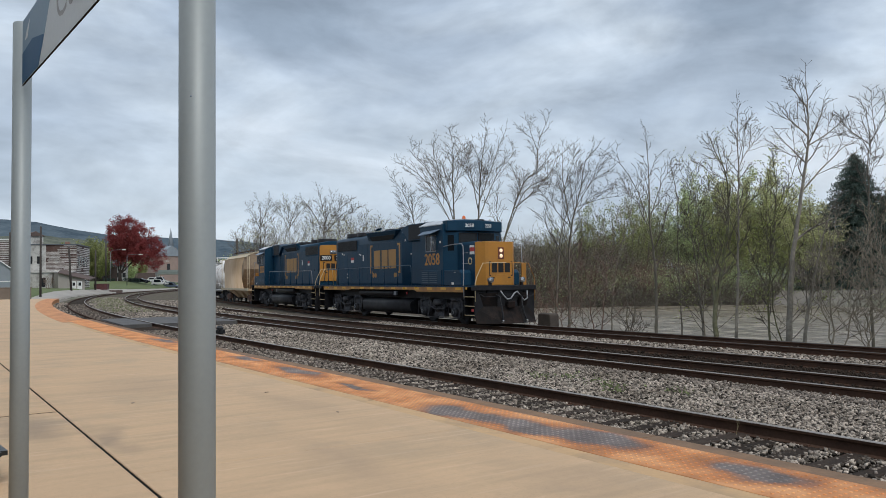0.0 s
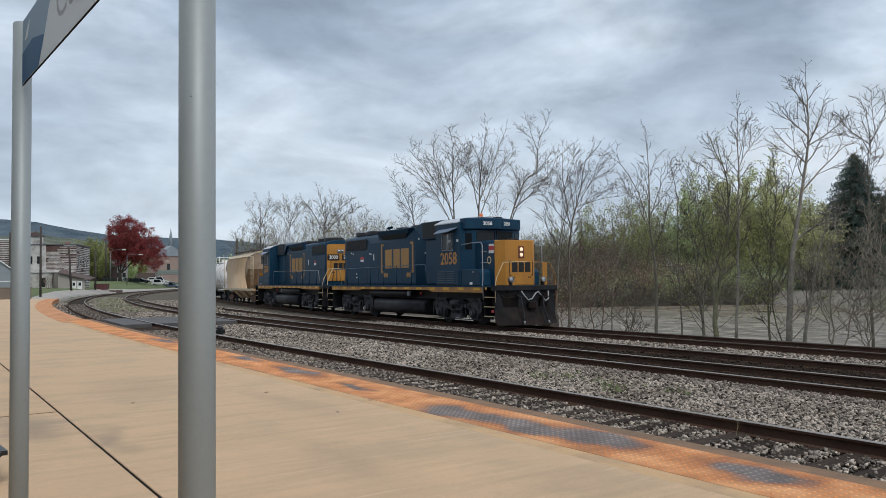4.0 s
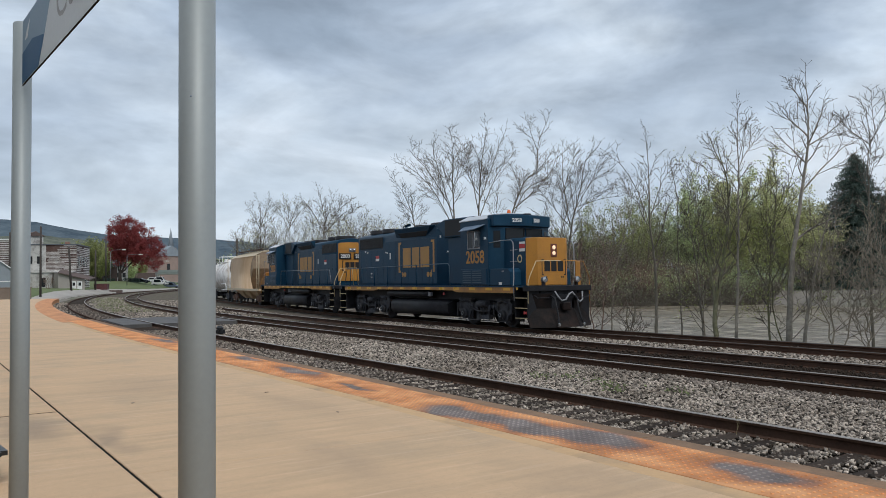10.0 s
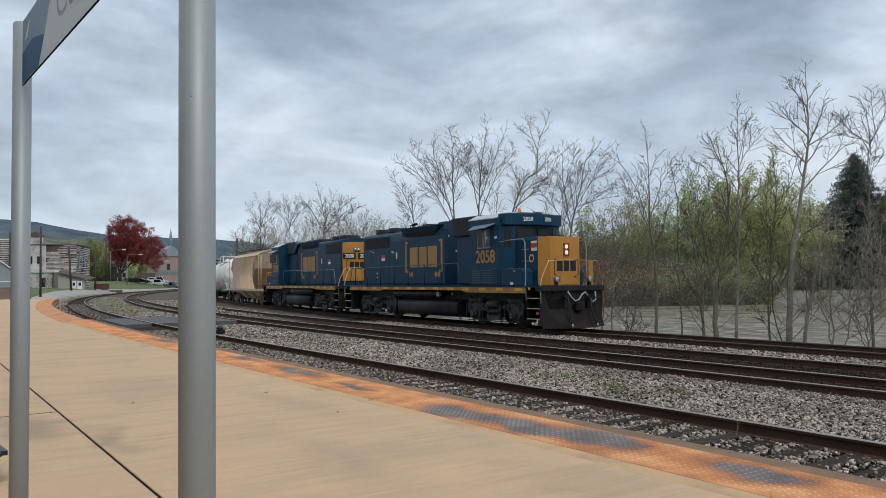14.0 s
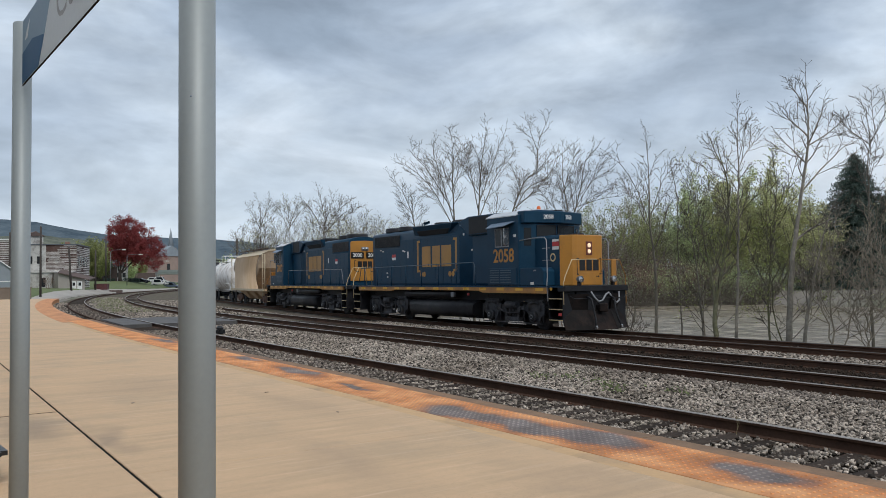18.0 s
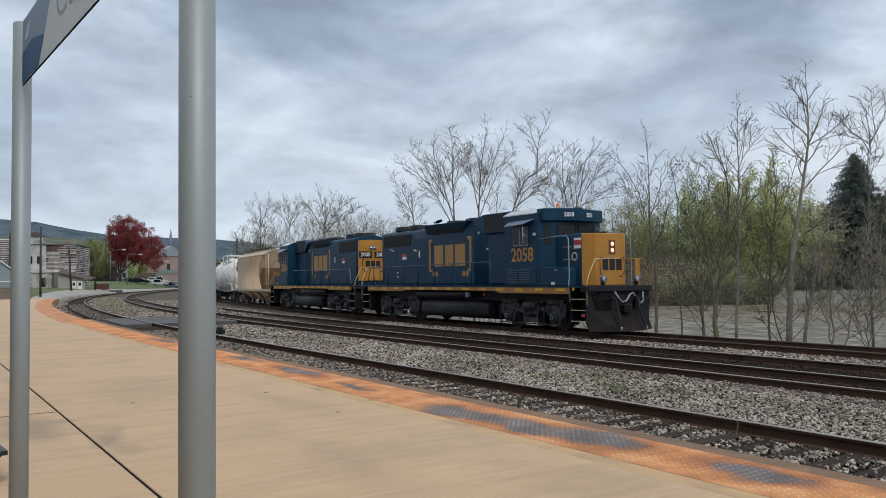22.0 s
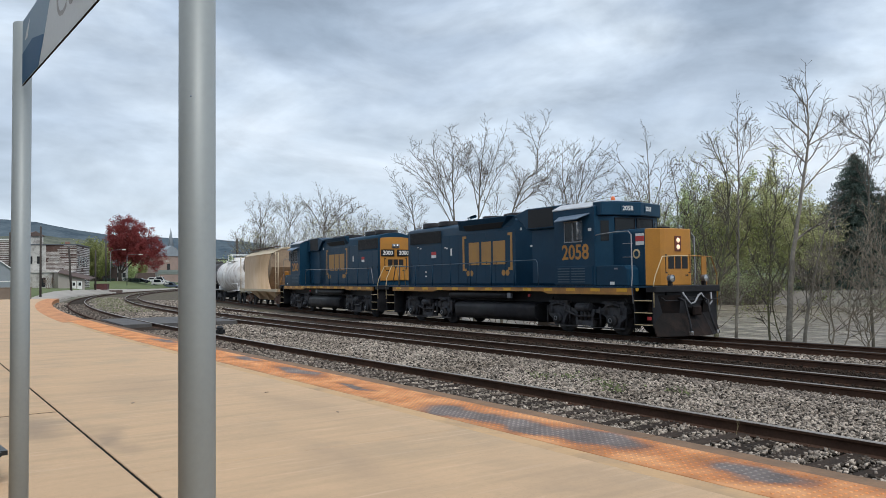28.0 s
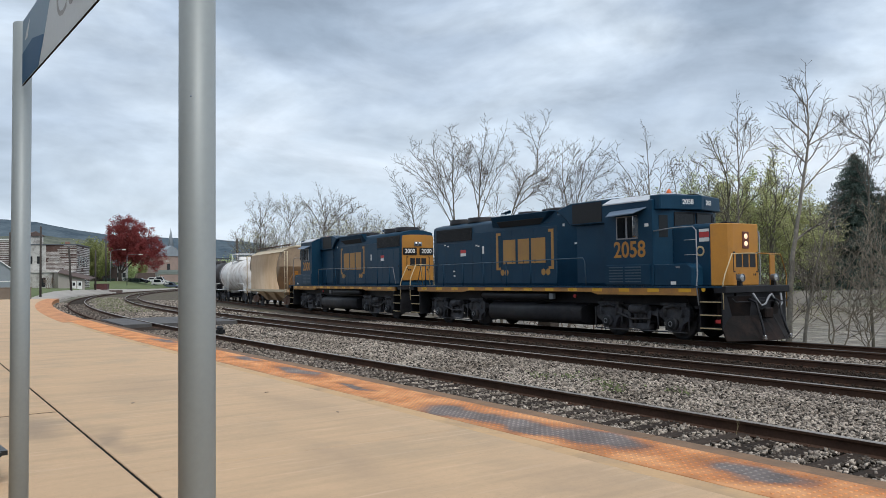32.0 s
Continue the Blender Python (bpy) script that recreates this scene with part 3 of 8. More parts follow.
scatter_stones("ballast_stones", M_STONE, "loose grey and pale crushed ballast stones", [
    (5, -9, 0.86, 4.85, 720, 0.037, BED + 0.020), (-9, -16, 0.86, 4.85, 520, 0.044, BED + 0.020), (-16, -28, 0.86, 4.85, 330, 0.052, BED + 0.02),
    (-28, -38, 0.95, 4.7, 160, 0.062, BED + 0.015), (-47, -75, 1.1, 4.6, 50, 0.075, BED + 0.01), (-75, -120, 1.1, 4.6, 20, 0.10, BED + 0.01),
    (5, -16, 8.80, 11.2, 330, 0.048, BED + 0.012), (-16, -36, 8.80, 11.2, 170, 0.058, BED + 0.012),
    (-47, -95, -2.1, -0.9, 45, 0.07, BED - 0.02), (-47, -95, 6.6, 10.5, 26, 0.08, BED)], 5)
scatter_stones("sleeper_stones", M_STONE, "pale broken stones lying between the sleepers", [(5, -14, -0.95, 0.68, 360, 0.042, -0.200), (-14, -36, -0.95, 0.68, 210, 0.050, -0.200)], 16, True)
scatter_stones("dirty_ballast_stones", M_STONE_D, "brown dirty ballast between the sleepers", [
    (5, -36, 4.2, 4.95, 330, 0.045, BED + 0.03), (5, -36, 0.85, 1.25, 200, 0.045, BED + 0.03), (5, -14, -0.95, 0.68, 130, 0.036, -0.195), (-14, -36, -0.95, 0.68, 170, 0.050, -0.200), (5, -20, 11.4, 12.8, 60, 0.075, BED), (-47, -85, -0.66, 0.66, 40, 0.07, BED), (-47, -85, 5.0, 6.3, 40, 0.07, BED)], 6)
scatter_stones("dark_stones", M_DARKBED, "dark brown stones between the middle rails", [(5, -12, 4.85, 8.75, 150, 0.055, BED + 0.01), (-12, -30, 4.85, 8.75, 70, 0.07, BED + 0.01)], 8)
# darker brown strip of bed between the middle rails
strip("dark_ballast", LINE_A, 26, -38, 1.0, [(4.80, BED + 0.012), (5.6, BED + 0.014), (6.5, BED + 0.014), (7.6, BED + 0.012), (8.75, BED + 0.010)], M_DARKBED, "dark brown ballast between the middle rails", "ballast")

for nm, ln in (("near", LINE_A), ("middle", LINE_B)):
    strip("dark_ballast_" + nm, ln, -37, -230, 2.0, [(-0.66, BED + 0.0), (0.0, BED + 0.006), (0.66, BED + 0.0)], M_DARKBED, "dark brown ballast inside the bend's rails", "ballast", bumpy=0.03)

RAIL_PROFILE = [(-0.070, -0.190), (-0.070, -0.178), (-0.014, -0.158), (-0.010, -0.060), (-0.036, -0.042), (-0.038, -0.010), (-0.030, -0.001),
                (0.030, -0.001), (0.038, -0.010), (0.036, -0.042), (0.010, -0.060), (0.014, -0.158), (0.070, -0.178), (0.070, -0.190)]


def rail(parent, line, off, s0, s1, head, dz=0.0):
    v, f, mi = [], [], []
    ss = list(np.arange(s0, max(s1, -60), -1.0)) + (list(np.arange(-60, s1, -3.0)) if s1 < -60 else [s1])
    n = len(RAIL_PROFILE)
    for s in ss:
        for o, z in RAIL_PROFILE:
            v.append(line.side(s, off + o, z + dz))
    for i in range(len(ss) - 1):
        for j in range(n):
            q = (j + 1) % n
            f.append((i * n + j, (i + 1) * n + j, (i + 1) * n + q, i * n + q))
            mi.append(1 if 5 <= j <= 7 else 0)
    ob = raw("rail", v, f, M_RAILSIDE, parent)
    ob.data.materials.append(head)
    ob.data.polygons.foreach_set("material_index", mi)
    return ob


def tie_mesh():
    return Geo().box(-0.115, 0.115, -1.3, 1.3, -0.18, 0).mesh("tie", 0.012)


TIE = tie_mesh()
TIE.materials.append(M_TIE)
PLATE = Geo().box(-0.10, 0.10, -0.165, 0.165, 0, 0.016).box(-0.06, -0.035, -0.11, -0.075, 0.016, 0.045).box(0.035, 0.06, 0.075, 0.11, 0.016, 0.045).mesh("tie_plate")
PLATE.materials.append(M_RUST)


def track(name, line, s1, label, head, ties):
    t = thing(name, label, "railway track", kind="structure")
    for o in (-0.7525, 0.7525):
        rail(t, line, o, 26.0, s1, M_RAILSIDE if o < 0 and line is LINE_A else head, -0.085 if o < 0 and line is LINE_A else 0.0)
    s, k = ties[0], random.Random(3)
    while s > ties[1]:
        x, y, h = line.at(s + k.uniform(-0.05, 0.05))
        ob = new("tie", TIE)
        ob.parent = t
        ob.matrix_basis = pose(x, y, (-0.172 if line is LINE_A else -0.196) + k.uniform(-0.012, 0.006), 0, 0, -math.degrees(h) + k.uniform(-1.5, 1.5))
        if ties[2]:
            for o in ties[2]:
                px, py, _ = line.side(s, o)
                pl = new("tie_plate", PLATE)
                pl.parent = t
                pl.matrix_basis = pose(px, py, -0.198, 0, 0, -math.degrees(h))
        s -= ties[3]
    return t


track("track_near", LINE_A, -330, "worn rusty railway track beside the platform", M_RAILTOP, (5.0, -84.0, (0.7525,), 0.53))
track("track_middle", LINE_B, -330, "rusty middle railway track in ballast", M_RAILTOP, (5.0, -90.0, (-0.7525,), 0.60))
track("track_train", LINE_C, -330, "railway track that carries the train", M_RAILDARK, (6.0, -34.0, None, 0.60))
spare = thing("spare_rail", "single rusty rail lying between two tracks", "rail", kind="structure")
rail(spare, Line(SPARE_Y, [(50, 0), (60, 1 / 330)]), 0.0, 26.0, -58.0, M_RAILTOP, -0.005)

# ---- station platform ----
TOP = 0.19


def slab(parent, s0, s1, offs0, offs1, z0, z1, material, name, line=LINE_A, bevel=0.0):
    """A slab along the near track between two offsets (or plain y values where straight)."""
    k = max(1, int(abs(s1 - s0) / 2.5)) if s1 < -18 else 1
    g = Geo()
    lo, hi = [], []
    for i in range(k + 1):
        s = s0 + (s1 - s0) * i / k
        lo.append(line.side(s, offs0)[:2])
        hi.append(line.side(s, offs1)[:2])
    g.prism(lo + hi[::-1], "z", z0, z1)
    return part(name, g, material, parent, bevel=bevel)


def build_platform():
    p = thing("platform", "tan concrete station platform with orange warning strip", "platform", kind="structure")
    base = Geo()
    ss = [28, 10, 0, -10, -20, -25, -30, -35, -38, -41.4]
    base.prism([(28, -14.0), (-41.4, -14.0)] + [LINE_A.side(s, -1.76)[:2] for s in ss[::-1]], "z", -0.5, TOP - 0.095)
    part("platform_base", base, M_COPING, p)
    far = Geo()
    ss = [-41.4, -50, -60, -70, -80, -90, -102]
    far.prism([(-41.4, -8.0)] + [(-100.5, -8.0)] + [LINE_A.side(s, -3.25)[:2] for s in ss[::-1]], "z", -0.5, TOP)
    part("far_slab", far, M_CONC, p)
    # coping, warning tiles, yellow band and slabs along the edge
    j = 0.075
    s = 6.0
    while s > -41.4:
        e = max(s - 3.0, -41.4)
        slab(p, s, e + 0.008, -1.70, -1.965, TOP - 0.16, TOP, M_COPING, "coping_stone", bevel=0.012)
        s = e
    s = 6.0
    while s > -41.4:
        e = max(s - 6.1, -41.4)
        slab(p, s, e + 0.006, -2.922, -3.15, TOP - 0.05, TOP - 0.001, M_BAND, "yellow_band")
        s = e
    cuts = [8.0, -7.66, -18.1, -29.0, -41.4]
    for a, b in zip(cuts, cuts[1:]):
        slab(p, a, b + 0.009, -3.15, -6.86, TOP - 0.1, TOP, M_CONC, "platform_slab", bevel=0.004)
    cuts = [8.0, -6.1, -12.1, -20.3, -28.4, -41.4]
    for a, b in zip(cuts, cuts[1:]):
        slab(p, a, b + j, -6.86 - 0.026, -22.0, TOP - 0.1, TOP - 0.002, M_CONC, "platform_slab", bevel=0.004)
    # dark filler in the joints
    part("joint_filler", Geo().box(-41.0, 8.0, A_Y - 6.90, A_Y - 6.85, TOP - 0.09, TOP - 0.010), M_JOINT, p)
    for x in (-6.1, -12.1, -20.3, -28.4):
        part("joint_filler", Geo().box(x - 0.005, x + 0.085, -13.0, A_Y - 6.90, TOP - 0.09, TOP - 0.008), M_JOINT, p)
    for x in (-7.66, -18.1, -29.0):
        part("joint_filler", Geo().box(x - 0.004, x + 0.016, A_Y - 6.84, A_Y - 4.9, TOP - 0.09, TOP - 0.008), M_JOINT, p)
        part("joint_filler", Geo().box(x - 0.004, x + 0.016, A_Y - 4.9, A_Y - 3.16, TOP - 0.09, TOP - 0.002), M_BAND, p, "pale sealed joint")
    # the strip beyond the crossing
    slab(p, -38.9, -100, -2.05, -3.28, -0.3, TOP + 0.006, M_TACTILE, "warning_strip")
    return p


platform = build_platform()


def warning_tile_mesh(length):
    w = 0.95
    g = Geo().box(-length / 2, length / 2, -w / 2, w / 2, -0.04, 0)
    me = g.mesh("warning_tile", 0.004)
    me.materials.append(M_TACTILE)
    d = Geo()
    nx, ny = int(length / 0.082), 11
    for i in range(nx):
        for k in range(ny):
            x, y = -length / 2 + (i + 0.5) * length / nx, -w / 2 + 0.05 + (k + 0.5) * (w - 0.1) / ny
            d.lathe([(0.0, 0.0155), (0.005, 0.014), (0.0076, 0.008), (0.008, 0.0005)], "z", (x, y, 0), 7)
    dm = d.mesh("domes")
    dm.materials.append(M_TACTILE_LIT)
    return me, dm


def build_tiles():
    length = 1.22
    me, dm = warning_tile_mesh(length - 0.008)
    s = 5.35
    while s > -41.0:
        x, y, _ = LINE_A.side(s - length / 2, -2.443)
        h = LINE_A.at(s - length / 2)[2]
        t = new("warning_tile", me)
        t.parent = platform
        t.matrix_basis = pose(x, y, TOP + 0.004, 0, 0, -math.degrees(h))
        d = new("domes", dm)
        d.parent = t
        s -= length


build_tiles()


def build_crossing():
    c = thing("track_crossing", "dark grey pedestrian crossing panels between the rails", "crossing", kind="structure")
    for a, b in ((-1.55, -0.84), (-0.66, 0.66), (0.84, 2.4), (2.42, 4.78)):
        for s0 in (-39.2, -41.6, -44.0):
            g = Geo()
            q = [LINE_A.side(s0, a)[:2], LINE_A.side(s0 - 2.37, a)[:2], LINE_A.side(s0 - 2.37, b)[:2], LINE_A.side(s0, b)[:2]]
            part("panel", g.prism(q, "z", -0.24, -0.10 if a < -1 else -0.03), M_PANEL, c, bevel=0.01)


build_crossing()

# ---- station name sign on two poles ----


def build_sign():
    s = thing("station_sign", "grey and blue station name sign on two grey steel poles", "sign")
    P1, P2 = Vector((-4.312, 0.456, 0)), Vector((-2.105, 0.639, 0))
    for P, top, rp in ((P1, 3.222, 0.0428), (P2, 3.5, 0.0478)):
        g = Geo().tube([(P.x, P.y, TOP - 0.03), (P.x, P.y, top)], rp, 32)
        g.lathe([(top, rp), (top + 0.006, rp - 0.004), (top + 0.008, 0.001)], "z", (P.x, P.y, 0), 32)
        part("pole", g, M_POLE, s)
        if P is P2:
            part("rivet", Geo().lathe([(0, 0.0025), (0.0015, 0.002), (0.002, 0.0005)], "x", (P.x + rp * 0.80, P.y - rp * 0.58, 2.441), 10), M_AWNING, s)
        part("base_plate", Geo().box(P.x - 0.1, P.x + 0.1, P.y - 0.1, P.y + 0.1, TOP, TOP + 0.015), M_POLE, s, bevel=0.004)
    return s, P1, P2


sign, POLE1, POLE2 = build_sign()

# unseen plain wall behind the camera, added to darken the poles' left sides
tagged(part("wall_unseen", Geo().box(-45, 18, -4.9, -4.5, TOP - 0.4, 7.0), M_SHADEWALL, None), "plain dark unseen wall added to shade the sign poles", "wall", kind="structure")

# ---- the train ----


def side_text(name, words, size, material, parent, x, y, z, side, squeeze=1.0):
    return lettering(name, words, size, material, parent, pose(x, y, z, 90, 0, 0 if side < 0 else 180), 0.004, squeeze)


def wheelset(parent, x, r=0.508):
    g = Geo()
    for sgn in (-1, 1):
        g.lathe([(0.0, 0.06), (0.0, 0.20), (0.015 * sgn, 0.36), (0.0, r - 0.07), (-0.01 * sgn, r - 0.03), (-0.01 * sgn, r), (-0.09 * sgn, r + 0.002), (-0.10 * sgn, r + 0.025), (-0.125 * sgn, r + 0.022), (-0.13 * sgn, r - 0.06), (-0.12 * sgn, 0.06)], "y", (0, 0.80 * sgn, 0), 28)
    g.cyl((0, -0.9, 0), (0, 0.9, 0), 0.085, 12)
    w = part("wheelset", g, M_TRUCK, parent)
    w.location = (x, 0, r)
    return w


def loco_truck(parent, x0, wheels):
    """A two-axle truck: cast side frames with journals, springs and brake gear."""
    g = Geo()
    for sgn in (-1, 1):
        y0, y1 = 1.02 * sgn, 1.16 * sgn
        ya, yb = min(y0, y1), max(y0, y1)
        # cast frame: a pedestal over each axle, arched between them
        half = [(0.0, 0.86), (0.55, 0.86), (0.86, 0.92), (1.02, 1.06), (1.16, 1.12), (1.58, 1.12), (1.80, 1.06), (1.98, 0.92), (2.02, 0.74), (1.90, 0.58), (1.70, 0.46), (1.62, 0.27), (1.12, 0.27), (1.05, 0.44), (0.98, 0.60), (0.82, 0.70), (0.50, 0.74), (0.0, 0.74)]
        outline = half + [(-a, b) for a, b in half[-2:0:-1]]
        g.prism([(x0 + a, b) for a, b in outline], "y", ya, yb)
        for ax in (-1.37, 1.37):
            g.cyl((x0 + ax, 1.16 * sgn, 0.50), (x0 + ax, 1.31 * sgn, 0.50), 0.19, 18)
            g.tube([(x0 + ax - 0.30, 1.19 * sgn, 0.98), (x0 + ax, 1.21 * sgn, 1.05), (x0 + ax + 0.30, 1.19 * sgn, 0.98)], 0.05, 6)
            for dx in (-0.34, 0.34):
                g.cyl((x0 + ax + dx, 1.09 * sgn, 0.70), (x0 + ax + dx, 1.09 * sgn, 1.10), 0.105, 10)
            g.box(x0 + ax - 0.5, x0 + ax + 0.5, min(1.0 * sgn, 1.2 * sgn), max(1.0 * sgn, 1.2 * sgn), 1.05, 1.13)
            # brake shoes, hangers and cylinder
            for dx in (-0.62, 0.62):
                g.box(x0 + ax + dx - 0.06, x0 + ax + dx + 0.06, 0.7 * sgn - 0.08, 0.7 * sgn + 0.08, 0.25, 0.75)
                g.tube([(x0 + ax + dx, 1.18 * sgn, 0.95), (x0 + ax + dx * 0.95, 1.2 * sgn, 0.30)], 0.028, 6)
        g.box(x0 - 0.42, x0 + 0.42, min(1.0 * sgn, 1.22 * sgn), max(1.0 * sgn, 1.22 * sgn), 0.28, 0.46)
        g.cyl((x0 - 0.35, 1.2 * sgn, 0.92), (x0 + 0.35, 1.2 * sgn, 0.92), 0.14, 12)
        for dx in (-0.2, 0.0, 0.2):
            g.cyl((x0 + dx, 1.12 * sgn, 0.46), (x0 + dx, 1.12 * sgn, 0.80), 0.075, 8)
        g.tube([(x0 - 1.9, 1.21 * sgn, 0.24), (x0 + 1.9, 1.21 * sgn, 0.24)], 0.022, 6)
        g.tube([(x0 - 0.9, 1.24 * sgn, 0.78), (x0 - 0.3, 1.24 * sgn, 0.60), (x0 + 0.5, 1.24 * sgn, 0.62)], 0.035, 6)
        # sand pipes and hoses
        g.tube([(x0 - 1.8, 1.05 * sgn, 1.25), (x0 - 2.05, 1.0 * sgn, 0.8), (x0 - 1.92, 0.78 * sgn, 0.15)], 0.025, 6)
        g.tube([(x0 + 1.8, 1.05 * sgn, 1.25), (x0 + 2.05, 1.0 * sgn, 0.8), (x0 + 1.92, 0.78 * sgn, 0.15)], 0.025, 6)
    g.box(x0 - 0.3, x0 + 0.3, -1.0, 1.0, 0.5, 1.0)
    g.box(x0 - 1.9, x0 - 1.75, -1.0, 1.0, 0.6, 0.85)
    g.box(x0 + 1.75, x0 + 1.9, -1.0, 1.0, 0.6, 0.85)
    t = part("truck", g, M_TRUCK, parent, "dusty dark iron truck")
    for sgn in (-1, 1):
        for ax in (-1.37, 1.37):
            part("journal_cap", Geo().lathe([(0, 0.17), (0.02 * sgn, 0.16), (0.03 * sgn, 0.12), (0.03 * sgn, 0.001)], "y", (x0 + ax, 1.31 * sgn, 0.50), 18), M_GRILLE, t)
            part("cap_ring", Geo().lathe([(0, 0.085), (0.012 * sgn, 0.075), (0, 0.058)], "y", (x0 + ax, 1.343 * sgn, 0.50), 16), M_GREY, t)
        ya, yb = sorted((1.17 * sgn, 1.21 * sgn))
        part("swing_hanger", Geo().prism([(x0 - 0.52, 0.84), (x0 - 0.40, 0.30), (x0 - 0.30, 0.30), (x0 - 0.36, 0.84)], "y", ya, yb), M_TRUCK, t)
        part("swing_hanger", Geo().prism([(x0 + 0.52, 0.84), (x0 + 0.40, 0.30), (x0 + 0.30, 0.30), (x0 + 0.36, 0.84)], "y", ya, yb), M_TRUCK, t)
    for ax in (-1.37, 1.37):
        wheels.append(wheelset(t, x0 + ax))
    return t


def rounded(x0, x1, hw, z0, z1, crown, r=0.12):
    """Cross-section in y,z of a hood with rounded shoulders."""
    pts = [(-hw, z0), (-hw, z1 - r)]
    pts += [(-hw + r * (1 - math.cos(a)), z1 - r + r * math.sin(a)) for a in (0.52, 1.05, 1.57)]
    pts += [(-hw * 0.4, z1 + crown * 0.8), (0, z1 + crown), (hw * 0.4, z1 + crown * 0.8)]
    pts += [(hw - r * (1 - math.cos(a)), z1 - r + r * math.sin(a)) for a in (1.57, 1.05, 0.52)]
    pts += [(hw, z1 - r), (hw, z0)]
    return pts


def logo_blocks(parent, x0, x1, z0, z1, y, side, material, dots=True):
    """Railway mark as plain blocks between two brackets."""
    w, h = x1 - x0, z1 - z0
    d = 0.006 * side

    def plate(name, a0, a1, b0, b1, bev=0.0):
        ya, yb = sorted((y, y + d))
        part(name, Geo().box(x0 + a0 * w, x0 + a1 * w, ya, yb, z0 + b0 * h, z0 + b1 * h), material, parent, bevel=bev)

    for a, b in ((0.135, 0.355), (0.40, 0.595), (0.63, 0.865)):
        plate("mark_block", a, b, 0.16, 0.80)
    for e in (0, 1):
        a0, a1 = (0.0, 0.04) if e == 0 else (0.96, 1.0)
        ya, yb = sorted((y, y + d))
        g = Geo().box(x0 + a0 * w, x0 + a1 * w, ya, yb, z0, z1)
        inner = (x0 + 0.0405 * w, x0 + 0.085 * w) if e == 0 else (x0 + 0.915 * w, x0 + 0.9595 * w)
        g.box(inner[0], inner[1], ya, yb, z0, z0 + 0.07 * h)
        g.box(inner[0], inner[1], ya, yb, z1 - 0.07 * h, z1)
        part("mark_bracket", g, material, parent)
    if dots:
        for a in (0.115, 0.19, 0.83, 0.905):
            r = 0.035 * w
            part("mark_dot", Geo().cyl((x0 + a * w, y, z0 - 0.07 * h), (x0 + a * w, y + d, z0 - 0.07 * h), r, 16), material, parent)


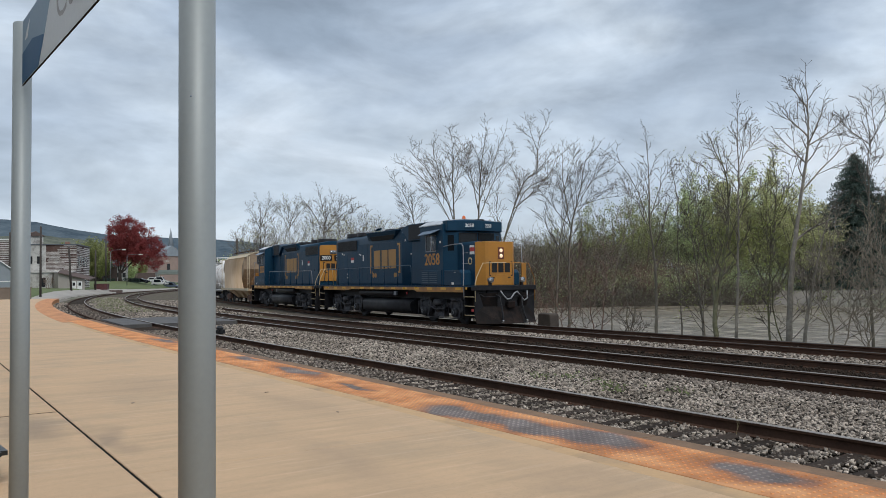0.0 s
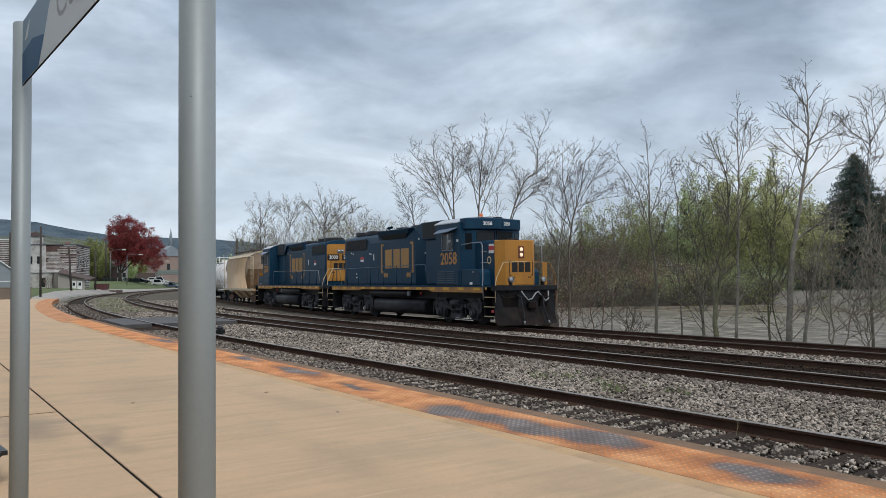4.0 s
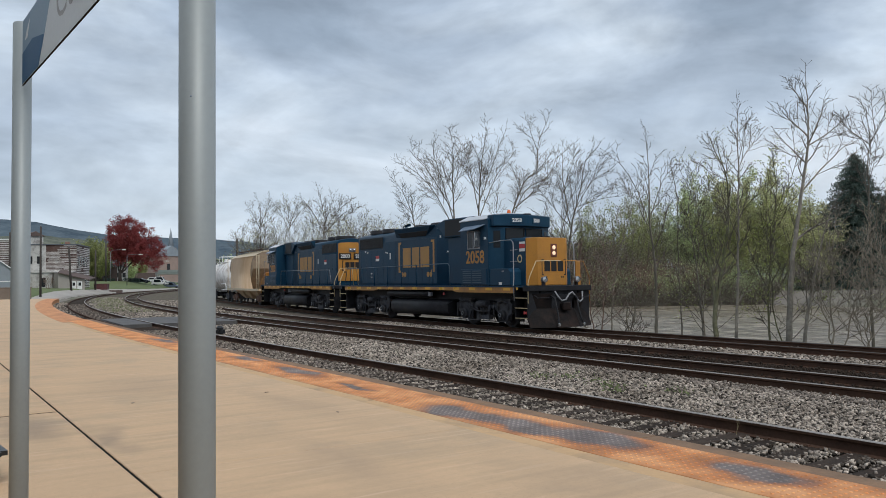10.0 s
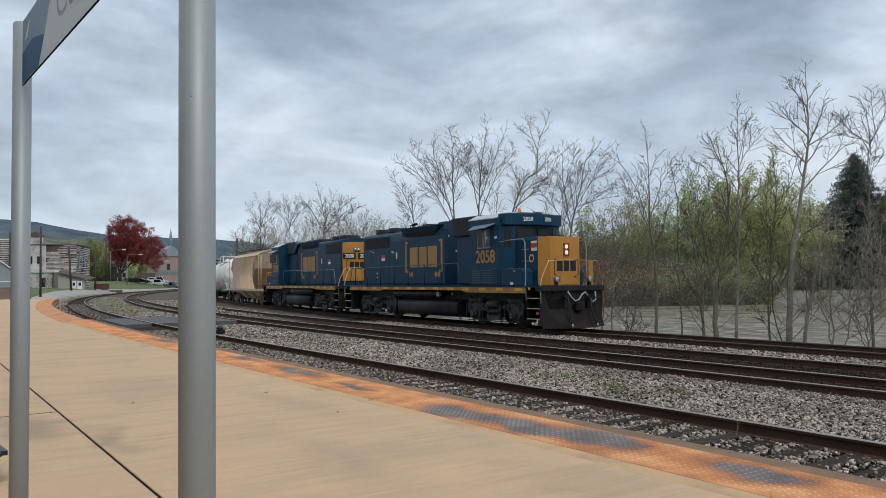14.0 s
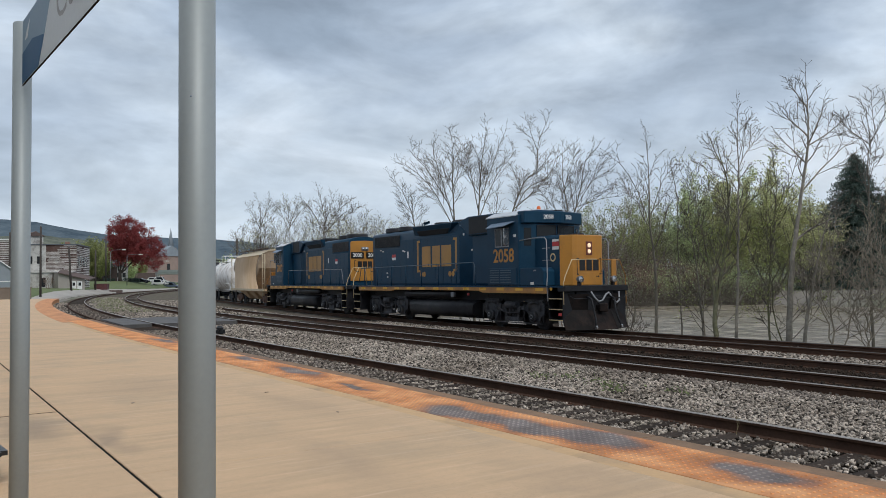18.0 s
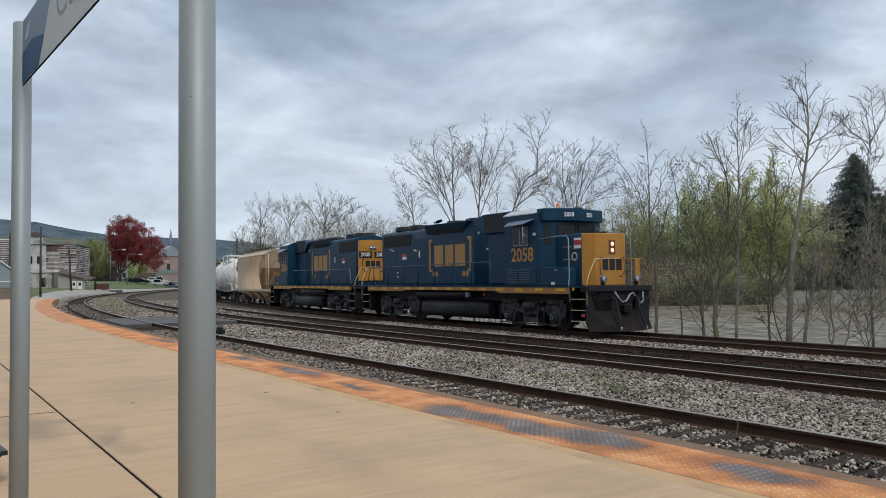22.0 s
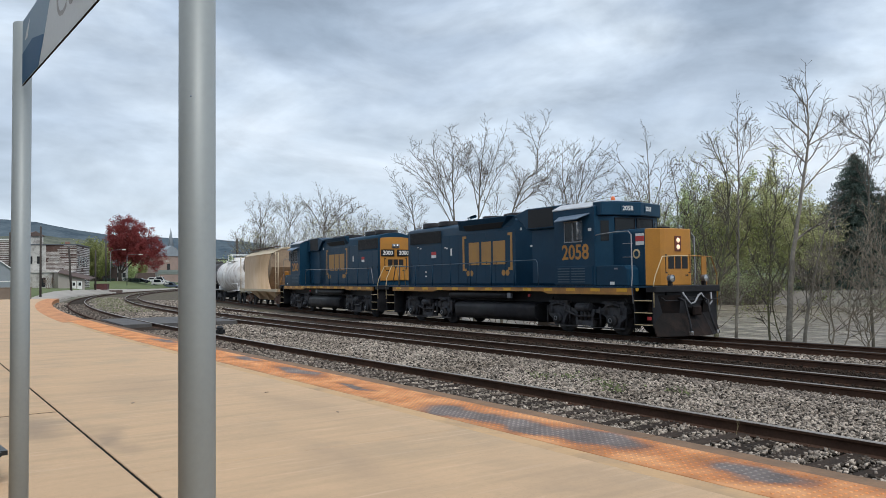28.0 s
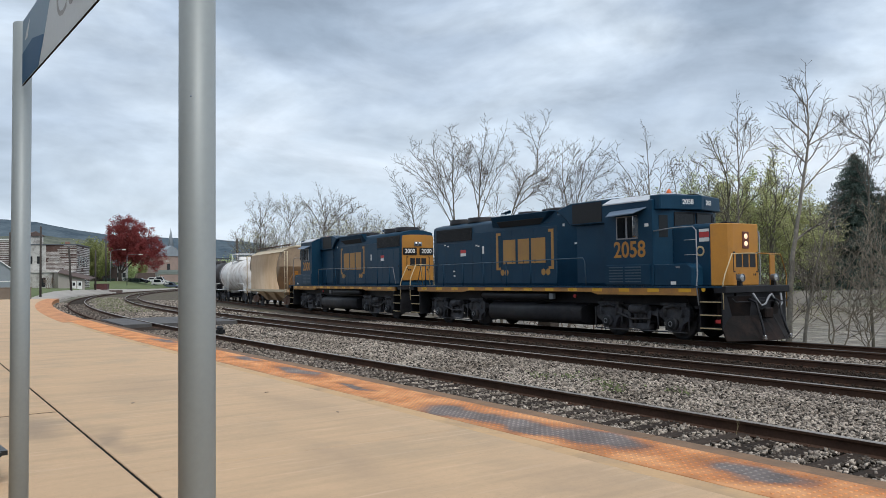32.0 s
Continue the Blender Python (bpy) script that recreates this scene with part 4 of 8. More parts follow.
def locomotive(label, number, dark_mark, lit, reverse_gold):
    """Four-axle road switcher; +x is the cab end, z = 0 the rail head."""
    L = thing("locomotive", label, "locomotive")
    wheels = []
    # frame, walkway and sill
    g = Geo().box(-8.65, 8.6, -0.9, 0.9, 1.05, 1.60)
    part("frame", g, M_BLACK, L)
    g = Geo().prism([(-8.6, 1.60), (-8.6, 1.655), (8.6, 1.655), (8.6, 1.60)], "y", -1.52, 1.52)
    part("walkway", g, M_BLUE, L)
    for sgn in (-1, 1):
        ya, yb = sorted((1.40 * sgn, 1.505 * sgn))
        g = Geo().prism([(-7.95, 1.40), (-7.95, 1.60), (7.72, 1.60), (7.72, 1.38), (3.6, 1.38), (3.3, 1.46), (-4.0, 1.46), (-4.3, 1.40)], "y", ya, yb)
        sill = part("sill", g, M_STRIPE, L, "dull yellow side sill")
        k = -7.6
        while k < 7.4:
            ya, yb = sorted((1.505 * sgn, 1.511 * sgn))
            part("reflector", Geo().box(k, k + 0.46, ya, yb, 1.475, 1.585), M_REFLECT, sill)
            k += 1.22
    # long hood
    part("long_hood", Geo().prism(rounded(0, 0, 0.87, 1.655, 4.30, 0.12), "x", -7.45, 3.95, True), M_BLUE, L, "dark blue long hood", bevel=0.02)
    for sgn in (-1, 1):
        y = 0.872 * sgn

        def flat(name, x0, x1, z0, z1, m, proud=0.02, parent=L):
            ya, yb = sorted((y, y + proud * sgn))
            return part(name, Geo().box(x0, x1, ya, yb, z0, z1), m, parent, bevel=0.004)

        gr = flat("radiator_grille", -7.25, -4.5, 3.60, 4.14, M_GRILLE, 0.03)
        for i in range(9):
            ya, yb = sorted((y + 0.03 * sgn, y + 0.045 * sgn))
            part("slat", Geo().box(-7.22, -4.53, ya, yb, 3.63 + i * 0.056, 3.645 + i * 0.056), M_BLACK, gr)
        # doors along the hood, with latches
        k = -7.2
        for i in range(12):
            w = 0.66
            if k + w < 1.75:
                dr = flat("hood_door", k, k + w + 0.006, 1.75, 3.50 if k < -4.5 else 3.88, M_BLUE, 0.008)
                ya, yb = sorted((y + 0.008 * sgn, y + 0.026 * sgn))
                part("latch", Geo().box(k + 0.05, k + 0.09, ya, yb, 2.55, 2.66), M_BLACK, dr)
            k += w + 0.02
        flat("cab_filter_panel", 2.0, 3.85, 1.75, 3.75, M_BLUE, 0.015)
        flat("warning_sticker", -5.35, -4.95, 2.92, 3.05, M_WHITE, 0.016)
        flat("warning_sticker", -5.35, -4.95, 3.055, 3.20, M_RED, 0.016)
        flat("notice", -3.75, -3.62, 2.98, 3.30, M_WHITE, 0.016)
        flat("marker_plate", 1.25, 1.36, 3.83, 3.93, M_WHITE, 0.016)
        # dynamic brake flare
        ya, yb = (0.86 * sgn, 1.12 * sgn)
        fl = Geo()
        a = [(-3.05, 0.86 * sgn, 4.46), (0.95, 0.86 * sgn, 4.46), (0.95, 0.86 * sgn, 4.02), (-3.05, 0.86 * sgn, 4.02)]
        b = [(-2.85, 1.10 * sgn, 4.44), (0.72, 1.10 * sgn, 4.44), (0.10, 0.90 * sgn, 4.0), (-2.6, 0.90 * sgn, 4.0)]
        fl.add(a + b, [(0, 1, 2, 3), (7, 6, 5, 4), (0, 4, 5, 1), (1, 5, 6, 2), (2, 6, 7, 3), (3, 7, 4, 0)])
        part("brake_flare", fl, M_BLUE, L, bevel=0.02)
        # dark louvred mouth under the flare
        lv = Geo()
        c = [(-2.55, 1.012 * sgn, 4.22), (0.36, 1.012 * sgn, 4.22), (0.02, 0.905 * sgn, 4.005), (-2.45, 0.905 * sgn, 4.005)]
        lv.add(c + [(q[0], q[1] + 0.012 * sgn, q[2] - 0.012) for q in c], [(0, 1, 2, 3), (7, 6, 5, 4), (0, 4, 5, 1), (1, 5, 6, 2), (2, 6, 7, 3), (3, 7, 4, 0)])
        part("flare_grille", lv, M_GRILLE, L)
        # air filter box behind the cab
        fb = Geo()
        ya, yb = sorted((0.80 * sgn, 1.02 * sgn))
        fb.prism([(1.05, 4.40), (1.85, 4.60), (3.95, 4.60), (3.95, 3.80), (1.85, 3.80), (1.60, 4.05)], "y", ya, yb)
        part("filter_housing", fb, M_BLUE, L, bevel=0.02)
        ya, yb = sorted((1.02 * sgn, 1.04 * sgn))
        part("filter_grille", Geo().box(1.95, 3.40, ya, yb, 3.86, 4.55), M_GRILLE, L)
        logo_blocks(L, -2.78, 0.75, 2.28, 3.78, 0.884 * sgn, sgn, M_LOGO)
    part("filter_roof", Geo().prism([(1.05, 4.40), (1.85, 4.62), (3.95, 4.62), (3.95, 4.3), (1.05, 4.3)], "y", -0.8, 0.8), M_BLUE, L)
    # roof fans, exhaust, horn
    for x, r in ((-6.35, 0.62), (-4.95, 0.62), (0.25, 0.60), (-1.6, 0.52)):
        f = part("roof_fan", Geo().lathe([(4.38, r), (4.56, r), (4.60, r - 0.05), (4.57, r - 0.1), (4.57, 0.12), (4.60, 0.10), (4.60, 0.001)], "z", (x, 0, 0), 24), M_BLACK, L)
        sp = Geo()
        for i in range(6):
            t = i * math.pi / 6
            sp.tube([(x - r * math.cos(t), -r * math.sin(t), 4.59), (x + r * math.cos(t), r * math.sin(t), 4.59)], 0.012, 4)
        part("fan_guard", sp, M_BLACK, f)
    part("exhaust_stack", Geo().box(-0.6, -0.15, -0.3, 0.3, 4.4, 4.62), M_BLACK, L, bevel=0.03)
    h = Geo()
    for i, y in enumerate((-0.62, -0.52, -0.42)):
        h.lathe([(0, 0.02), (0.2, 0.03), (0.30, 0.075)], "x", (-2.75, y, 4.60 + 0.03 * i), 12)
        h.cyl((-2.7, y, 4.42), (-2.7, y, 4.62), 0.02, 6)
    part("horn", h, M_BLUE, L)
    # rear end of the long hood
    rear_m = M_GOLD if reverse_gold else M_BLUE
    part("hood_end", Geo().prism(rounded(0, 0, 0.86, 1.90 if reverse_gold else 1.66, 4.14 if reverse_gold else 4.28, 0.03 if reverse_gold else 0.1), "x", -7.52, -7.452), rear_m, L, "gold-yellow hood end" if reverse_gold else "", bevel=0.01)
    if reverse_gold:
        for y in (-0.46, 0.46):
            bd = part("number_board", Geo().box(-7.56, -7.52, y - 0.385, y + 0.385, 3.16, 3.52), M_DARK, L, bevel=0.03, seg=2)
            lettering("digit", number, 0.30, M_WHITE, bd, pose(-7.563, y, 3.34, 90, 0, -90), 0.003, 0.95)
        hl = part("headlight", Geo().box(-7.57, -7.52, -0.22, 0.22, 3.60, 3.82), M_GREY, L, bevel=0.03)
        for y in (-0.105, 0.105):
            part("lens", Geo().lathe([(-0.04, 0.001), (-0.035, 0.06), (0.0, 0.085)], "x", (-7.575, y, 3.71), 16), M_CHROME, hl)
        for y0, y1 in ((-0.44, -0.18), (-0.13, 0.13), (0.18, 0.44)):
            part("mark_block", Geo().box(-7.53, -7.52, y0, y1, 2.62, 3.00), M_DARK, L)
        for e in (-1, 1):
            g = Geo()
            for a, b, z0, z1 in ((0.60, 0.64, 2.48, 3.08), (0.54, 0.60, 3.04, 3.08), (0.54, 0.60, 2.48, 2.52)):
                a, b = sorted((a * e, b * e))
                g.box(-7.53, -7.52, a, b, z0, z1)
            part("mark_bracket", g, M_DARK, L)
            for y in (0.42, 0.52):
                part("mark_dot", Geo().cyl((-7.53, y * e, 2.42), (-7.52, y * e, 2.42), 0.04, 10), M_DARK, L)
    # cab: side walls, roof with sloping shoulders, faceted front
    cabz0, eave = 1.66, 4.34
    prof = [(-1.53, cabz0), (-1.53, eave), (-1.12, 4.52), (-0.45, 4.58), (0.45, 4.58), (1.12, 4.52), (1.53, eave), (1.53, cabz0)]
    part("cab", Geo().prism(prof, "x", 4.02, 6.10), M_BLUE, L, "dark blue driver's cab", bevel=0.015)
    rf = [(-1.56, eave - 0.02), (-1.56, eave + 0.02), (-1.14, 4.555), (-0.46, 4.615), (0.46, 4.615), (1.14, 4.555), (1.56, eave + 0.02), (1.56, eave - 0.02), (1.12, 4.525), (0.45, 4.585), (-0.45, 4.585), (-1.12, 4.525)]
    part("cab_roof", Geo().prism(rf, "x", 3.98, 5.95), M_ROOFSHEEN, L, "cab roof coloured pale grey for the sky it reflects")
    front = Geo()
    plan = [(6.10, -1.50), (6.42, -0.95), (6.50, 0.0), (6.42, 0.95), (6.10, 1.50)]
    front.prism(plan, "z", cabz0, 4.02)
    part("cab_front", front, M_BLUE, L, bevel=0.01)
    brow = Geo().prism([(5.9, -1.44), (6.34, -1.44), (6.76, 0.0), (6.34, 1.44), (5.9, 1.44)], "z", 4.03, 4.50)
    part("number_housing", brow, M_BLUE, L, bevel=0.03)
    # windscreens set in the faceted front
    for sgn in (-1, 1):
        ang = math.degrees(math.atan2(0.08, 0.95))
        pane = Geo().box(-0.008, 0.012, -0.40, 0.40, 3.30, 3.92)
        w = part("windscreen", pane, M_GLASS, L)
        w.matrix_basis = pose(6.465, 0.48 * sgn, 0, 0, 0, ang * sgn)
        wf = Geo()
        wf.box(-0.01, 0.03, -0.44, -0.405, 3.26, 3.96).box(-0.01, 0.03, 0.405, 0.44, 3.26, 3.96).box(-0.01, 0.03, -0.405, 0.405, 3.26, 3.295).box(-0.01, 0.03, -0.405, 0.405, 3.925, 3.96)
        part("window_frame", wf, M_BLACK, w)
        ang2 = math.degrees(math.atan2(0.32, 0.55))
        pane = part("door_window", Geo().box(-0.008, 0.014, -0.14, 0.14, 3.18, 3.86), M_GLASS, L)
        pane.matrix_basis = pose(6.262, 1.225 * sgn, 0, 0, 0, ang2 * sgn)
        # number boards on the brow
        brd_ang = math.degrees(math.atan2(0.42, 1.44))
        bd = part("number_board", Geo().box(-0.01, 0.012, -0.27, 0.27, -0.12, 0.12), M_BLUE, L)
        bd.matrix_basis = pose(6.622, 0.49 * sgn, 4.27, 0, 0, brd_ang * sgn)
        lettering("digit", number, 0.215, M_WHITE, bd, pose(0.015, 0, 0, 90, 0, 90), 0.003, 0.95)
        # side windows, awning, mirror
        y = 1.53 * sgn
        ya, yb = sorted((y, y + 0.025 * sgn))
        wf = Geo().box(4.58, 5.48, ya, yb, 3.86, 3.90).box(4.58, 5.48, ya, yb, 3.16, 3.20).box(4.58, 4.62, ya, yb, 3.20, 3.86).box(5.44, 5.48, ya, yb, 3.20, 3.86).box(4.99, 5.06, ya, yb, 3.20, 3.86)
        frm = part("side_window_frame", wf, M_HOSE, L)
        for a, b in ((4.62, 4.99), (5.06, 5.44)):
            yc, yd = sorted((y + 0.004 * sgn, y + 0.010 * sgn))
            part("window_pane", Geo().box(a, b, yc, yd, 3.20, 3.86), M_GLASS, frm)
        aw = Geo()
        ao = [(4.30, 1.53 * sgn, 4.10), (5.86, 1.53 * sgn, 4.14), (5.62, 1.90 * sgn, 3.96), (4.46, 1.90 * sgn, 3.92)]
        aw.add(ao + [(p[0], p[1], p[2] - 0.03) for p in ao], [(0, 1, 2, 3), (7, 6, 5, 4), (0, 4, 5, 1), (1, 5, 6, 2), (2, 6, 7, 3), (3, 7, 4, 0)])
        part("awning", aw, M_AWNING, L, "grey-blue window awning")
        my0, my1 = sorted((1.56 * sgn, 1.80 * sgn))
        part("mirror", Geo().box(5.50, 5.54, my0, my1, 3.22, 3.86), M_CHROME, L, bevel=0.01)
        side_text("digit", number, 0.72, M_GOLD, L, 5.12 if sgn < 0 else 5.02, 1.534 * sgn, 2.80, sgn, 0.95)
        flag_y = sorted((y, y + 0.006 * sgn))
        part("flag_sticker", Geo().box(5.78, 5.94, flag_y[0], flag_y[1], 3.52, 3.62), M_WHITE, L)
        # box with louvres under the window
        lb = part("louvre_panel", Geo().box(4.08, 5.98, min(1.50 * sgn, 1.56 * sgn), max(1.50 * sgn, 1.56 * sgn), 1.70, 2.34), M_BLUE, L, bevel=0.01)
        for i in range(6):
            for a, b in ((4.25, 4.85), (4.95, 5.62)):
                yc, yd = sorted((1.56 * sgn, 1.585 * sgn))
                part("louvre", Geo().box(a, b, yc, yd, 1.78 + i * 0.092, 1.815 + i * 0.092), M_LOUVRE, lb)
        # battery box beside the nose
        bx = [(6.10, 1.66), (6.10, 2.33), (7.38, 2.33), (7.52, 2.20), (7.52, 1.66)]
        yc, yd = sorted((0.9 * sgn, 1.50 * sgn))
        bb = part("battery_box", Geo().prism(bx, "y", yc, yd), M_BLUE, L, bevel=0.02)
        yc, yd = sorted((1.50 * sgn, 1.507 * sgn))
        part("notice", Geo().box(6.75, 6.95, yc, yd, 1.70, 1.80), M_WHITE, bb)
        part("latch", Geo().box(6.95, 7.1, yc, yd, 2.20, 2.25), M_GREY, bb)
    # roof beacon and antenna
    part("beacon", Geo().lathe([(4.60, 0.075), (4.63, 0.085), (4.74, 0.075), (4.79, 0.04), (4.80, 0.001)], "z", (5.55, -0.1, 0), 16), M_BEACON, L, "orange roof beacon")
    part("antenna", Geo().box(6.0, 6.3, 0.2, 0.5, 4.49, 4.60), M_BLACK, L, bevel=0.02)
    # short hood: blue sides, gold front with clipped corners
    part("short_hood", Geo().prism([(-0.98, 1.66), (-0.98, 3.42), (-0.92, 3.52), (0.92, 3.52), (0.98, 3.42), (0.98, 1.66)], "x", 6.4, 7.80), M_BLUE, L, "dark blue short hood", bevel=0.02)
    pl = [(7.80, -0.98), (8.22, -0.72), (8.30, -0.6), (8.30, 0.6), (8.22, 0.72), (7.80, 0.98)]
    nose = Geo().prism(pl, "z", 1.66, 3.50)
    nose = part("nose_front", nose, M_GOLD, L, "gold-yellow nose front", bevel=0.02)
    part("nose_headlight", Geo().box(8.30, 8.325, -0.15, 0.15, 2.76, 3.26), M_LAMPBOX, L, bevel=0.01)
    for z in (3.12, 2.90):
        part("headlight", Geo().lathe([(0.03, 0.001), (0.03, 0.040), (0.02, 0.078), (0.0, 0.088)], "x", (8.31, 0, z), 18), M_LAMP if lit else M_CHROME, L)
    g = Geo()
    for y0, y1 in ((-0.46, -0.19), (-0.13, 0.13), (0.19, 0.46)):
        part("mark_block", Geo().box(8.30, 8.308, y0, y1, 2.20, 2.60), M_DARK, nose)
    for s0 in (-1, 1):
        g = Geo()
        a, b = sorted((0.56 * s0, 0.59 * s0))
        g.box(8.30, 8.308, a, b, 2.05, 2.66)
        a, b = sorted((0.50 * s0, 0.56 * s0))
        g.box(8.30, 8.308, a, b, 2.62, 2.66).box(8.30, 8.308, a, b, 2.05, 2.09)
        part("mark_bracket", g, M_DARK, nose)
    for y in (-0.45, -0.36, 0.36, 0.45):
        part("mark_dot", Geo().cyl((8.30, y, 1.98), (8.306, y, 1.98), 0.035, 10), M_DARK, nose)
    part("nose_ring", Geo().lathe([(-0.005, 0.16), (-0.012, 0.15), (-0.005, 0.10)], "y", (7.45, -0.985, 2.70), 18), M_CREAM, L)
    part("warning_sticker", Geo().box(7.42, 7.78, -0.988, -0.981, 2.98, 3.10), M_WHITE, L)
    part("warning_sticker", Geo().box(7.42, 7.78, -0.988, -0.981, 3.105, 3.27), M_RED, L)
    part("warning_sticker", Geo().box(7.42, 7.78, -0.988, -0.981, 3.275, 3.36), M_WHITE, L)
    # front and rear platforms, ditch lights
    part("front_platform", Geo().box(8.3, 8.72, -1.52, 1.52, 1.45, 1.66), M_BLACK, L, bevel=0.02)
    part("rear_platform", Geo().box(-8.72, -8.3, -1.52, 1.52, 1.45, 1.66), M_BLACK, L, bevel=0.02)
    for y in (-0.80, 0.80):
        d = part("ditch_light", Geo().lathe([(-0.16, 0.05), (-0.14, 0.10), (0.0, 0.115), (0.02, 0.12), (0.02, 0.105)], "x", (8.75, y, 1.89), 18), M_GREY, L)
        part("lens", Geo().lathe([(0.012, 0.001), (0.010, 0.06), (0.0, 0.105)], "x", (8.755, y, 1.89), 18), M_CHROME, d)
        part("bracket", Geo().box(8.60, 8.72, y - 0.05, y + 0.05, 1.66, 1.80), M_BLACK, d)
    # corner steps and handrails
    for ex in (-1, 1):
        for sgn in (-1, 1):
            xa, xb = sorted((7.78 * ex, 8.58 * ex))
            ya, yb = sorted((0.95 * sgn, 1.50 * sgn))
            st = Geo().box(xa, xa + 0.03, ya, yb, 0.38, 1.6).box(xb - 0.03, xb, ya, yb, 0.38, 1.6)
            st.box(xa, xb, min(0.95 * sgn, 0.98 * sgn), max(0.95 * sgn, 0.98 * sgn), 0.40, 1.6)
            stp = part("step_well", st, M_BLACK, L)
            for z in (0.42, 0.80, 1.18):
                part("step", Geo().box(xa + 0.03, xb - 0.03, ya, yb, z, z + 0.035), M_BLACK, stp)
                ye = (1.50 * sgn, 1.512 * sgn)
                part("step_edge", Geo().box(xa + 0.03, xb - 0.03, min(ye), max(ye), z + 0.004, z + 0.034), M_CREAM, stp)
    part("marker_light", Geo().box(8.36, 8.52, -1.53, -1.512, 0.60, 0.70), M_RED, L)
    part("marker_disc", Geo().cyl((7.95, -1.505, 1.56), (7.95, -1.515, 1.56), 0.07, 14), M_REFLECT, L)
    for x, z in ((-6.6, 3.42), (-6.35, 3.36), (-4.2, 3.32), (-4.05, 3.28), (1.9, 3.15), (-5.9, 2.25), (-5.88, 2.05)):
        part("stencil_mark", Geo().box(x, x + 0.11, -0.905, -0.884, z, z + 0.06), M_WHITE, L)
    part("nose_door", Geo().box(8.30, 8.312, -0.30, 0.34, 1.70, 2.12), M_GOLD, L, bevel=0.004)
    part("end_panel", Geo().box(8.42, 8.46, 0.96, 1.20, 1.66, 2.58), M_GOLD, L, bevel=0.01)
    part("bell", Geo().box(7.5, 7.75, -0.1, 0.3, 3.52, 3.60), M_BLACK, L, bevel=0.02)
    for x0, x1, z in ((4.55, 5.55, 1.655), (5.55, 7.2, 1.655)):
        part("walkway_bracket", Geo().box(x0, x0 + 0.10, -1.515, -1.505, 1.60, 1.68), M_HOSE, L)
    for sgn in (-1, 1):
        y = 1.47 * sgn
        hr = Geo()
        pts = [(-8.0, y, 1.75), (-7.7, y, 2.55), (0.0, y, 2.60), (2.9, y, 2.62), (3.0, y, 2.5), (3.05, y, 1.7)]
        hr.tube(pts, 0.020, 6)
        part("handrail", hr, M_LOUVRE if not reverse_gold else M_GREY, L, "dusty blue handrail")
        k = -7.3
        while k < 3.0:
            part("stanchion", Geo().tube([(k, y, 1.64), (k, y, 2.60)], 0.024, 6), M_BLUE, L)
            k += 1.48
        part("cab_grab_rail", Geo().tube([(6.0, 1.49 * sgn, 3.36), (6.9, 1.5 * sgn, 3.42), (7.6, 1.5 * sgn, 3.42), (7.72, 1.5 * sgn, 3.30), (7.74, 1.5 * sgn, 2.0), (7.70, 1.5 * sgn, 1.7), (7.78, 1.52 * sgn, 1.1)], 0.020, 6), M_HOSE, L)
        part("step_rail", Geo().tube([(8.62, 1.5 * sgn, 1.0), (8.62, 1.5 * sgn, 1.75), (8.66, 1.45 * sgn, 2.0), (8.68, 1.15 * sgn, 2.58), (8.70, 0.45 * sgn, 2.60), (8.70, 0.005 * sgn, 2.60)], 0.018, 6), M_CREAM if sgn < 0 else M_GOLD, L)
        part("rear_step_rail", Geo().tube([(-8.62, 1.5 * sgn, 1.0), (-8.62, 1.5 * sgn, 1.75), (-8.66, 1.45 * sgn, 2.0), (-8.68, 1.15 * sgn, 2.62), (-8.70, 0.45 * sgn, 2.64), (-8.70, 0.35 * sgn, 1.66)], 0.022, 6), M_CREAM, L)
        part("nose_grab_iron", Geo().tube([(6.9, 0.985 * sgn, 3.05), (6.9, 1.04 * sgn, 3.05), (7.3, 1.04 * sgn, 3.05), (7.3, 0.985 * sgn, 3.05)], 0.012, 5), M_HOSE, L)
        part("nose_grab_iron", Geo().tube([(6.9, 0.985 * sgn, 2.6), (6.9, 1.04 * sgn, 2.6), (7.3, 1.04 * sgn, 2.6), (7.3, 0.985 * sgn, 2.6)], 0.012, 5), M_HOSE, L)
        # fuel tank side fittings
        part("fuel_gauge", Geo().box(1.05, 1.28, min(1.30 * sgn, 1.42 * sgn), max(1.30 * sgn, 1.42 * sgn), 1.18, 1.38), M_GREY, L)
        part("shutoff", Geo().cyl((2.4, 1.36 * sgn, 1.30), (2.4, 1.42 * sgn, 1.30), 0.06, 10), M_RED, L)
        part("air_reservoir", Geo().lathe([(-3.2, 0.001), (-3.2, 0.10), (-3.1, 0.15), (0.85, 0.15), (0.95, 0.10), (0.95, 0.001)], "x", (0, 1.25 * sgn, 1.28), 16), M_BLACK, L)
    tank = []
    for k in range(28):
        t = 2 * math.pi * (k + 0.5) / 28
        c, q = math.cos(t), math.sin(t)
        tank.append((1.40 * math.copysign(abs(c) ** 0.45, c), 0.67 + 0.40 * math.copysign(abs(q) ** 0.55, q)))
    part("fuel_tank", Geo().prism(tank, "x", -2.7, 2.65, True), M_BLACK, L, "black fuel tank", bevel=0.05, seg=2)
    # couplers, plow, hoses
    for ex in (-1, 1):
        xa, xb = sorted((8.6 * ex, 8.98 * ex))
        cp = Geo().box(xa, xb, -0.11, 0.11, 0.76, 0.98)
        xa, xb = sorted((8.95 * ex, 9.06 * ex))
        cp.box(xa, xb, -0.19, 0.19, 0.72, 1.02)
        part("coupler", cp, M_PLOW, L, bevel=0.03)
    plow = Geo()
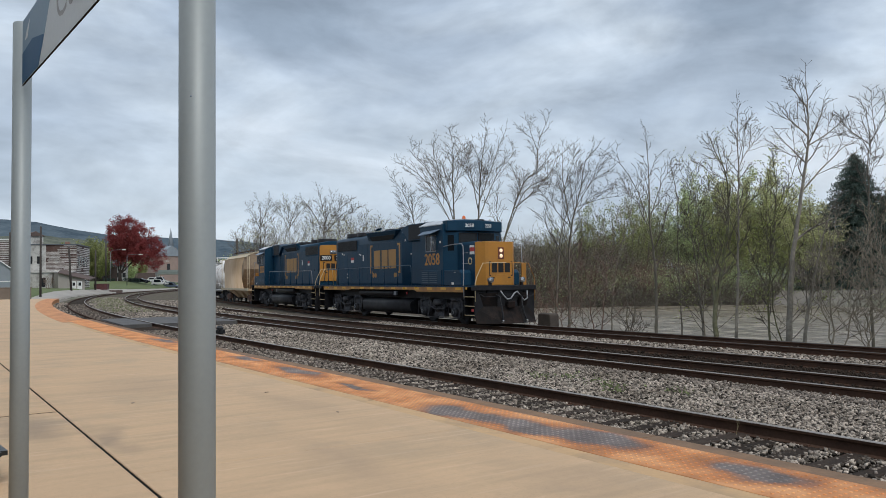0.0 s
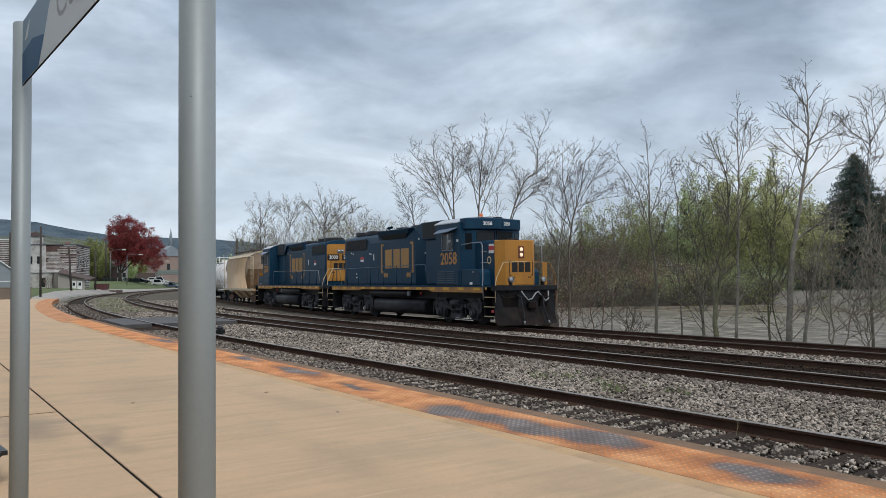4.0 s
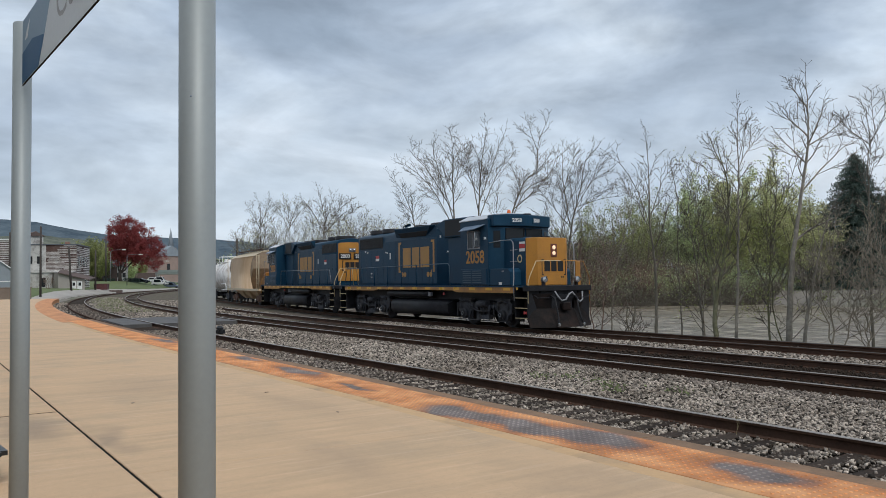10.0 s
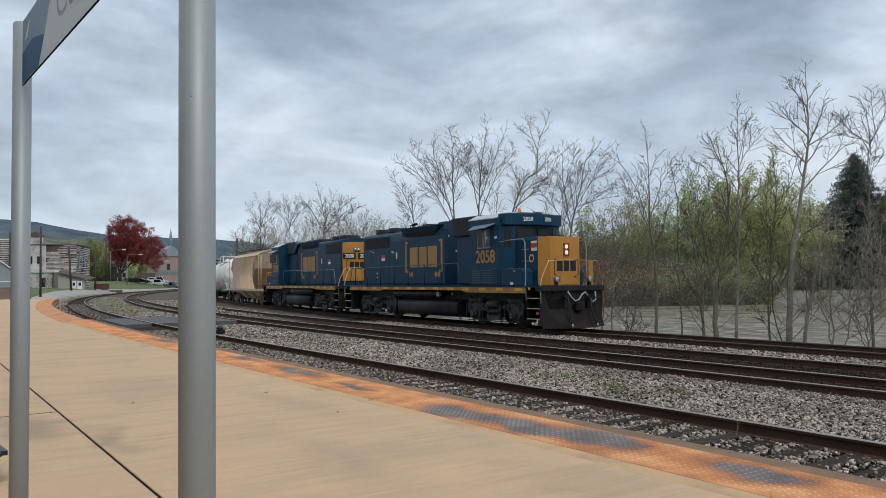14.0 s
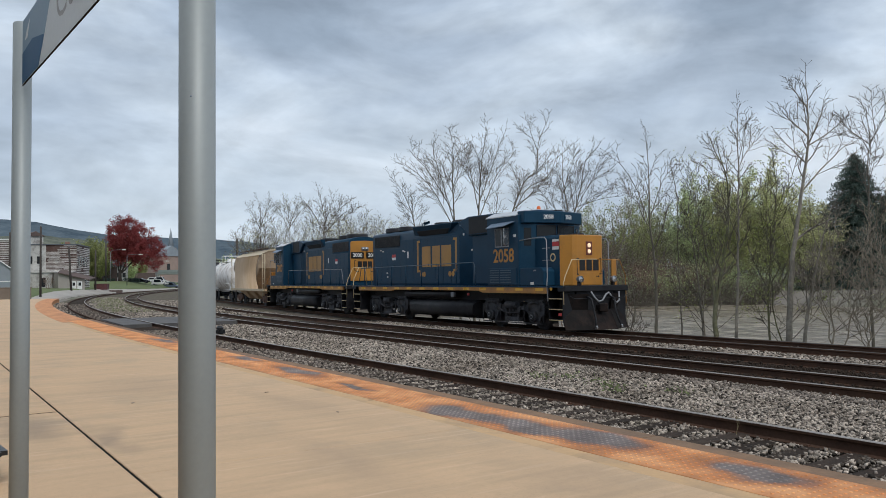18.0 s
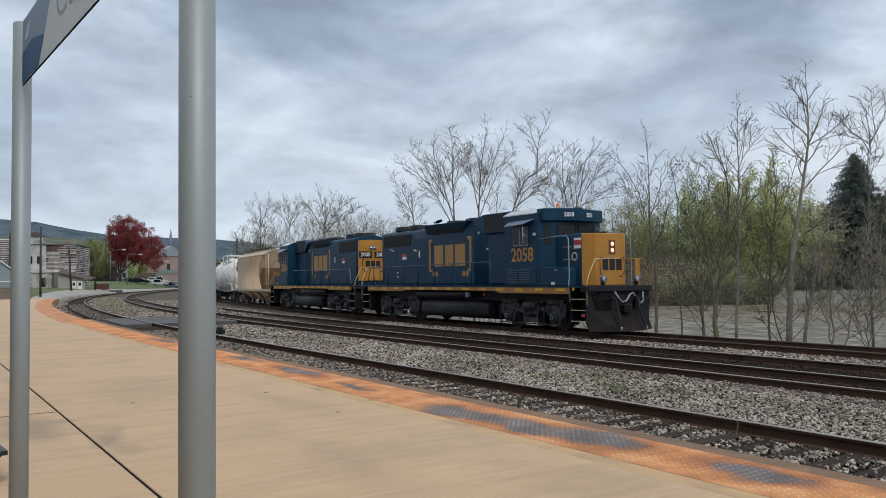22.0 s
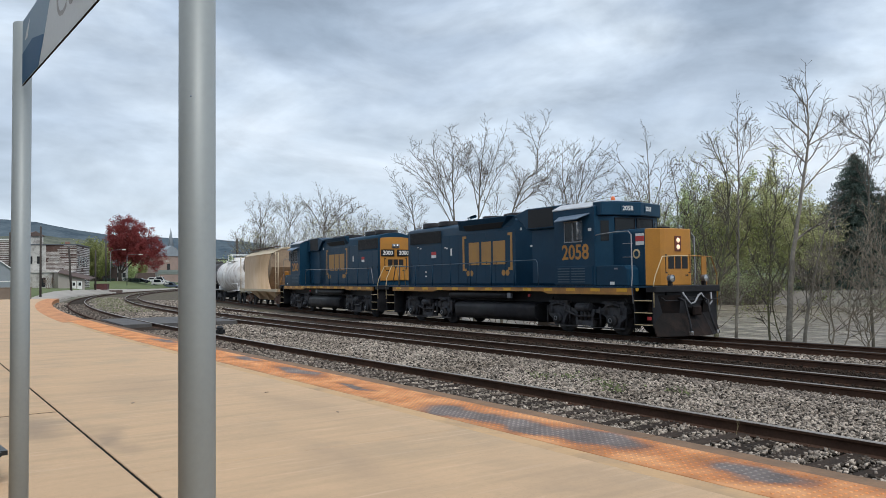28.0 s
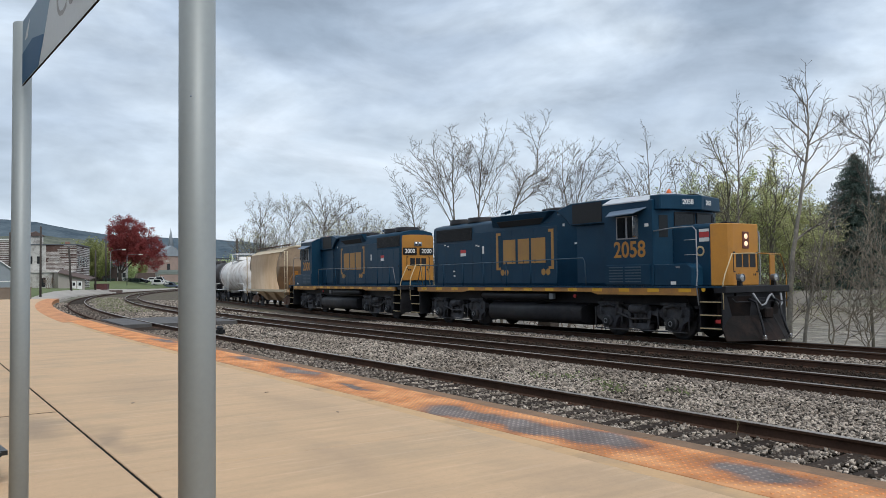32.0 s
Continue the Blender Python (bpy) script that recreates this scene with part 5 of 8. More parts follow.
    outl = [(8.62, -1.50), (8.98, -0.55), (9.02, 0.0), (8.98, 0.55), (8.62, 1.50)]
    lo = [(8.72, -1.48), (9.22, -0.5), (9.30, 0.0), (9.22, 0.5), (8.72, 1.48)]
    v = [(x - 0.12, y, 1.36) for x, y in outl] + [(x - 0.20, y, 0.8) for x, y in outl] + [(x, y, 0.10) for x, y in lo]
    v += [(x - 0.05, y, z) for x, y, z in v]
    fs = []
    for r in range(2):
        for c in range(4):
            a = r * 5 + c
            if r == 0 and c in (1, 2):
                continue
            fs += [(a, a + 5, a + 6, a + 1), (a + 15, a + 16, a + 21, a + 20)]
    for c in range(4):
        fs += [(10 + c, 25 + c, 26 + c, 11 + c)]
    plow.add(v, fs)
    part("snow_plow", plow, M_PLOW, L, "dark worn steel plow under the nose")
    part("coupler_pocket", Geo().box(8.5, 8.75, -0.5, 0.5, 0.55, 1.30), M_BLACK, L)
    for y, s0 in ((-0.62, 1), (0.58, -1)):
        hz = Geo().tube([(8.74, y, 1.30), (9.02, y + 0.05 * s0, 1.18), (9.10, y + 0.08 * s0, 0.85), (9.22, y + 0.06 * s0, 0.45), (9.30, y, 0.20)], 0.035, 7)
        hs = part("brake_hose", hz, M_BLACK, L)
        part("hose_fitting", Geo().box(9.25, 9.36, y - 0.05, y + 0.05, 0.14, 0.26), M_CHROME, hs, bevel=0.02)
    part("jumper_cable", Geo().tube([(8.76, -0.35, 1.44), (8.82, -0.25, 1.25), (8.84, -0.08, 1.08), (8.84, 0.12, 1.12), (8.84, 0.30, 1.34), (8.82, 0.45, 1.40), (8.84, 0.62, 1.20), (8.84, 0.80, 1.02), (8.80, 0.98, 1.12), (8.74, 1.02, 1.42)], 0.032, 8), M_HOSE, L)
    part("uncoupling_lever", Geo().tube([(8.80, -1.35, 1.30), (8.82, -1.20, 1.20), (8.82, 1.2, 1.20), (8.80, 1.35, 1.30)], 0.018, 6), M_BLACK, L)
    for y in (-0.7, -0.5, 0.5, 0.7):
        part("brake_hose", Geo().tube([(-8.7, y, 1.30), (-8.95, y, 1.0), (-8.95, y, 0.5), (-8.8, y, 0.4)], 0.03, 6), M_HOSE, L)
    for x0 in (-5.18, 5.18):
        loco_truck(L, x0, wheels)
    return L, wheels


def car_truck(parent, x0, material, wheels, r=0.46):
    g = Geo()
    for sgn in (-1, 1):
        ya, yb = sorted((0.92 * sgn, 1.04 * sgn))
        out = [(-1.15, 0.42), (-1.12, 0.62), (-0.55, 0.80), (0.55, 0.80), (1.12, 0.62), (1.15, 0.42), (0.85, 0.44), (0.45, 0.26), (-0.45, 0.26), (-0.85, 0.44)]
        g.prism([(x0 + a, b) for a, b in out], "y", ya, yb)
        for dx in (-0.14, 0.0, 0.14):
            g.cyl((x0 + dx, 1.0 * sgn, 0.32), (x0 + dx, 1.0 * sgn, 0.70), 0.06, 8)
    g.box(x0 - 0.2, x0 + 0.2, -0.95, 0.95, 0.6, 0.95)
    t = part("truck", g, material, parent, "grimy freight car truck")
    for ax in (-0.89, 0.89):
        wheels.append(wheelset(t, x0 + ax, r))


M_HOPPER = mat("beige_hopper_paint", (0.70, 0.515, 0.335), (0.62, 0.44, 0.275), rough=0.65, scale=0.9, fine=10, bump=0.08, dirt=(0.48, 0.27, 0.12), dirt_amt=0.40, dirt_scale=0.6, stretch=(1.2, 1, 0.5))
# darker beige for the hopper ends: their shade is put into the colour
M_HOPPERSHADE = mat("shaded_hopper_end", (0.34, 0.255, 0.175), (0.22, 0.16, 0.11), rough=0.75, scale=1.2, fine=10, bump=0.08)
M_HOPPERROOF = mat("pale_hopper_roof", (0.56, 0.47, 0.33), (0.48, 0.39, 0.27), rough=0.7, scale=1, bump=0.05)
M_TANKWHITE = mat("white_tank_paint", (0.82, 0.80, 0.77), (0.72, 0.70, 0.67), rough=0.5, scale=0.8, fine=12, bump=0.03, dirt=(0.30, 0.21, 0.16), dirt_amt=0.75, dirt_scale=1.1)
M_TANKBLACK = mat("black_tank_paint", (0.028, 0.026, 0.027), (0.018, 0.017, 0.018), rough=0.5, scale=1, dirt=(0.07, 0.055, 0.045), dirt_amt=0.4)


def hopper_car():
    H = thing("hopper_car", "beige covered hopper car streaked with rust", "freight car")
    wheels = []
    hl = 4.75
    # curved side body
    sec = [(-1.50, 1.30), (-1.58, 2.0), (-1.60, 2.8), (-1.55, 3.5), (-1.42, 3.98), (-0.75, 4.30), (0, 4.38), (0.75, 4.30), (1.42, 3.98), (1.55, 3.5), (1.60, 2.8), (1.58, 2.0), (1.50, 1.30)]
    # sides with ends that slope in towards the hoppers
    g, n = Geo(), len(sec)
    for x, low in ((-hl, 2.95), (-hl + 1.75, 1.30), (hl - 1.75, 1.30), (hl, 2.95)):
        g.v += [(x, y, max(z, low)) for y, z in sec]
    for k in range(3):
        for i in range(n):
            j = (i + 1) % n
            g.f.append((k * n + i, (k + 1) * n + i, (k + 1) * n + j, k * n + j))
            g.s.append(i not in (3, 8, n - 1))
    g.f += [tuple(range(n)), tuple(range(3 * n, 4 * n))]
    g.s += [False, False]
    g.v = [(x, y * 0.975, z) for x, y, z in g.v]
    part("hopper_body", g, M_HOPPERSHADE, H, "sloping end sheets with shade painted in as darker beige")
    for sgn in (-1, 1):
        sh = Geo()
        ys = [(1.50, 1.28), (1.58, 2.0), (1.60, 2.8), (1.55, 3.5), (1.42, 3.98)]
        n = 12
        for thick in (0.0, 0.03):
            for i in range(n + 1):
                z = 1.28 + 2.70 * i / n
                y = np.interp(z, [q[1] for q in ys], [q[0] for q in ys]) - thick
                # ends bow inwards between the roof and the sill
                e = hl - 0.30 - 0.50 * math.sin(math.pi * i / n)
                sh.v += [(-e, y * sgn, z), (e, y * sgn, z)]
        m = 2 * (n + 1)
        for i in range(n):
            a = 2 * i
            sh.f += [(a, a + 1, a + 3, a + 2), (a + m, a + m + 2, a + m + 3, a + m + 1), (a, a + 2, a + m + 2, a + m), (a + 1, a + m + 1, a + m + 3, a + 3)]
            sh.s += [True, True, False, False]
        part("side_sheet", sh, M_HOPPER, H, "beige rust-streaked side sheet")
    roof = [(-1.46, 3.97), (-0.76, 4.33), (0, 4.41), (0.76, 4.33), (1.46, 3.97), (0.75, 4.27), (0, 4.35), (-0.75, 4.27)]
    part("roof", Geo().prism(roof, "x", -hl - 0.05, hl + 0.05), M_HOPPERROOF, H)
    for ex in (-1, 1):
        # slope sheets, end posts and ladder
        a = hl * ex
        part("end_platform", Geo().box(min(a, a + 1.7 * ex), max(a, a + 1.7 * ex), -1.45, 1.45, 1.16, 1.30), M_HOPPER, H)
        xe = a + 1.6 * ex
        for y in (-1.42, 1.42):
            part("end_post", Geo().tube([(xe, y, 1.2), (xe, y, 3.95), (a, y * 0.97, 3.97)], 0.045, 6), M_HOPPERROOF, H)
            ld = Geo()
            xl = xe - 0.45 * ex
            ld.tube([(xl, y * 1.05, 0.75), (xl, y * 1.05, 4.0)], 0.03, 6)
            for i in range(8):
                ld.tube([(xe, y * 1.04, 0.95 + i * 0.4), (xl, y * 1.05, 0.95 + i * 0.4)], 0.018, 5)
            part("ladder", ld, M_HOPPERROOF, H)
        part("brake_wheel", Geo().lathe([(0, 0.26), (0.02 * ex, 0.28), (0.04 * ex, 0.26)], "x", (xe, 0.6, 2.6), 16), M_RUST, H)
        part("coupler", Geo().box(min(xe, xe + 0.6 * ex), max(xe, xe + 0.6 * ex), -0.14, 0.14, 0.76, 1.0), M_RUST, H, bevel=0.03)
    for sgn in (-1, 1):
        ya, yb = sorted((1.44 * sgn, 1.54 * sgn))
        part("side_sill", Geo().box(-6.3, 6.3, ya, yb, 1.16, 1.34), M_HOPPERROOF, H)
    for x0 in (-2.9, 0.0, 2.9):
        g = Geo()
        top = [(x0 - 1.38, -1.3, 1.3), (x0 + 1.38, -1.3, 1.3), (x0 + 1.38, 1.3, 1.3), (x0 - 1.38, 1.3, 1.3)]
        bot = [(x0 - 0.35, -0.5, 0.45), (x0 + 0.35, -0.5, 0.45), (x0 + 0.35, 0.5, 0.45), (x0 - 0.35, 0.5, 0.45)]
        g.add(top + bot, [(0, 1, 2, 3), (7, 6, 5, 4), (0, 4, 5, 1), (1, 5, 6, 2), (2, 6, 7, 3), (3, 7, 4, 0)])
        part("discharge_hopper", g, M_HOPPER, H)
    rw = Geo()
    for sgn in (-1, 1):
        for i in range(10):
            x = -4.6 + i * 1.02
            rw.tube([(x, 0.75 * sgn, 4.30), (x, 0.75 * sgn, 4.52)], 0.018, 5)
        ya, yb = sorted((0.62 * sgn, 0.92 * sgn))
        rw.box(-4.8, 4.8, ya, yb, 4.50, 4.53)
    part("running_board", rw, M_RUST, H)
    for x in (-3.4, -1.15, 1.15, 3.4):
        part("roof_hatch", Geo().box(x - 0.9, x + 0.9, -0.25, 0.25, 4.38, 4.47), M_HOPPERROOF, H, bevel=0.03)
    for x0 in (-4.75, 4.75):
        car_truck(H, x0, M_RUST, wheels)
    return H, wheels


def tank_car(label, shell, trim, band):
    T = thing("tank_car", label, "freight car")
    wheels = []
    r = 1.42
    prof = [(-6.6, 0.001), (-6.55, 0.5), (-6.4, 0.95), (-6.1, 1.28), (-5.7, r), (5.7, r), (6.1, 1.28), (6.4, 0.95), (6.55, 0.5), (6.6, 0.001)]
    part("tank_shell", Geo().lathe(prof, "x", (0, 0, 2.48), 36), shell, T)
    if band:
        part("dark_band", Geo().lathe([(-5.7, r + 0.004), (-4.9, r + 0.004)], "x", (0, 0, 2.48), 36), M_TANKBLACK, T, "dark band round the tank")
    part("dome", Geo().lathe([(3.8, 0.55), (4.15, 0.55), (4.2, 0.5), (4.2, 0.001)], "z", (0, 0, 0), 20), shell, T)
    g = Geo()
    for x in (-1.1, 1.1):
        for y in (-0.9, 0.9):
            g.tube([(x, y, 3.4), (x, y, 4.45)], 0.028, 5)
    g.tube([(-1.1, -0.9, 4.45), (1.1, -0.9, 4.45), (1.1, 0.9, 4.45), (-1.1, 0.9, 4.45), (-1.1, -0.9, 4.45)], 0.028, 5)
    g.box(-1.2, 1.2, -1.0, 1.0, 3.86, 3.90)
    part("top_platform", g, trim, T)
    for sgn in (-1, 1):
        part("ladder", Geo().tube([(-0.3, 1.2 * sgn, 3.86), (-0.3, 1.52 * sgn, 2.5), (-0.3, 1.52 * sgn, 1.0)], 0.025, 5).tube([(0.3, 1.2 * sgn, 3.86), (0.3, 1.52 * sgn, 2.5), (0.3, 1.52 * sgn, 1.0)], 0.025, 5), trim, T)
        part("side_rail", Geo().tube([(-6.9, 1.45 * sgn, 1.25), (-6.9, 1.45 * sgn, 1.75), (-4.5, 1.5 * sgn, 1.78)], 0.03, 5).tube([(6.9, 1.45 * sgn, 1.25), (6.9, 1.45 * sgn, 1.75), (4.5, 1.5 * sgn, 1.78)], 0.03, 5), trim, T)
    for ex in (-1, 1):
        a, b = sorted((4.4 * ex, 7.1 * ex))
        part("stub_sill", Geo().box(a, b, -0.35, 0.35, 0.85, 1.15).box(a, b, -1.45, 1.45, 1.12, 1.18), trim, T)
        a, b = sorted((5.0 * ex, 5.5 * ex))
        part("saddle", Geo().box(a, b, -1.1, 1.1, 1.1, 1.5), trim, T)
        a, b = sorted((7.1 * ex, 7.6 * ex))
        part("coupler", Geo().box(a, b, -0.14, 0.14, 0.76, 1.0), M_RUST, T, bevel=0.03)
    for x0 in (-5.4, 5.4):
        car_truck(T, x0, M_TRUCK, wheels)
    return T, wheels


loco_1, wheels_1 = locomotive("dark blue and gold diesel locomotive numbered 2058, headlights lit", "2058", True, True, False)
loco_2, wheels_2 = locomotive("dark blue and gold diesel locomotive numbered 2000, coupled backwards", "2000", True, False, True)
hopper, wheels_3 = hopper_car()
tank_1, wheels_4 = tank_car("white tank car with grimy shell", M_TANKWHITE, M_WHITE, True)
tank_2, wheels_5 = tank_car("black tank car behind the white one", M_TANKBLACK, M_TANKBLACK, False)

# seconds and the place of the leading locomotive along its track
RUN = [(0, -34.44), (1, -34.12), (2, -33.79), (3, -33.44), (4.5, -32.88), (6, -32.34), (7, -31.97), (8, -31.62), (9, -31.34), (10, -31.07), (11, -30.84), (12, -30.67), (13, -30.53), (14, -30.36),
       (15.2, -30.07), (16.5, -29.67), (17, -29.50), (18, -29.15), (19, -28.93), (20, -28.72), (21, -28.41), (22, -28.01), (23, -27.61), (24, -27.19), (25, -26.74), (26.5, -25.99), (28, -25.15),
       (29, -24.57), (30, -23.97), (31, -23.34), (32, -22.68)]


def on_track(s, bolsters, flip=False):
    a, b = LINE_C.at(s + bolsters / 2), LINE_C.at(s - bolsters / 2)
    h = math.degrees(math.atan2(a[1] - b[1], a[0] - b[0]))
    return pose((a[0] + b[0]) / 2, (a[1] + b[1]) / 2, 0, 0, 0, h + (180 if flip else 0))


def motions():
    for ob, back, bolsters, wheels, r, flip in ((loco_1, 0.0, 10.36, wheels_1, 0.508, False), (loco_2, 18.06, 10.36, wheels_2, 0.508, True), (hopper, 34.25, 9.5, wheels_3, 0.46, False),
                                                (tank_1, 48.7, 10.8, wheels_4, 0.46, False), (tank_2, 64.0, 10.8, wheels_5, 0.46, False)):
        walk(ob, [(t, on_track(s - back, bolsters, flip)) for t, s in RUN])
        for w in wheels:
            x, z = w.location.x, w.location.z
            rows = []
            for t, s in RUN:
                rows.append((t, pose(x, 0, z, 0, math.degrees((s - RUN[0][1]) / r) * (-1 if flip else 1), 0)))
            walk(w, rows)


def build_sign_panel():
    a, d = Vector((-4.25, 0.45, 2.91)), Vector((0.9987, 0.0511, 0)).normalized()
    turn = math.degrees(math.atan2(d.y, d.x))
    # the panel's face looks along local -y
    def sheet(name, pts, y0, y1, m, parent=sign, label=""):
        ob = part(name, Geo().prism(pts, "y", y0, y1), m, parent, label)
        ob.matrix_basis = pose(a.x, a.y, a.z, 0, 0, turn)
        return ob
    sheet("sign_panel", [(0, 0), (2.16, 0), (2.16, 0.31), (0, 0.31)], 0.0, 0.005, M_SIGNBACK, label="pale grey sign panel")
    # sky reflection is painted: a paler blue above the sign's dark blue
    sheet("blue_field", [(0.002, 0.002), (0.40, 0.002), (0.51, 0.10), (0.58, 0.175), (0.635, 0.232), (0.70, 0.308), (0.002, 0.308)], -0.0006, 0.0, M_SIGNSKY, label="blue end of the sign, painted pale as if reflecting sky")
    sheet("dark_field", [(0.004, 0.004), (0.398, 0.004), (0.50, 0.10), (0.515, 0.118), (0.25, 0.165), (0.004, 0.150)], -0.0012, -0.0006, M_SIGNBLUE, label="dark blue lower corner below the painted sky reflection")
    sheet("arrow_mark", [(0.07, 0.20), (0.11, 0.24), (0.19, 0.275), (0.13, 0.20)], -0.0012, -0.0006, M_SIGNBACK)
    ed = sheet("sign_edge", [(0, -0.004), (2.16, -0.004), (2.16, 0.0), (0, 0.0)], -0.0005, 0.005, M_JOINT)
    t = lettering("station_name", "Cu", 0.25, M_SIGNTXT, sign, pose(0, 0, 0, 90, 0, 0), 0.0002, 1.2, -0.006)
    t.matrix_basis = pose(a.x, a.y, a.z, 0, 0, turn) @ pose(0.935, -0.0006, 0.175)


build_sign_panel()

# ---- trees ----


class Tree:
    """Grows a tapered trunk, limbs and twigs, and remembers where the twigs end."""

    def __init__(self, seed):
        self.r = random.Random(seed)
        self.trunk, self.wood, self.tips = Geo(), Geo(), []

    def stem(self, base, top, rad, limbs, first, reach, levels=3, kids=(6, 4, 2), wob=0.25, bow=0.0):
        """A trunk from base to top with limbs that leave wide and bend upwards."""
        r = self.r
        base, top = Vector(base), Vector(top)
        h = (top - base).length
        n = 9
        pts, o = [], Vector((0, 0, 0))
        for i in range(n + 1):
            f = i / n
            p = base.lerp(top, f)
            over = f ** 0.75 - f
            p = p + Vector(((top.x - base.x) * over, (top.y - base.y) * over, 0)) * (1 + bow)
            if 0 < i < n:
                o = o * 0.6 + Vector((r.gauss(0, wob * 0.3), r.gauss(0, wob * 0.3), 0))
                p = p + o
            pts.append(p)
        self.trunk.tube(pts, rad, 8, max(0.007, rad * 0.07), caps=False)
        turn = r.uniform(0, 6.28)
        for i in range(limbs):
            f = first + (0.97 - first) * (i + r.uniform(0.1, 0.9)) / limbs
            j = min(int(f * n), n - 1)
            q = pts[j].lerp(pts[j + 1], f * n - j)
            ax = (pts[j + 1] - pts[j]).normalized()
            turn += 2.4 + r.uniform(-0.5, 0.5)
            k = (f - first) / (1 - first)
            ang = radians(r.uniform(48, 66) * (1 - k) + r.uniform(26, 38) * k)
            out = Vector((math.cos(turn), math.sin(turn), 0))
            d = ax * math.cos(ang) + out * math.sin(ang)
            ln = h * reach * (0.15 + 0.85 * (1 - k) ** 0.85) * r.uniform(0.7, 1.3)
            tr = rad * (1 - 0.9 * f)
            self.bough(q, d, ln, max(tr * r.uniform(0.40, 0.60), 0.014), 1, levels, kids)

    def bough(self, p, d, length, rad, level, levels, kids):
        r = self.r
        n = (0, 6, 4, 3, 2)[level]
        up = (0, 0.10, 0.06, 0.03, 0.02)[level]
        wob = (0, 0.065, 0.065, 0.07, 0.07)[level]
        pts, q, dd = [Vector(p)], Vector(p), Vector(d).normalized()
        for i in range(n):
            dd = (dd + Vector((r.gauss(0, wob), r.gauss(0, wob), r.gauss(0, wob * 0.7) + up))).normalized()
            q = q + dd * (length / n)
            pts.append(q.copy())
        geo = self.trunk if level == 1 and rad > 0.03 else self.wood
        geo.tube(pts, rad, (0, 5, 4, 3, 3)[level], max(rad * 0.3, 0.0065), caps=False)
        if level >= levels:
            self.tips.append((pts[-1], dd))
            return
        k = max(1, round(kids[min(level - 1, len(kids) - 1)] * min(1.0, length / (0, 2.2, 0.9, 0.5)[level])))
        side = r.choice((-1, 1))
        for i in range(k):
            f = 0.22 + 0.76 * (i + r.random()) / k
            j = min(int(f * n), n - 1)
            b = pts[j].lerp(pts[j + 1], f * n - j)
            ax = (pts[j + 1] - pts[j]).normalized()
            o = ax.cross(Vector((r.gauss(0, 0.5), r.gauss(0, 0.5), 1))).normalized() * side
            side = -side
            ang = radians(r.uniform(28, 55))
            ln = max(0.30, length * r.uniform(0.30, 0.62) * (1.12 - 0.6 * f))
            self.bough(b, ax * math.cos(ang) + o * math.sin(ang), ln, max(rad * (1 - 0.6 * f) * r.uniform(0.44, 0.60), 0.0066), level + 1, levels, kids)


def leaf_mesh(name, points, per, spread_r, size, material, parent, seed, flat=0.0):
    """Small leaf blades scattered round points, as loose quads."""
    rng = np.random.default_rng(seed)
    pts = np.array([tuple(p) for p in points], float)
    pts = np.repeat(pts, per, axis=0) + rng.normal(0, spread_r, (len(pts) * per, 3)) * np.array([1, 1, 0.8])
    n = len(pts)
    a = rng.normal(0, 1, (n, 3))
    a[:, 2] -= flat
    a /= np.linalg.norm(a, axis=1)[:, None]
    b = np.cross(a, rng.normal(0, 1, (n, 3)))
    b /= np.linalg.norm(b, axis=1)[:, None]
    s = size * rng.uniform(0.55, 1.25, (n, 1))
    v = np.stack([pts - a * s, pts + b * s * 0.45, pts + a * s, pts - b * s * 0.45], 1).reshape(-1, 3)
    me = bpy.data.meshes.new(name)
    me.vertices.add(len(v))
    me.vertices.foreach_set("co", v.astype(np.float32).ravel())
    me.loops.add(n * 4)
    me.loops.foreach_set("vertex_index", np.arange(n * 4, dtype=np.int32))
    me.polygons.add(n)
    me.polygons.foreach_set("loop_start", np.arange(0, n * 4, 4, dtype=np.int32))
    me.update(calc_edges=True)
    me.validate()
    me.materials.append(material)
    ob = new(name, me)
    ob.parent = parent
    return tagged(ob, kind="stuff")


ACROSS = Vector((0.562, 0.827, 0.0))
AWAY = Vector((-0.827, 0.562, 0.0))


def grow(x, y, stems, label, seed, limbs=13, first=0.32, reach=0.34, rad=0.11, levels=3, kids=(7, 5, 2), wob=0.25, bow=0.0, bark=None, twig=None, leaf=None, per=1, size=0.05, group="riverside trees", category="tree"):
    """stems: (lean towards the river bend, height of the tip over the rails)."""
    z = ground_z(x, y) - 0.15
    T = thing("tree", label, category, pose(x, y, z), group)
    t = Tree(seed)
    r = t.r
    many = len(stems) > 1
    for i, (lean, tip) in enumerate(stems):
        off = ACROSS * (0.10 * (i - (len(stems) - 1) / 2)) + Vector((r.uniform(-0.1, 0.1), 0, 0)) * many
        t.stem(off, off + ACROSS * lean + AWAY * r.uniform(-0.5, 0.5) * many + Vector((0, 0, tip - z)), rad * (r.uniform(0.75, 1.0) if i else 1), limbs, first, reach, levels, kids, wob, bow)
    part("trunk", t.trunk, bark or M_BARK, T)
    tagged(part("crown_wood", t.wood, twig or M_TWIG, T), kind="stuff")
    if leaf:
        leaf_mesh("crown", [p for p, _ in t.tips], per, 0.07 if size < 0.1 else 0.35, size, leaf, T, seed)
    return T


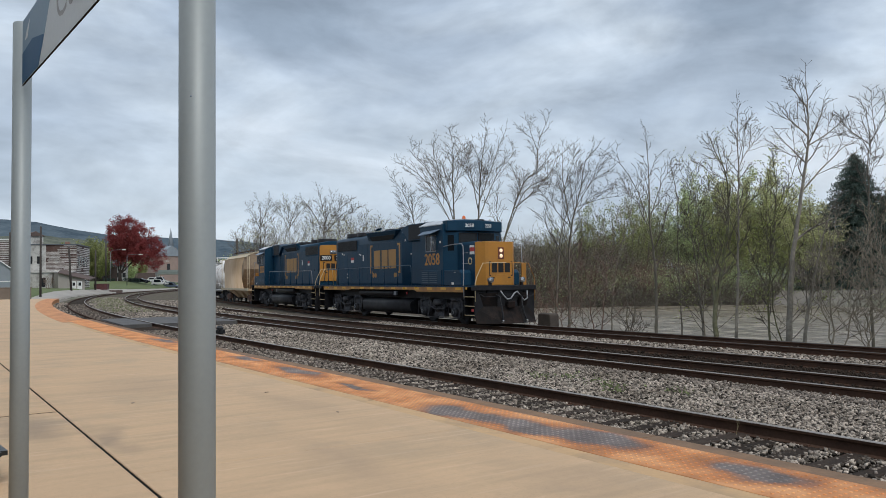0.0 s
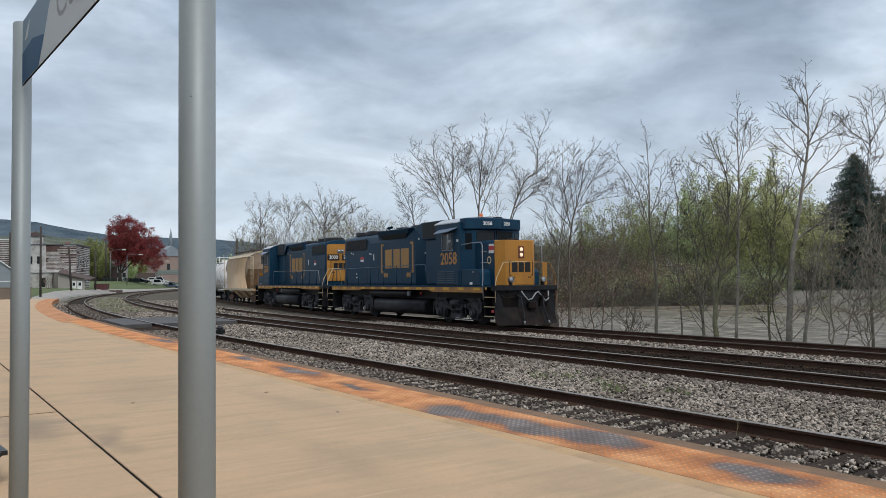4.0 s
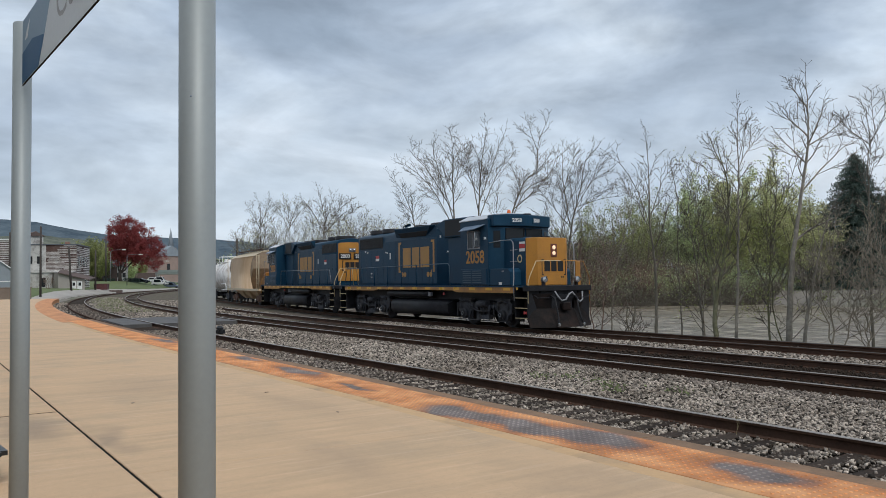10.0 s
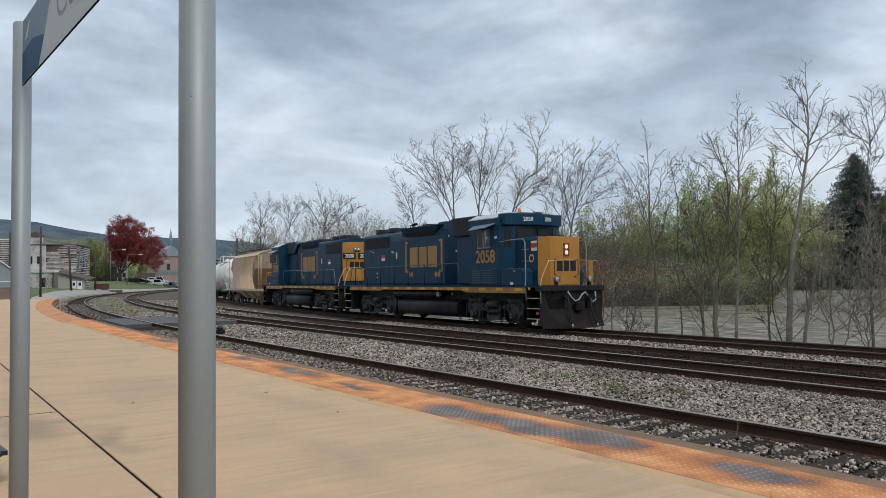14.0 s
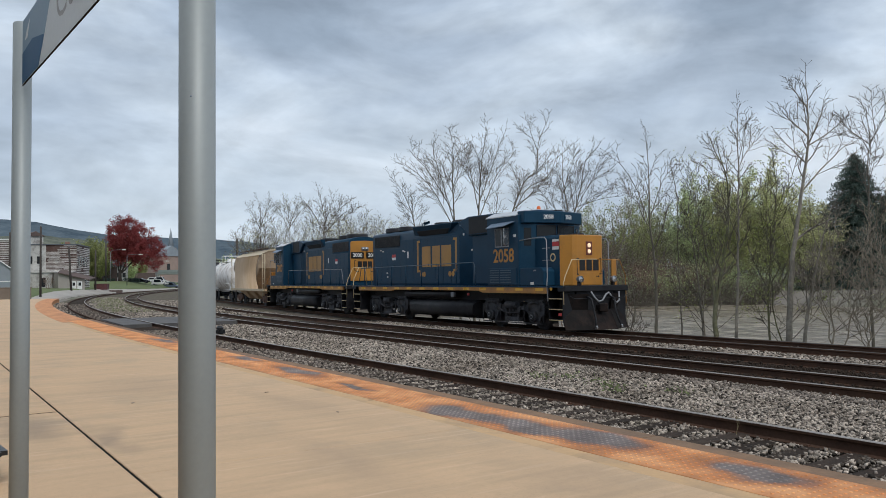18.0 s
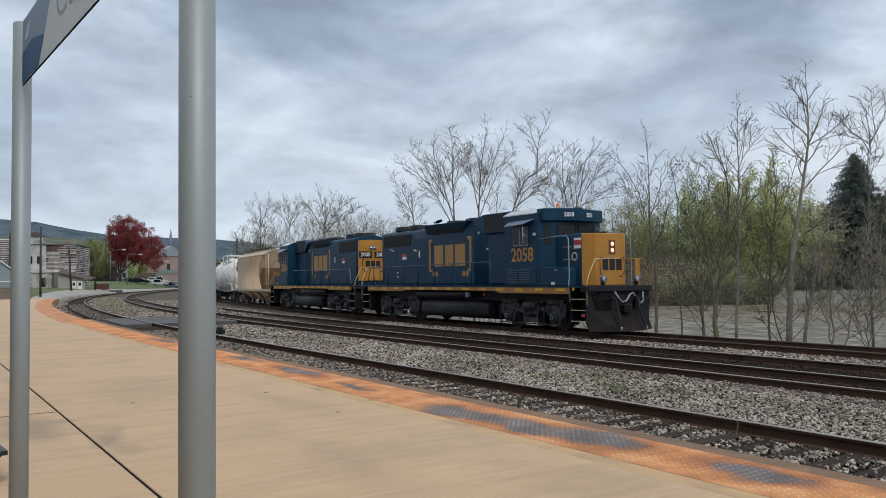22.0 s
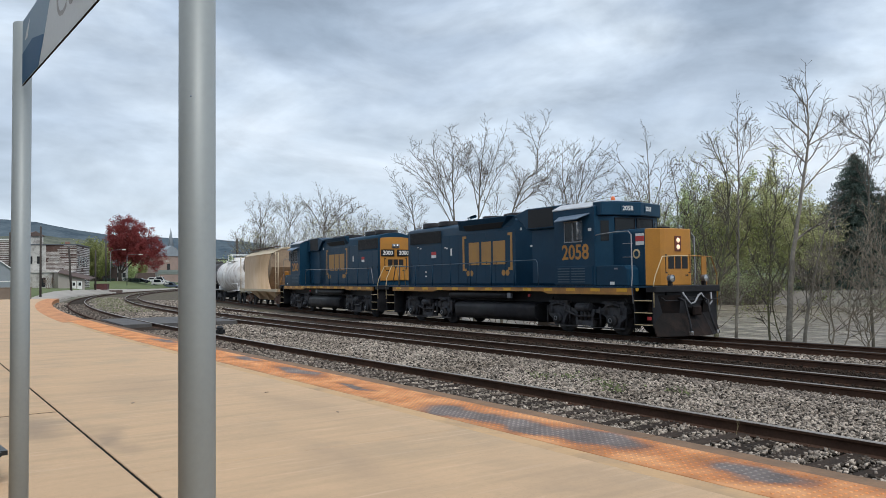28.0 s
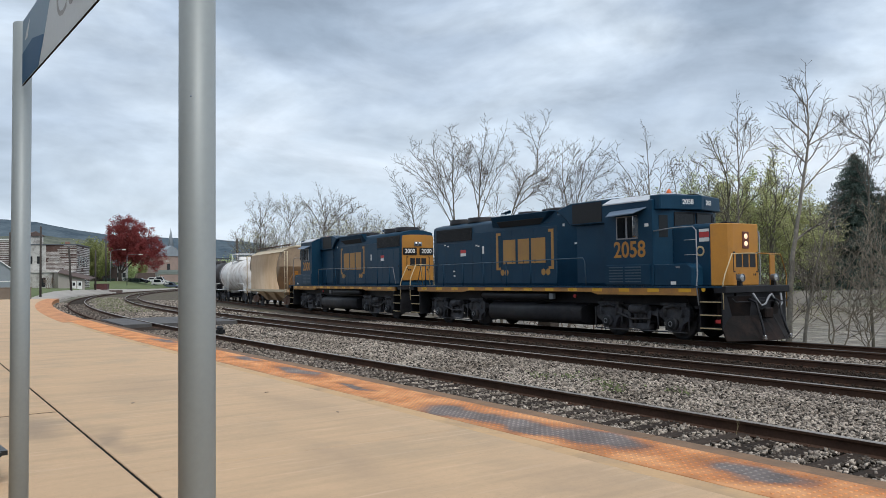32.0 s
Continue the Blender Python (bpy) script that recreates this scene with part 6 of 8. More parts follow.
def curve_through(ctrl, step):
    """A smooth line through a few control points."""
    c = [ctrl[0] * 2 - ctrl[1]] + list(ctrl) + [ctrl[-1] * 2 - ctrl[-2]]
    out = []
    for i in range(1, len(c) - 2):
        n = max(2, int((c[i + 1] - c[i]).length / step))
        for k in range(n):
            t = k / n
            out.append(0.5 * (2 * c[i] + (c[i + 1] - c[i - 1]) * t + (2 * c[i - 1] - 5 * c[i] + 4 * c[i + 1] - c[i + 2]) * t * t + (3 * c[i] - c[i - 1] - 3 * c[i + 1] + c[i + 2]) * t ** 3))
    return out + [ctrl[-1]]


def branched(x, y, leads, label, seed, rad=0.12, first=0.35, dens=2.6, reach=2.2, levels=3, kids=(10, 6, 2), bark=None, twig=None, leaf=None, per=1, size=0.05, group="riverside trees", spray=0.07):
    """A tree with a trunk and heavy leaders; each lead runs through a few (distance along the bank, height over the rails)."""
    z = ground_z(x, y) - 0.15
    T = thing("tree", label, "tree", pose(x, y, z), group)
    t = Tree(seed)
    r = t.r
    low, high = leads[0][0][1], max(p[1] for q in leads for p in q)
    stems = []
    for i, lead in enumerate(leads):
        pts = [(a, h - z) for a, h in lead]
        pts[-1] = (pts[-1][0], pts[-1][1] - min(0.24 * reach, 0.5 * (pts[-1][1] - pts[-2][1])))
        if i == 0:
            pts = [(pts[0][0], 0.0)] + ([pts[0]] if pts[0][1] > 0.3 else []) + pts[1:]
        drift = r.uniform(-0.45, 0.45) * (abs(pts[-1][1] - pts[0][1])) * (0.06 if i == 0 else 0.8)
        n = len(pts) - 1
        line = curve_through([ACROSS * a + AWAY * (drift * (k / n) ** 1.3) + Vector((0, 0, h)) for k, (a, h) in enumerate(pts)], 0.35)
        if i:
            # the lead starts on the nearest older wood
            root = min((q for st in stems for q in st), key=lambda q: abs(q.z - line[0].z) * 1.5 + abs((q - line[0]).dot(ACROSS)))
            shift = root - line[0]
            line = [p + shift * (1 - k / (len(line) - 1)) + AWAY * shift.dot(AWAY) * (k / (len(line) - 1)) for k, p in enumerate(line)]
        stems.append(line)
        for k in range(1, len(line) - 1):
            line[k] = line[k] + Vector((r.gauss(0, 0.012), r.gauss(0, 0.012), 0))
        # a lead is as thick as the tree is at the height where it leaves the trunk
        k0 = (leads[i][0][1] - low) / max(0.1, high - low)
        r0 = 0.68 * rad * (1.0 if i == 0 else max(0.24, 0.60 * (1 - k0)))
        t.trunk.tube(line, r0, 8 if i == 0 else 6, max(0.009, r0 * 0.10), caps=False)
        length = sum((b - a).length for a, b in zip(line, line[1:]))
        f0 = first if i == 0 else 0.16
        count = max(4, int(length * (1 - f0) * dens))
        turn = r.uniform(0, 6.28)
        for k in range(count):
            f = f0 + (0.985 - f0) * (k + r.uniform(0.1, 0.9)) / count
            q = f * (len(line) - 1)
            m = min(int(q), len(line) - 2)
            at = line[m].lerp(line[m + 1], q - m)
            ax = (line[m + 1] - line[m]).normalized()
            turn += 2.4 + r.uniform(-0.6, 0.6)
            out = Vector((math.cos(turn), math.sin(turn), 0.15))
            g = (f - f0) / (1 - f0)
            ang = radians(r.uniform(36, 58) * (1 - g) + r.uniform(22, 40) * g)
            d = ax * math.cos(ang) + (out - ax * out.dot(ax)).normalized() * math.sin(ang)
            ln = reach * (0.22 + 0.78 * (1 - g) ** 0.9) * r.uniform(0.5, 1.25) * (1 if i == 0 else 0.85)
            t.bough(at, d, ln, max(min(r0 * (1 - 0.8 * f) * 0.55, 0.028), 0.013), 1, levels, kids)
        t.bough(line[-1], (line[-1] - line[-2]), reach * 0.2, max(0.010, r0 * 0.10), 1, levels, kids)
    part("trunk", t.trunk, bark or M_BARK, T)
    tagged(part("crown_wood", t.wood, twig or M_TWIG, T), kind="stuff")
    if leaf:
        leaf_mesh("crown", [p for p, _ in t.tips], per, spray, size, leaf, T, seed)
    return T


BUDS = "slender riverside tree just coming into leaf"
VASE = "wide spreading bare tree behind the train"
# the bank between the train and the river
branched(-47.23, 29.8, [[(0.0, 1.7), (-0.1, 5.7), (-0.9, 8.1), (-1.8, 9.85)], [(-0.1, 4.9), (-0.3, 7.3), (-0.4, 8.5)]], "small bare tree behind the train", 11, rad=0.11, first=0.4, reach=2.31)
branched(-41.51, 29.5, [[(0.0, 1.0), (-0.3, 5.4), (-0.4, 8.3), (-0.4, 12.05)], [(-0.2, 5.4), (-1.0, 8.3), (-1.6, 10.25), (-1.6, 11.95)], [(-0.2, 6.1), (-1.9, 8.85), (-3.0, 10.15), (-2.8, 10.95)],
                        [(-0.2, 5.0), (-1.8, 7.9), (-3.3, 9.35), (-3.8, 10.15)], [(-0.3, 7.9), (0.1, 9.15), (0.6, 10.75)]], VASE, 12, rad=0.15, first=0.62, reach=2.47)
branched(-39.58, 29.2, [[(0.0, 1.0), (0.3, 5.2), (0.5, 8.55), (0.9, 11.95)], [(0.3, 5.9), (-0.1, 8.4), (-0.4, 9.85), (-0.8, 11.35)], [(0.3, 6.3), (1.1, 8.55), (1.7, 10.25), (2.0, 11.55)], [(0.3, 5.6), (1.5, 8.4), (2.4, 9.55), (2.6, 10.55)]],
         VASE, 13, rad=0.15, first=0.62, reach=2.47)
branched(-37.13, 29.4, [[(0.0, 1.0), (0.2, 4.1), (1.4, 7.6), (2.2, 8.35), (2.3, 9.95), (2.9, 11.95)], [(0.3, 4.4), (1.5, 7.1), (2.8, 7.9), (3.4, 9.05), (4.0, 10.05)], [(2.3, 9.55), (1.9, 10.75), (1.9, 11.75)], [(0.2, 3.7), (-0.2, 5.8), (-0.2, 7.5)]],
         "bare tree with crooked limbs leaning over the railway", 14, rad=0.14, first=0.55, reach=2.31)
branched(-31.88, 29.0, [[(0.0, 0.5), (0.3, 4.1), (0.7, 5.7), (0.5, 7.2), (0.5, 9.35)], [(0.6, 6.3), (0.1, 6.9), (-0.6, 7.2)], [(0.5, 6.9), (1.1, 8.35), (1.2, 9.25)]], "slim bare tree with a crooked stem", 15, rad=0.11, first=0.5, reach=1.98)
branched(-30.66, 28.8, [[(0.0, 0.5), (0.1, 4.1), (0.7, 6.6), (1.0, 8.1), (1.5, 9.25)], [(0.5, 5.6), (1.4, 7.0), (2.5, 8.4)], [(0.5, 5.7), (1.8, 6.1), (2.7, 6.3)], [(0.3, 4.7), (-0.6, 5.6), (-0.9, 6.8)]],
         "bare forked tree with dark crooked limbs", 16, rad=0.12, first=0.4, reach=2.64)
branched(-28.4, 29.6, [[(0.0, 0.3), (0.4, 3.0), (1.1, 5.4), (1.0, 7.2)], [(0.3, 2.6), (-0.5, 4.4), (-0.9, 5.8)]], "thin bare sapling on the bank", 27, rad=0.06, first=0.25, reach=2.47, bark=M_PALETWIG, twig=M_PALETWIG)
branched(-24.68, 28.6, [[(0.0, -0.4), (0.0, 2.5), (-0.2, 4.3), (-0.2, 6.4), (-0.3, 9.05)], [(-0.2, 4.3), (-0.8, 6.1), (-1.5, 7.3), (-1.9, 7.8)], [(-0.2, 4.8), (0.4, 6.4), (0.8, 7.3)], [(0.0, 2.2), (0.7, 3.5), (1.7, 4.4)]],
         BUDS, 17, rad=0.12, first=0.42, dens=1.8, reach=2.06, kids=(9, 5, 2), leaf=M_BUD, size=0.040)
branched(-24.43, 29.6, [[(0.3, -0.4), (0.2, 3.0), (0.2, 5.4), (-0.1, 7.6)], [(0.2, 4.3), (0.6, 6.2), (0.5, 7.4)]], "thin riverside sapling hung with buds", 18, rad=0.06, first=0.3, reach=1.48, leaf=M_BUD, size=0.036)
branched(-22.7, 29.2, [[(0.1, -0.3), (-0.1, 2.4), (-0.4, 4.7), (-0.2, 6.5), (-0.4, 7.3)], [(-0.2, 3.2), (0.3, 5.2), (0.7, 6.5)]], BUDS, 19, rad=0.07, first=0.25, reach=1.81, bark=M_BARKPALE, leaf=M_LEAFOLIVE, per=2, size=0.040)
branched(-21.12, 28.2, [[(0.0, -0.5), (0.0, 0.7), (0.5, 3.1), (0.7, 5.5), (0.3, 8.0)], [(0.0, 0.6), (-0.1, 2.6), (-0.3, 5.0), (0.0, 7.2)], [(0.5, 3.1), (1.1, 4.5), (1.8, 6.0)]],
         "mossy forked tree in thin new leaf", 20, rad=0.17, first=0.3, reach=2.15, bark=M_MOSS, leaf=M_LEAFBRIGHT, per=3, size=0.046)
branched(-20.31, 28.4, [[(0.0, -0.6), (0.1, 2.1), (0.2, 5.7), (0.2, 9.35)], [(0.2, 6.4), (0.6, 7.1), (1.0, 8.0)], [(0.2, 5.4), (-0.4, 6.6), (-0.7, 8.0)], [(0.0, 0.7), (0.4, 1.2), (0.9, 1.5)]],
         BUDS, 21, rad=0.11, first=0.35, reach=2.06, bark=M_BARKPALE, leaf=M_BUD, per=1, size=0.040)
branched(-19.11, 28.9, [[(0.0, -0.6), (0.0, 0.7), (0.2, 3.0), (0.5, 5.3), (0.4, 7.2)], [(0.2, 2.3), (-0.1, 4.4), (-0.2, 6.4)], [(0.3, 4.0), (0.9, 5.6), (1.0, 6.9)]],
         "young tree in fine yellow-green leaf", 22, rad=0.08, first=0.2, reach=1.98, bark=M_MOSS, leaf=M_LEAFBRIGHT, per=3, size=0.046)
branched(-17.93, 28.4, [[(0.0, -0.6), (0.2, 2.1), (0.7, 5.2), (1.05, 7.4), (1.05, 10.2)], [(0.5, 3.2), (1.1, 3.7), (1.9, 4.1), (2.4, 4.6)], [(0.7, 5.4), (1.5, 6.2), (2.3, 6.9), (2.7, 7.4)], [(0.9, 6.5), (0.4, 7.0), (0.1, 7.6)],
                        [(1.0, 7.2), (1.5, 8.0), (1.9, 9.1)], [(1.0, 7.5), (0.5, 7.9), (0.0, 8.6)], [(1.0, 6.9), (1.7, 7.4), (2.1, 8.2)], [(1.0, 8.4), (0.7, 8.9), (0.6, 9.6)]],
         "pale-barked sycamore with long crooked limbs", 23, rad=0.20, first=0.62, dens=2.0, reach=1.75, kids=(10, 5, 2), bark=M_BARKPALE)
branched(-17.18, 28.2, [[(0.0, -0.6), (0.3, 1.2), (0.7, 2.9), (1.1, 4.2), (1.3, 5.0)]], "pale leaning tree on the bank", 24, rad=0.12, first=0.3, dens=1.6, reach=2.15, bark=M_BARKPALE)
branched(-15.03, 29.0, [[(0.0, -0.5), (0.0, 2.7), (0.0, 5.8), (0.1, 7.0), (-0.1, 8.5)], [(0.1, 6.6), (-0.5, 7.1), (-0.7, 7.6)], [(0.0, 6.8), (0.4, 7.5), (0.6, 8.4)]], "tall bare riverside tree with fine dark twigs", 25, rad=0.10, first=0.55, reach=2.15)
# low twiggy bushes at the water's edge
grow(-14.2, 26.9, [(0.05, 2.3), (0.7, 1.7), (-0.6, 1.6)], "low spreading bush in pale buds", 26, limbs=10, first=0.15, reach=0.45, rad=0.03, bark=M_PALETWIG, twig=M_PALETWIG, leaf=M_LEAFOLIVE, per=1, size=0.026)
grow(-15.9, 28.0, [(0.4, 4.2), (1.1, 3.4), (-0.5, 3.2)], "spreading bare bush with pale twigs", 35, limbs=15, first=0.2, reach=0.5, rad=0.04, bark=M_PALETWIG, twig=M_PALETWIG)
grow(-13.4, 27.8, [(0.2, 4.6), (-0.8, 3.8)], "spreading bare bush with pale twigs", 36, limbs=15, first=0.2, reach=0.5, rad=0.04, bark=M_PALETWIG, twig=M_PALETWIG, leaf=M_LEAFOLIVE, size=0.022)
grow(-18.6, 29.3, [(0.2, 4.6), (-0.7, 4.2)], "young tree in fine yellow-green leaf", 37, limbs=13, first=0.2, reach=0.36, rad=0.04, bark=M_MOSS, leaf=M_LEAFBRIGHT, per=2, size=0.04)
grow(-22.4, 29.4, [(-0.3, 5.0), (0.6, 4.4)], "young tree in fine yellow-green leaf", 38, limbs=13, first=0.2, reach=0.36, rad=0.04, bark=M_PALETWIG, leaf=M_LEAFBRIGHT, per=2, size=0.042)
grow(-26.3, 28.6, [(0.3, 1.9), (-0.5, 2.2)], "short broken bush with dark stubs", 39, limbs=8, first=0.2, reach=0.36, rad=0.06)
grow(-28.3, 28.6, [(0.4, 3.8), (-0.9, 3.6)], "spreading bush with reddish twigs", 40, limbs=13, first=0.2, reach=0.42, rad=0.04, bark=M_TWIGRED, twig=M_TWIGRED)
# bare trees farther along the line
branched(-87.64, 34.0, [[(0.0, 5.7), (0.0, 9.0), (-0.1, 10.7), (-0.4, 12.3)], [(0.0, 7.7), (-1.0, 9.7), (-1.6, 11.3)], [(0.0, 8.3), (0.9, 10.4), (1.0, 12.2)], [(0.0, 8.0), (1.3, 9.4), (1.8, 10.8)]],
         "distant bare tree beside the railway", 31, rad=0.15, first=0.22, reach=2.6, group="trees down the line", bark=M_FARTWIG, twig=M_FARTWIG)
branched(-81.8, 35.0, [[(0.0, 5.5), (0.0, 8.6), (-0.2, 10.6), (-0.4, 11.5)], [(0.0, 7.4), (-1.1, 9.9), (-1.7, 10.6)], [(0.0, 8.0), (0.8, 9.9), (1.0, 11.2)], [(0.0, 7.7), (1.3, 9.6), (1.8, 10.2)]],
         "distant bare tree beside the railway", 32, rad=0.15, first=0.22, reach=2.6, leaf=M_LEAFOLIVE, size=0.05, group="trees down the line", bark=M_FARTWIG, twig=M_FARTWIG)
branched(-75.03, 36.0, [[(0.0, 5.3), (0.0, 8.2), (-0.3, 10.3), (-0.7, 12.3)], [(0.0, 7.0), (-1.3, 9.4), (-2.1, 10.9)], [(0.0, 7.6), (0.8, 10.0), (1.1, 11.6)], [(0.0, 7.3), (1.7, 9.4), (2.9, 10.8)], [(0.0, 7.0), (2.3, 9.1), (4.0, 10.1)]],
         "distant bare tree beside the railway", 33, rad=0.16, first=0.22, reach=2.6, group="trees down the line", bark=M_FARTWIG, twig=M_FARTWIG)
grow(-77.5, 37.0, [(0.3, 9.0), (1.6, 8.2), (-1.2, 8.0)], "distant tree in thin yellow-green leaf", 34, limbs=14, first=0.25, reach=0.3, rad=0.10, leaf=M_LEAFOLIVE, per=2, size=0.06, group="trees down the line", bark=M_FARTWIG, twig=M_FARTWIG)
grow(-64.0, 34.5, [(0.3, 6.8), (1.2, 6.0), (-1.0, 6.2)], "low bare tree behind the second locomotive", 41, limbs=14, first=0.25, reach=0.34, rad=0.08, group="trees down the line", bark=M_FARTWIG, twig=M_FARTWIG)

for i, (x, y, h) in enumerate(((-97.0, 36.5, 9.6), (-91.5, 36.0, 10.0), (-85.0, 37.0, 9.6), (-79.0, 38.0, 9.6), (-71.0, 37.0, 9.4), (-67.0, 36.0, 8.4), (-62.0, 35.4, 7.6), (-57.5, 34.6, 6.8), (-53.0, 33.6, 6.0))):
    grow(x, y, [(0.3, h), (1.6, h - 0.7), (-1.4, h - 0.5), (2.6, h - 1.4), (-2.5, h - 1.2)], "low bare thicket beside the railway", 45 + i, limbs=15, first=0.2, reach=0.36, rad=0.05, kids=(8, 5, 2), group="trackside thickets", category="shrub", bark=M_FARTWIG, twig=M_FARTWIG, leaf=M_LEAFOLIVE if i % 2 else None, per=2, size=0.06)


def shrubs():
    spots = [(-31.8, 26.8, 2.4, M_TWIGRED, M_LEAFBRIGHT), (-29.8, 26.4, 1.9, M_TWIGRED, None), (-28.6, 26.4, 2.3, M_TWIGRED, None), (-26.9, 26.4, 1.3, M_TWIG, None), (-24.0, 26.4, 0.9, M_TWIG, None),
             (-34.0, 26.8, 2.6, M_TWIG, M_LEAFBRIGHT), (-36.0, 27.0, 2.4, M_TWIG, M_LEAFOLIVE)]
    for i, (x, y, h, tw, lf) in enumerate(spots):
        tip = h + ground_z(x, y)
        grow(x, y, [(-0.5 * h, tip - 0.3), (-0.15 * h, tip), (0.2 * h, tip - 0.1), (0.5 * h, tip - 0.5)], "twiggy shrub on the river bank", 200 + i, limbs=8, first=0.15, reach=0.4, levels=3, kids=(5, 3), rad=0.02, bark=tw, twig=tw, leaf=lf, per=1, size=0.045, group="bank shrubs", category="shrub")


shrubs()


def far_brush(name, label, seed, count, hmin, hmax, material, back0, back1, stems, x0, x1):
    """Tangled leafless undergrowth along the far shore."""
    r = random.Random(seed)
    g = Geo()
    for i in range(count):
        x = r.uniform(x0, x1)
        off = max(0.0, -20 - x)
        y = A_Y + off * off / 810 + shore(x) + r.uniform(back0, back1)
        z = ground_z(x, y) - 0.2
        h = r.uniform(hmin, hmax)
        for k in range(stems):
            a, lean = r.uniform(0, 2 * math.pi), r.uniform(0.05, 1.15)
            hh = h * r.uniform(0.5, 1.0)
            p0 = Vector((x + r.uniform(-0.6, 0.6), y + r.uniform(-0.6, 0.6), z))
            p1 = p0 + Vector((lean * math.cos(a) * hh * 0.35, lean * math.sin(a) * hh * 0.35, hh * 0.5))
            p2 = p1 + Vector((lean * math.cos(a) * hh * 0.5 + r.gauss(0, 0.3), lean * math.sin(a) * hh * 0.5, hh * 0.48))
            g.tube([p0, p1, p2], r.uniform(0.035, 0.07), 3, 0.016, caps=False)
            for m in range(4):
                q = p1.lerp(p2, r.random())
                g.tube([q, q + Vector((r.gauss(0, 1.1), r.gauss(0, 0.8), r.uniform(-0.3, 1.2)))], 0.026, 3, 0.012, caps=False)
    ob = raw(name, g.v, g.f, material)
    tagged(ob, label, "undergrowth", kind="stuff")


far_brush("far_undergrowth", "tangled grey-brown leafless brush on the far shore", 41, 340, 4.5, 11.0, M_BRUSH, -1, 22, 13, -118, -87)
far_brush("shore_undergrowth", "low dark brush along the far water's edge", 43, 420, 1.0, 3.4, M_BRUSH, -3.5, 3, 12, -118, -72)
far_brush("far_red_undergrowth", "reddish leafless brush on the far shore", 42, 200, 3.0, 7.0, M_TWIGRED, 0, 12, 12, -118, -78)


def shore_foliage():
    """Low green growth along the far water's edge."""
    rng = random.Random(44)
    pts = []
    for i in range(1500):
        x = rng.uniform(-116, -72)
        off = max(0.0, -20 - x)
        y = A_Y + off * off / 810 + shore(x) + rng.uniform(-1.5, 10)
        z = ground_z(x, y)
        h = rng.uniform(0.8, 5.5)
        pts += [(x + rng.gauss(0, 0.8), y + rng.gauss(0, 0.8), z + h * rng.uniform(0.2, 1.0)) for _ in range(7)]
    tagged(leaf_mesh("shore_foliage", pts, 5, 0.5, 0.13, M_LEAF, None, 45, 0.4), "thin green spring growth along the far shore", "undergrowth", kind="stuff")


shore_foliage()


def leafy(name, x, y, h, w, label, seed, material, n, size, group="far shore trees", stems=9, low=0.16):
    """A spring tree: many fanned stems with twigs, and small leaves along the twigs."""
    z = ground_z(x, y) - 0.2
    T = thing(name, label, "tree", pose(x, y, z), group)
    t = Tree(seed)
    r = t.r
    for i in range(stems):
        a = i * 2.4 + r.uniform(-0.4, 0.4)
        k = math.sqrt((i + 0.3) / stems)
        top = h * (1.0 - 0.42 * k * k) * r.uniform(0.90, 1.03)
        t.stem((0, 0, 0), (0.46 * w * k * math.cos(a), 0.46 * w * k * math.sin(a), top), h * 0.008, 13, low, 0.20, 3, (4, 3), 0.35)
    part("trunk", t.trunk, M_BARK, T)
    tagged(part("crown_wood", t.wood, M_FARTWIG, T), kind="stuff")
    pts = [p for p, _ in t.tips]
    leaf_mesh("crown", pts, max(1, round(n / len(pts))), 0.42, size, material, T, seed, 0.3)
    return T


OLIVE = "broad willow in olive-green spring leaf on the far shore"
leafy("willow", -87.0, 109.6, 19.5, 11.5, OLIVE, 51, M_LEAF, 30000, 0.17)
leafy("willow", -82.0, 112.8, 21.5, 13.5, OLIVE, 52, M_LEAFOLIVE, 38000, 0.17)
leafy("willow", -77.0, 116.2, 21.0, 13.5, OLIVE, 53, M_LEAFOLIVE, 38000, 0.17)
leafy("willow", -72.0, 119.0, 18.5, 12.5, OLIVE, 54, M_LEAFOLIVE, 32000, 0.17)
leafy("willow", -84.4, 122.3, 20, 12, OLIVE, 55, M_LEAF, 18000, 0.18)
leafy("willow", -89.7, 96.4, 16.5, 12, "far tree in thin green spring leaf", 56, M_FARLEAF, 9000, 0.15)
leafy("willow", -91.4, 102.7, 17.0, 12, "far tree in thin green spring leaf", 57, M_FARLEAF, 9750, 0.15)
leafy("willow", -93.1, 91.1, 16.0, 12, "far tree in thin green spring leaf", 58, M_FARLEAF, 13500, 0.15)
leafy("willow", -95.8, 86.0, 13.5, 10, "far tree in thin green spring leaf", 59, M_FARLEAF, 4500, 0.12)
leafy("willow", -92.7, 107.4, 17.5, 12, "far tree in thin green spring leaf", 60, M_FARLEAF, 12000, 0.15)
for i, (x, y, h) in enumerate([(-92.5, 79.6, 11), (-91.3, 83.1, 10), (-89.8, 87.1, 12), (-86.4, 88.5, 11), (-86.1, 94.4, 12), (-83.2, 96.9, 12), (-80.3, 113.4, 13), (-71.0, 124.0, 15), (-74.0, 124.5, 16)]):
    grow(x, y, [(-0.12 * h, h * 0.85), (0, h * 0.92), (0.14 * h, h * 0.8)], "far leafless tree on the other shore", 300 + i, limbs=12, first=0.2, reach=0.3, kids=(5, 3), rad=0.10, bark=M_BRUSH, twig=M_BRUSH, group="far bare trees")


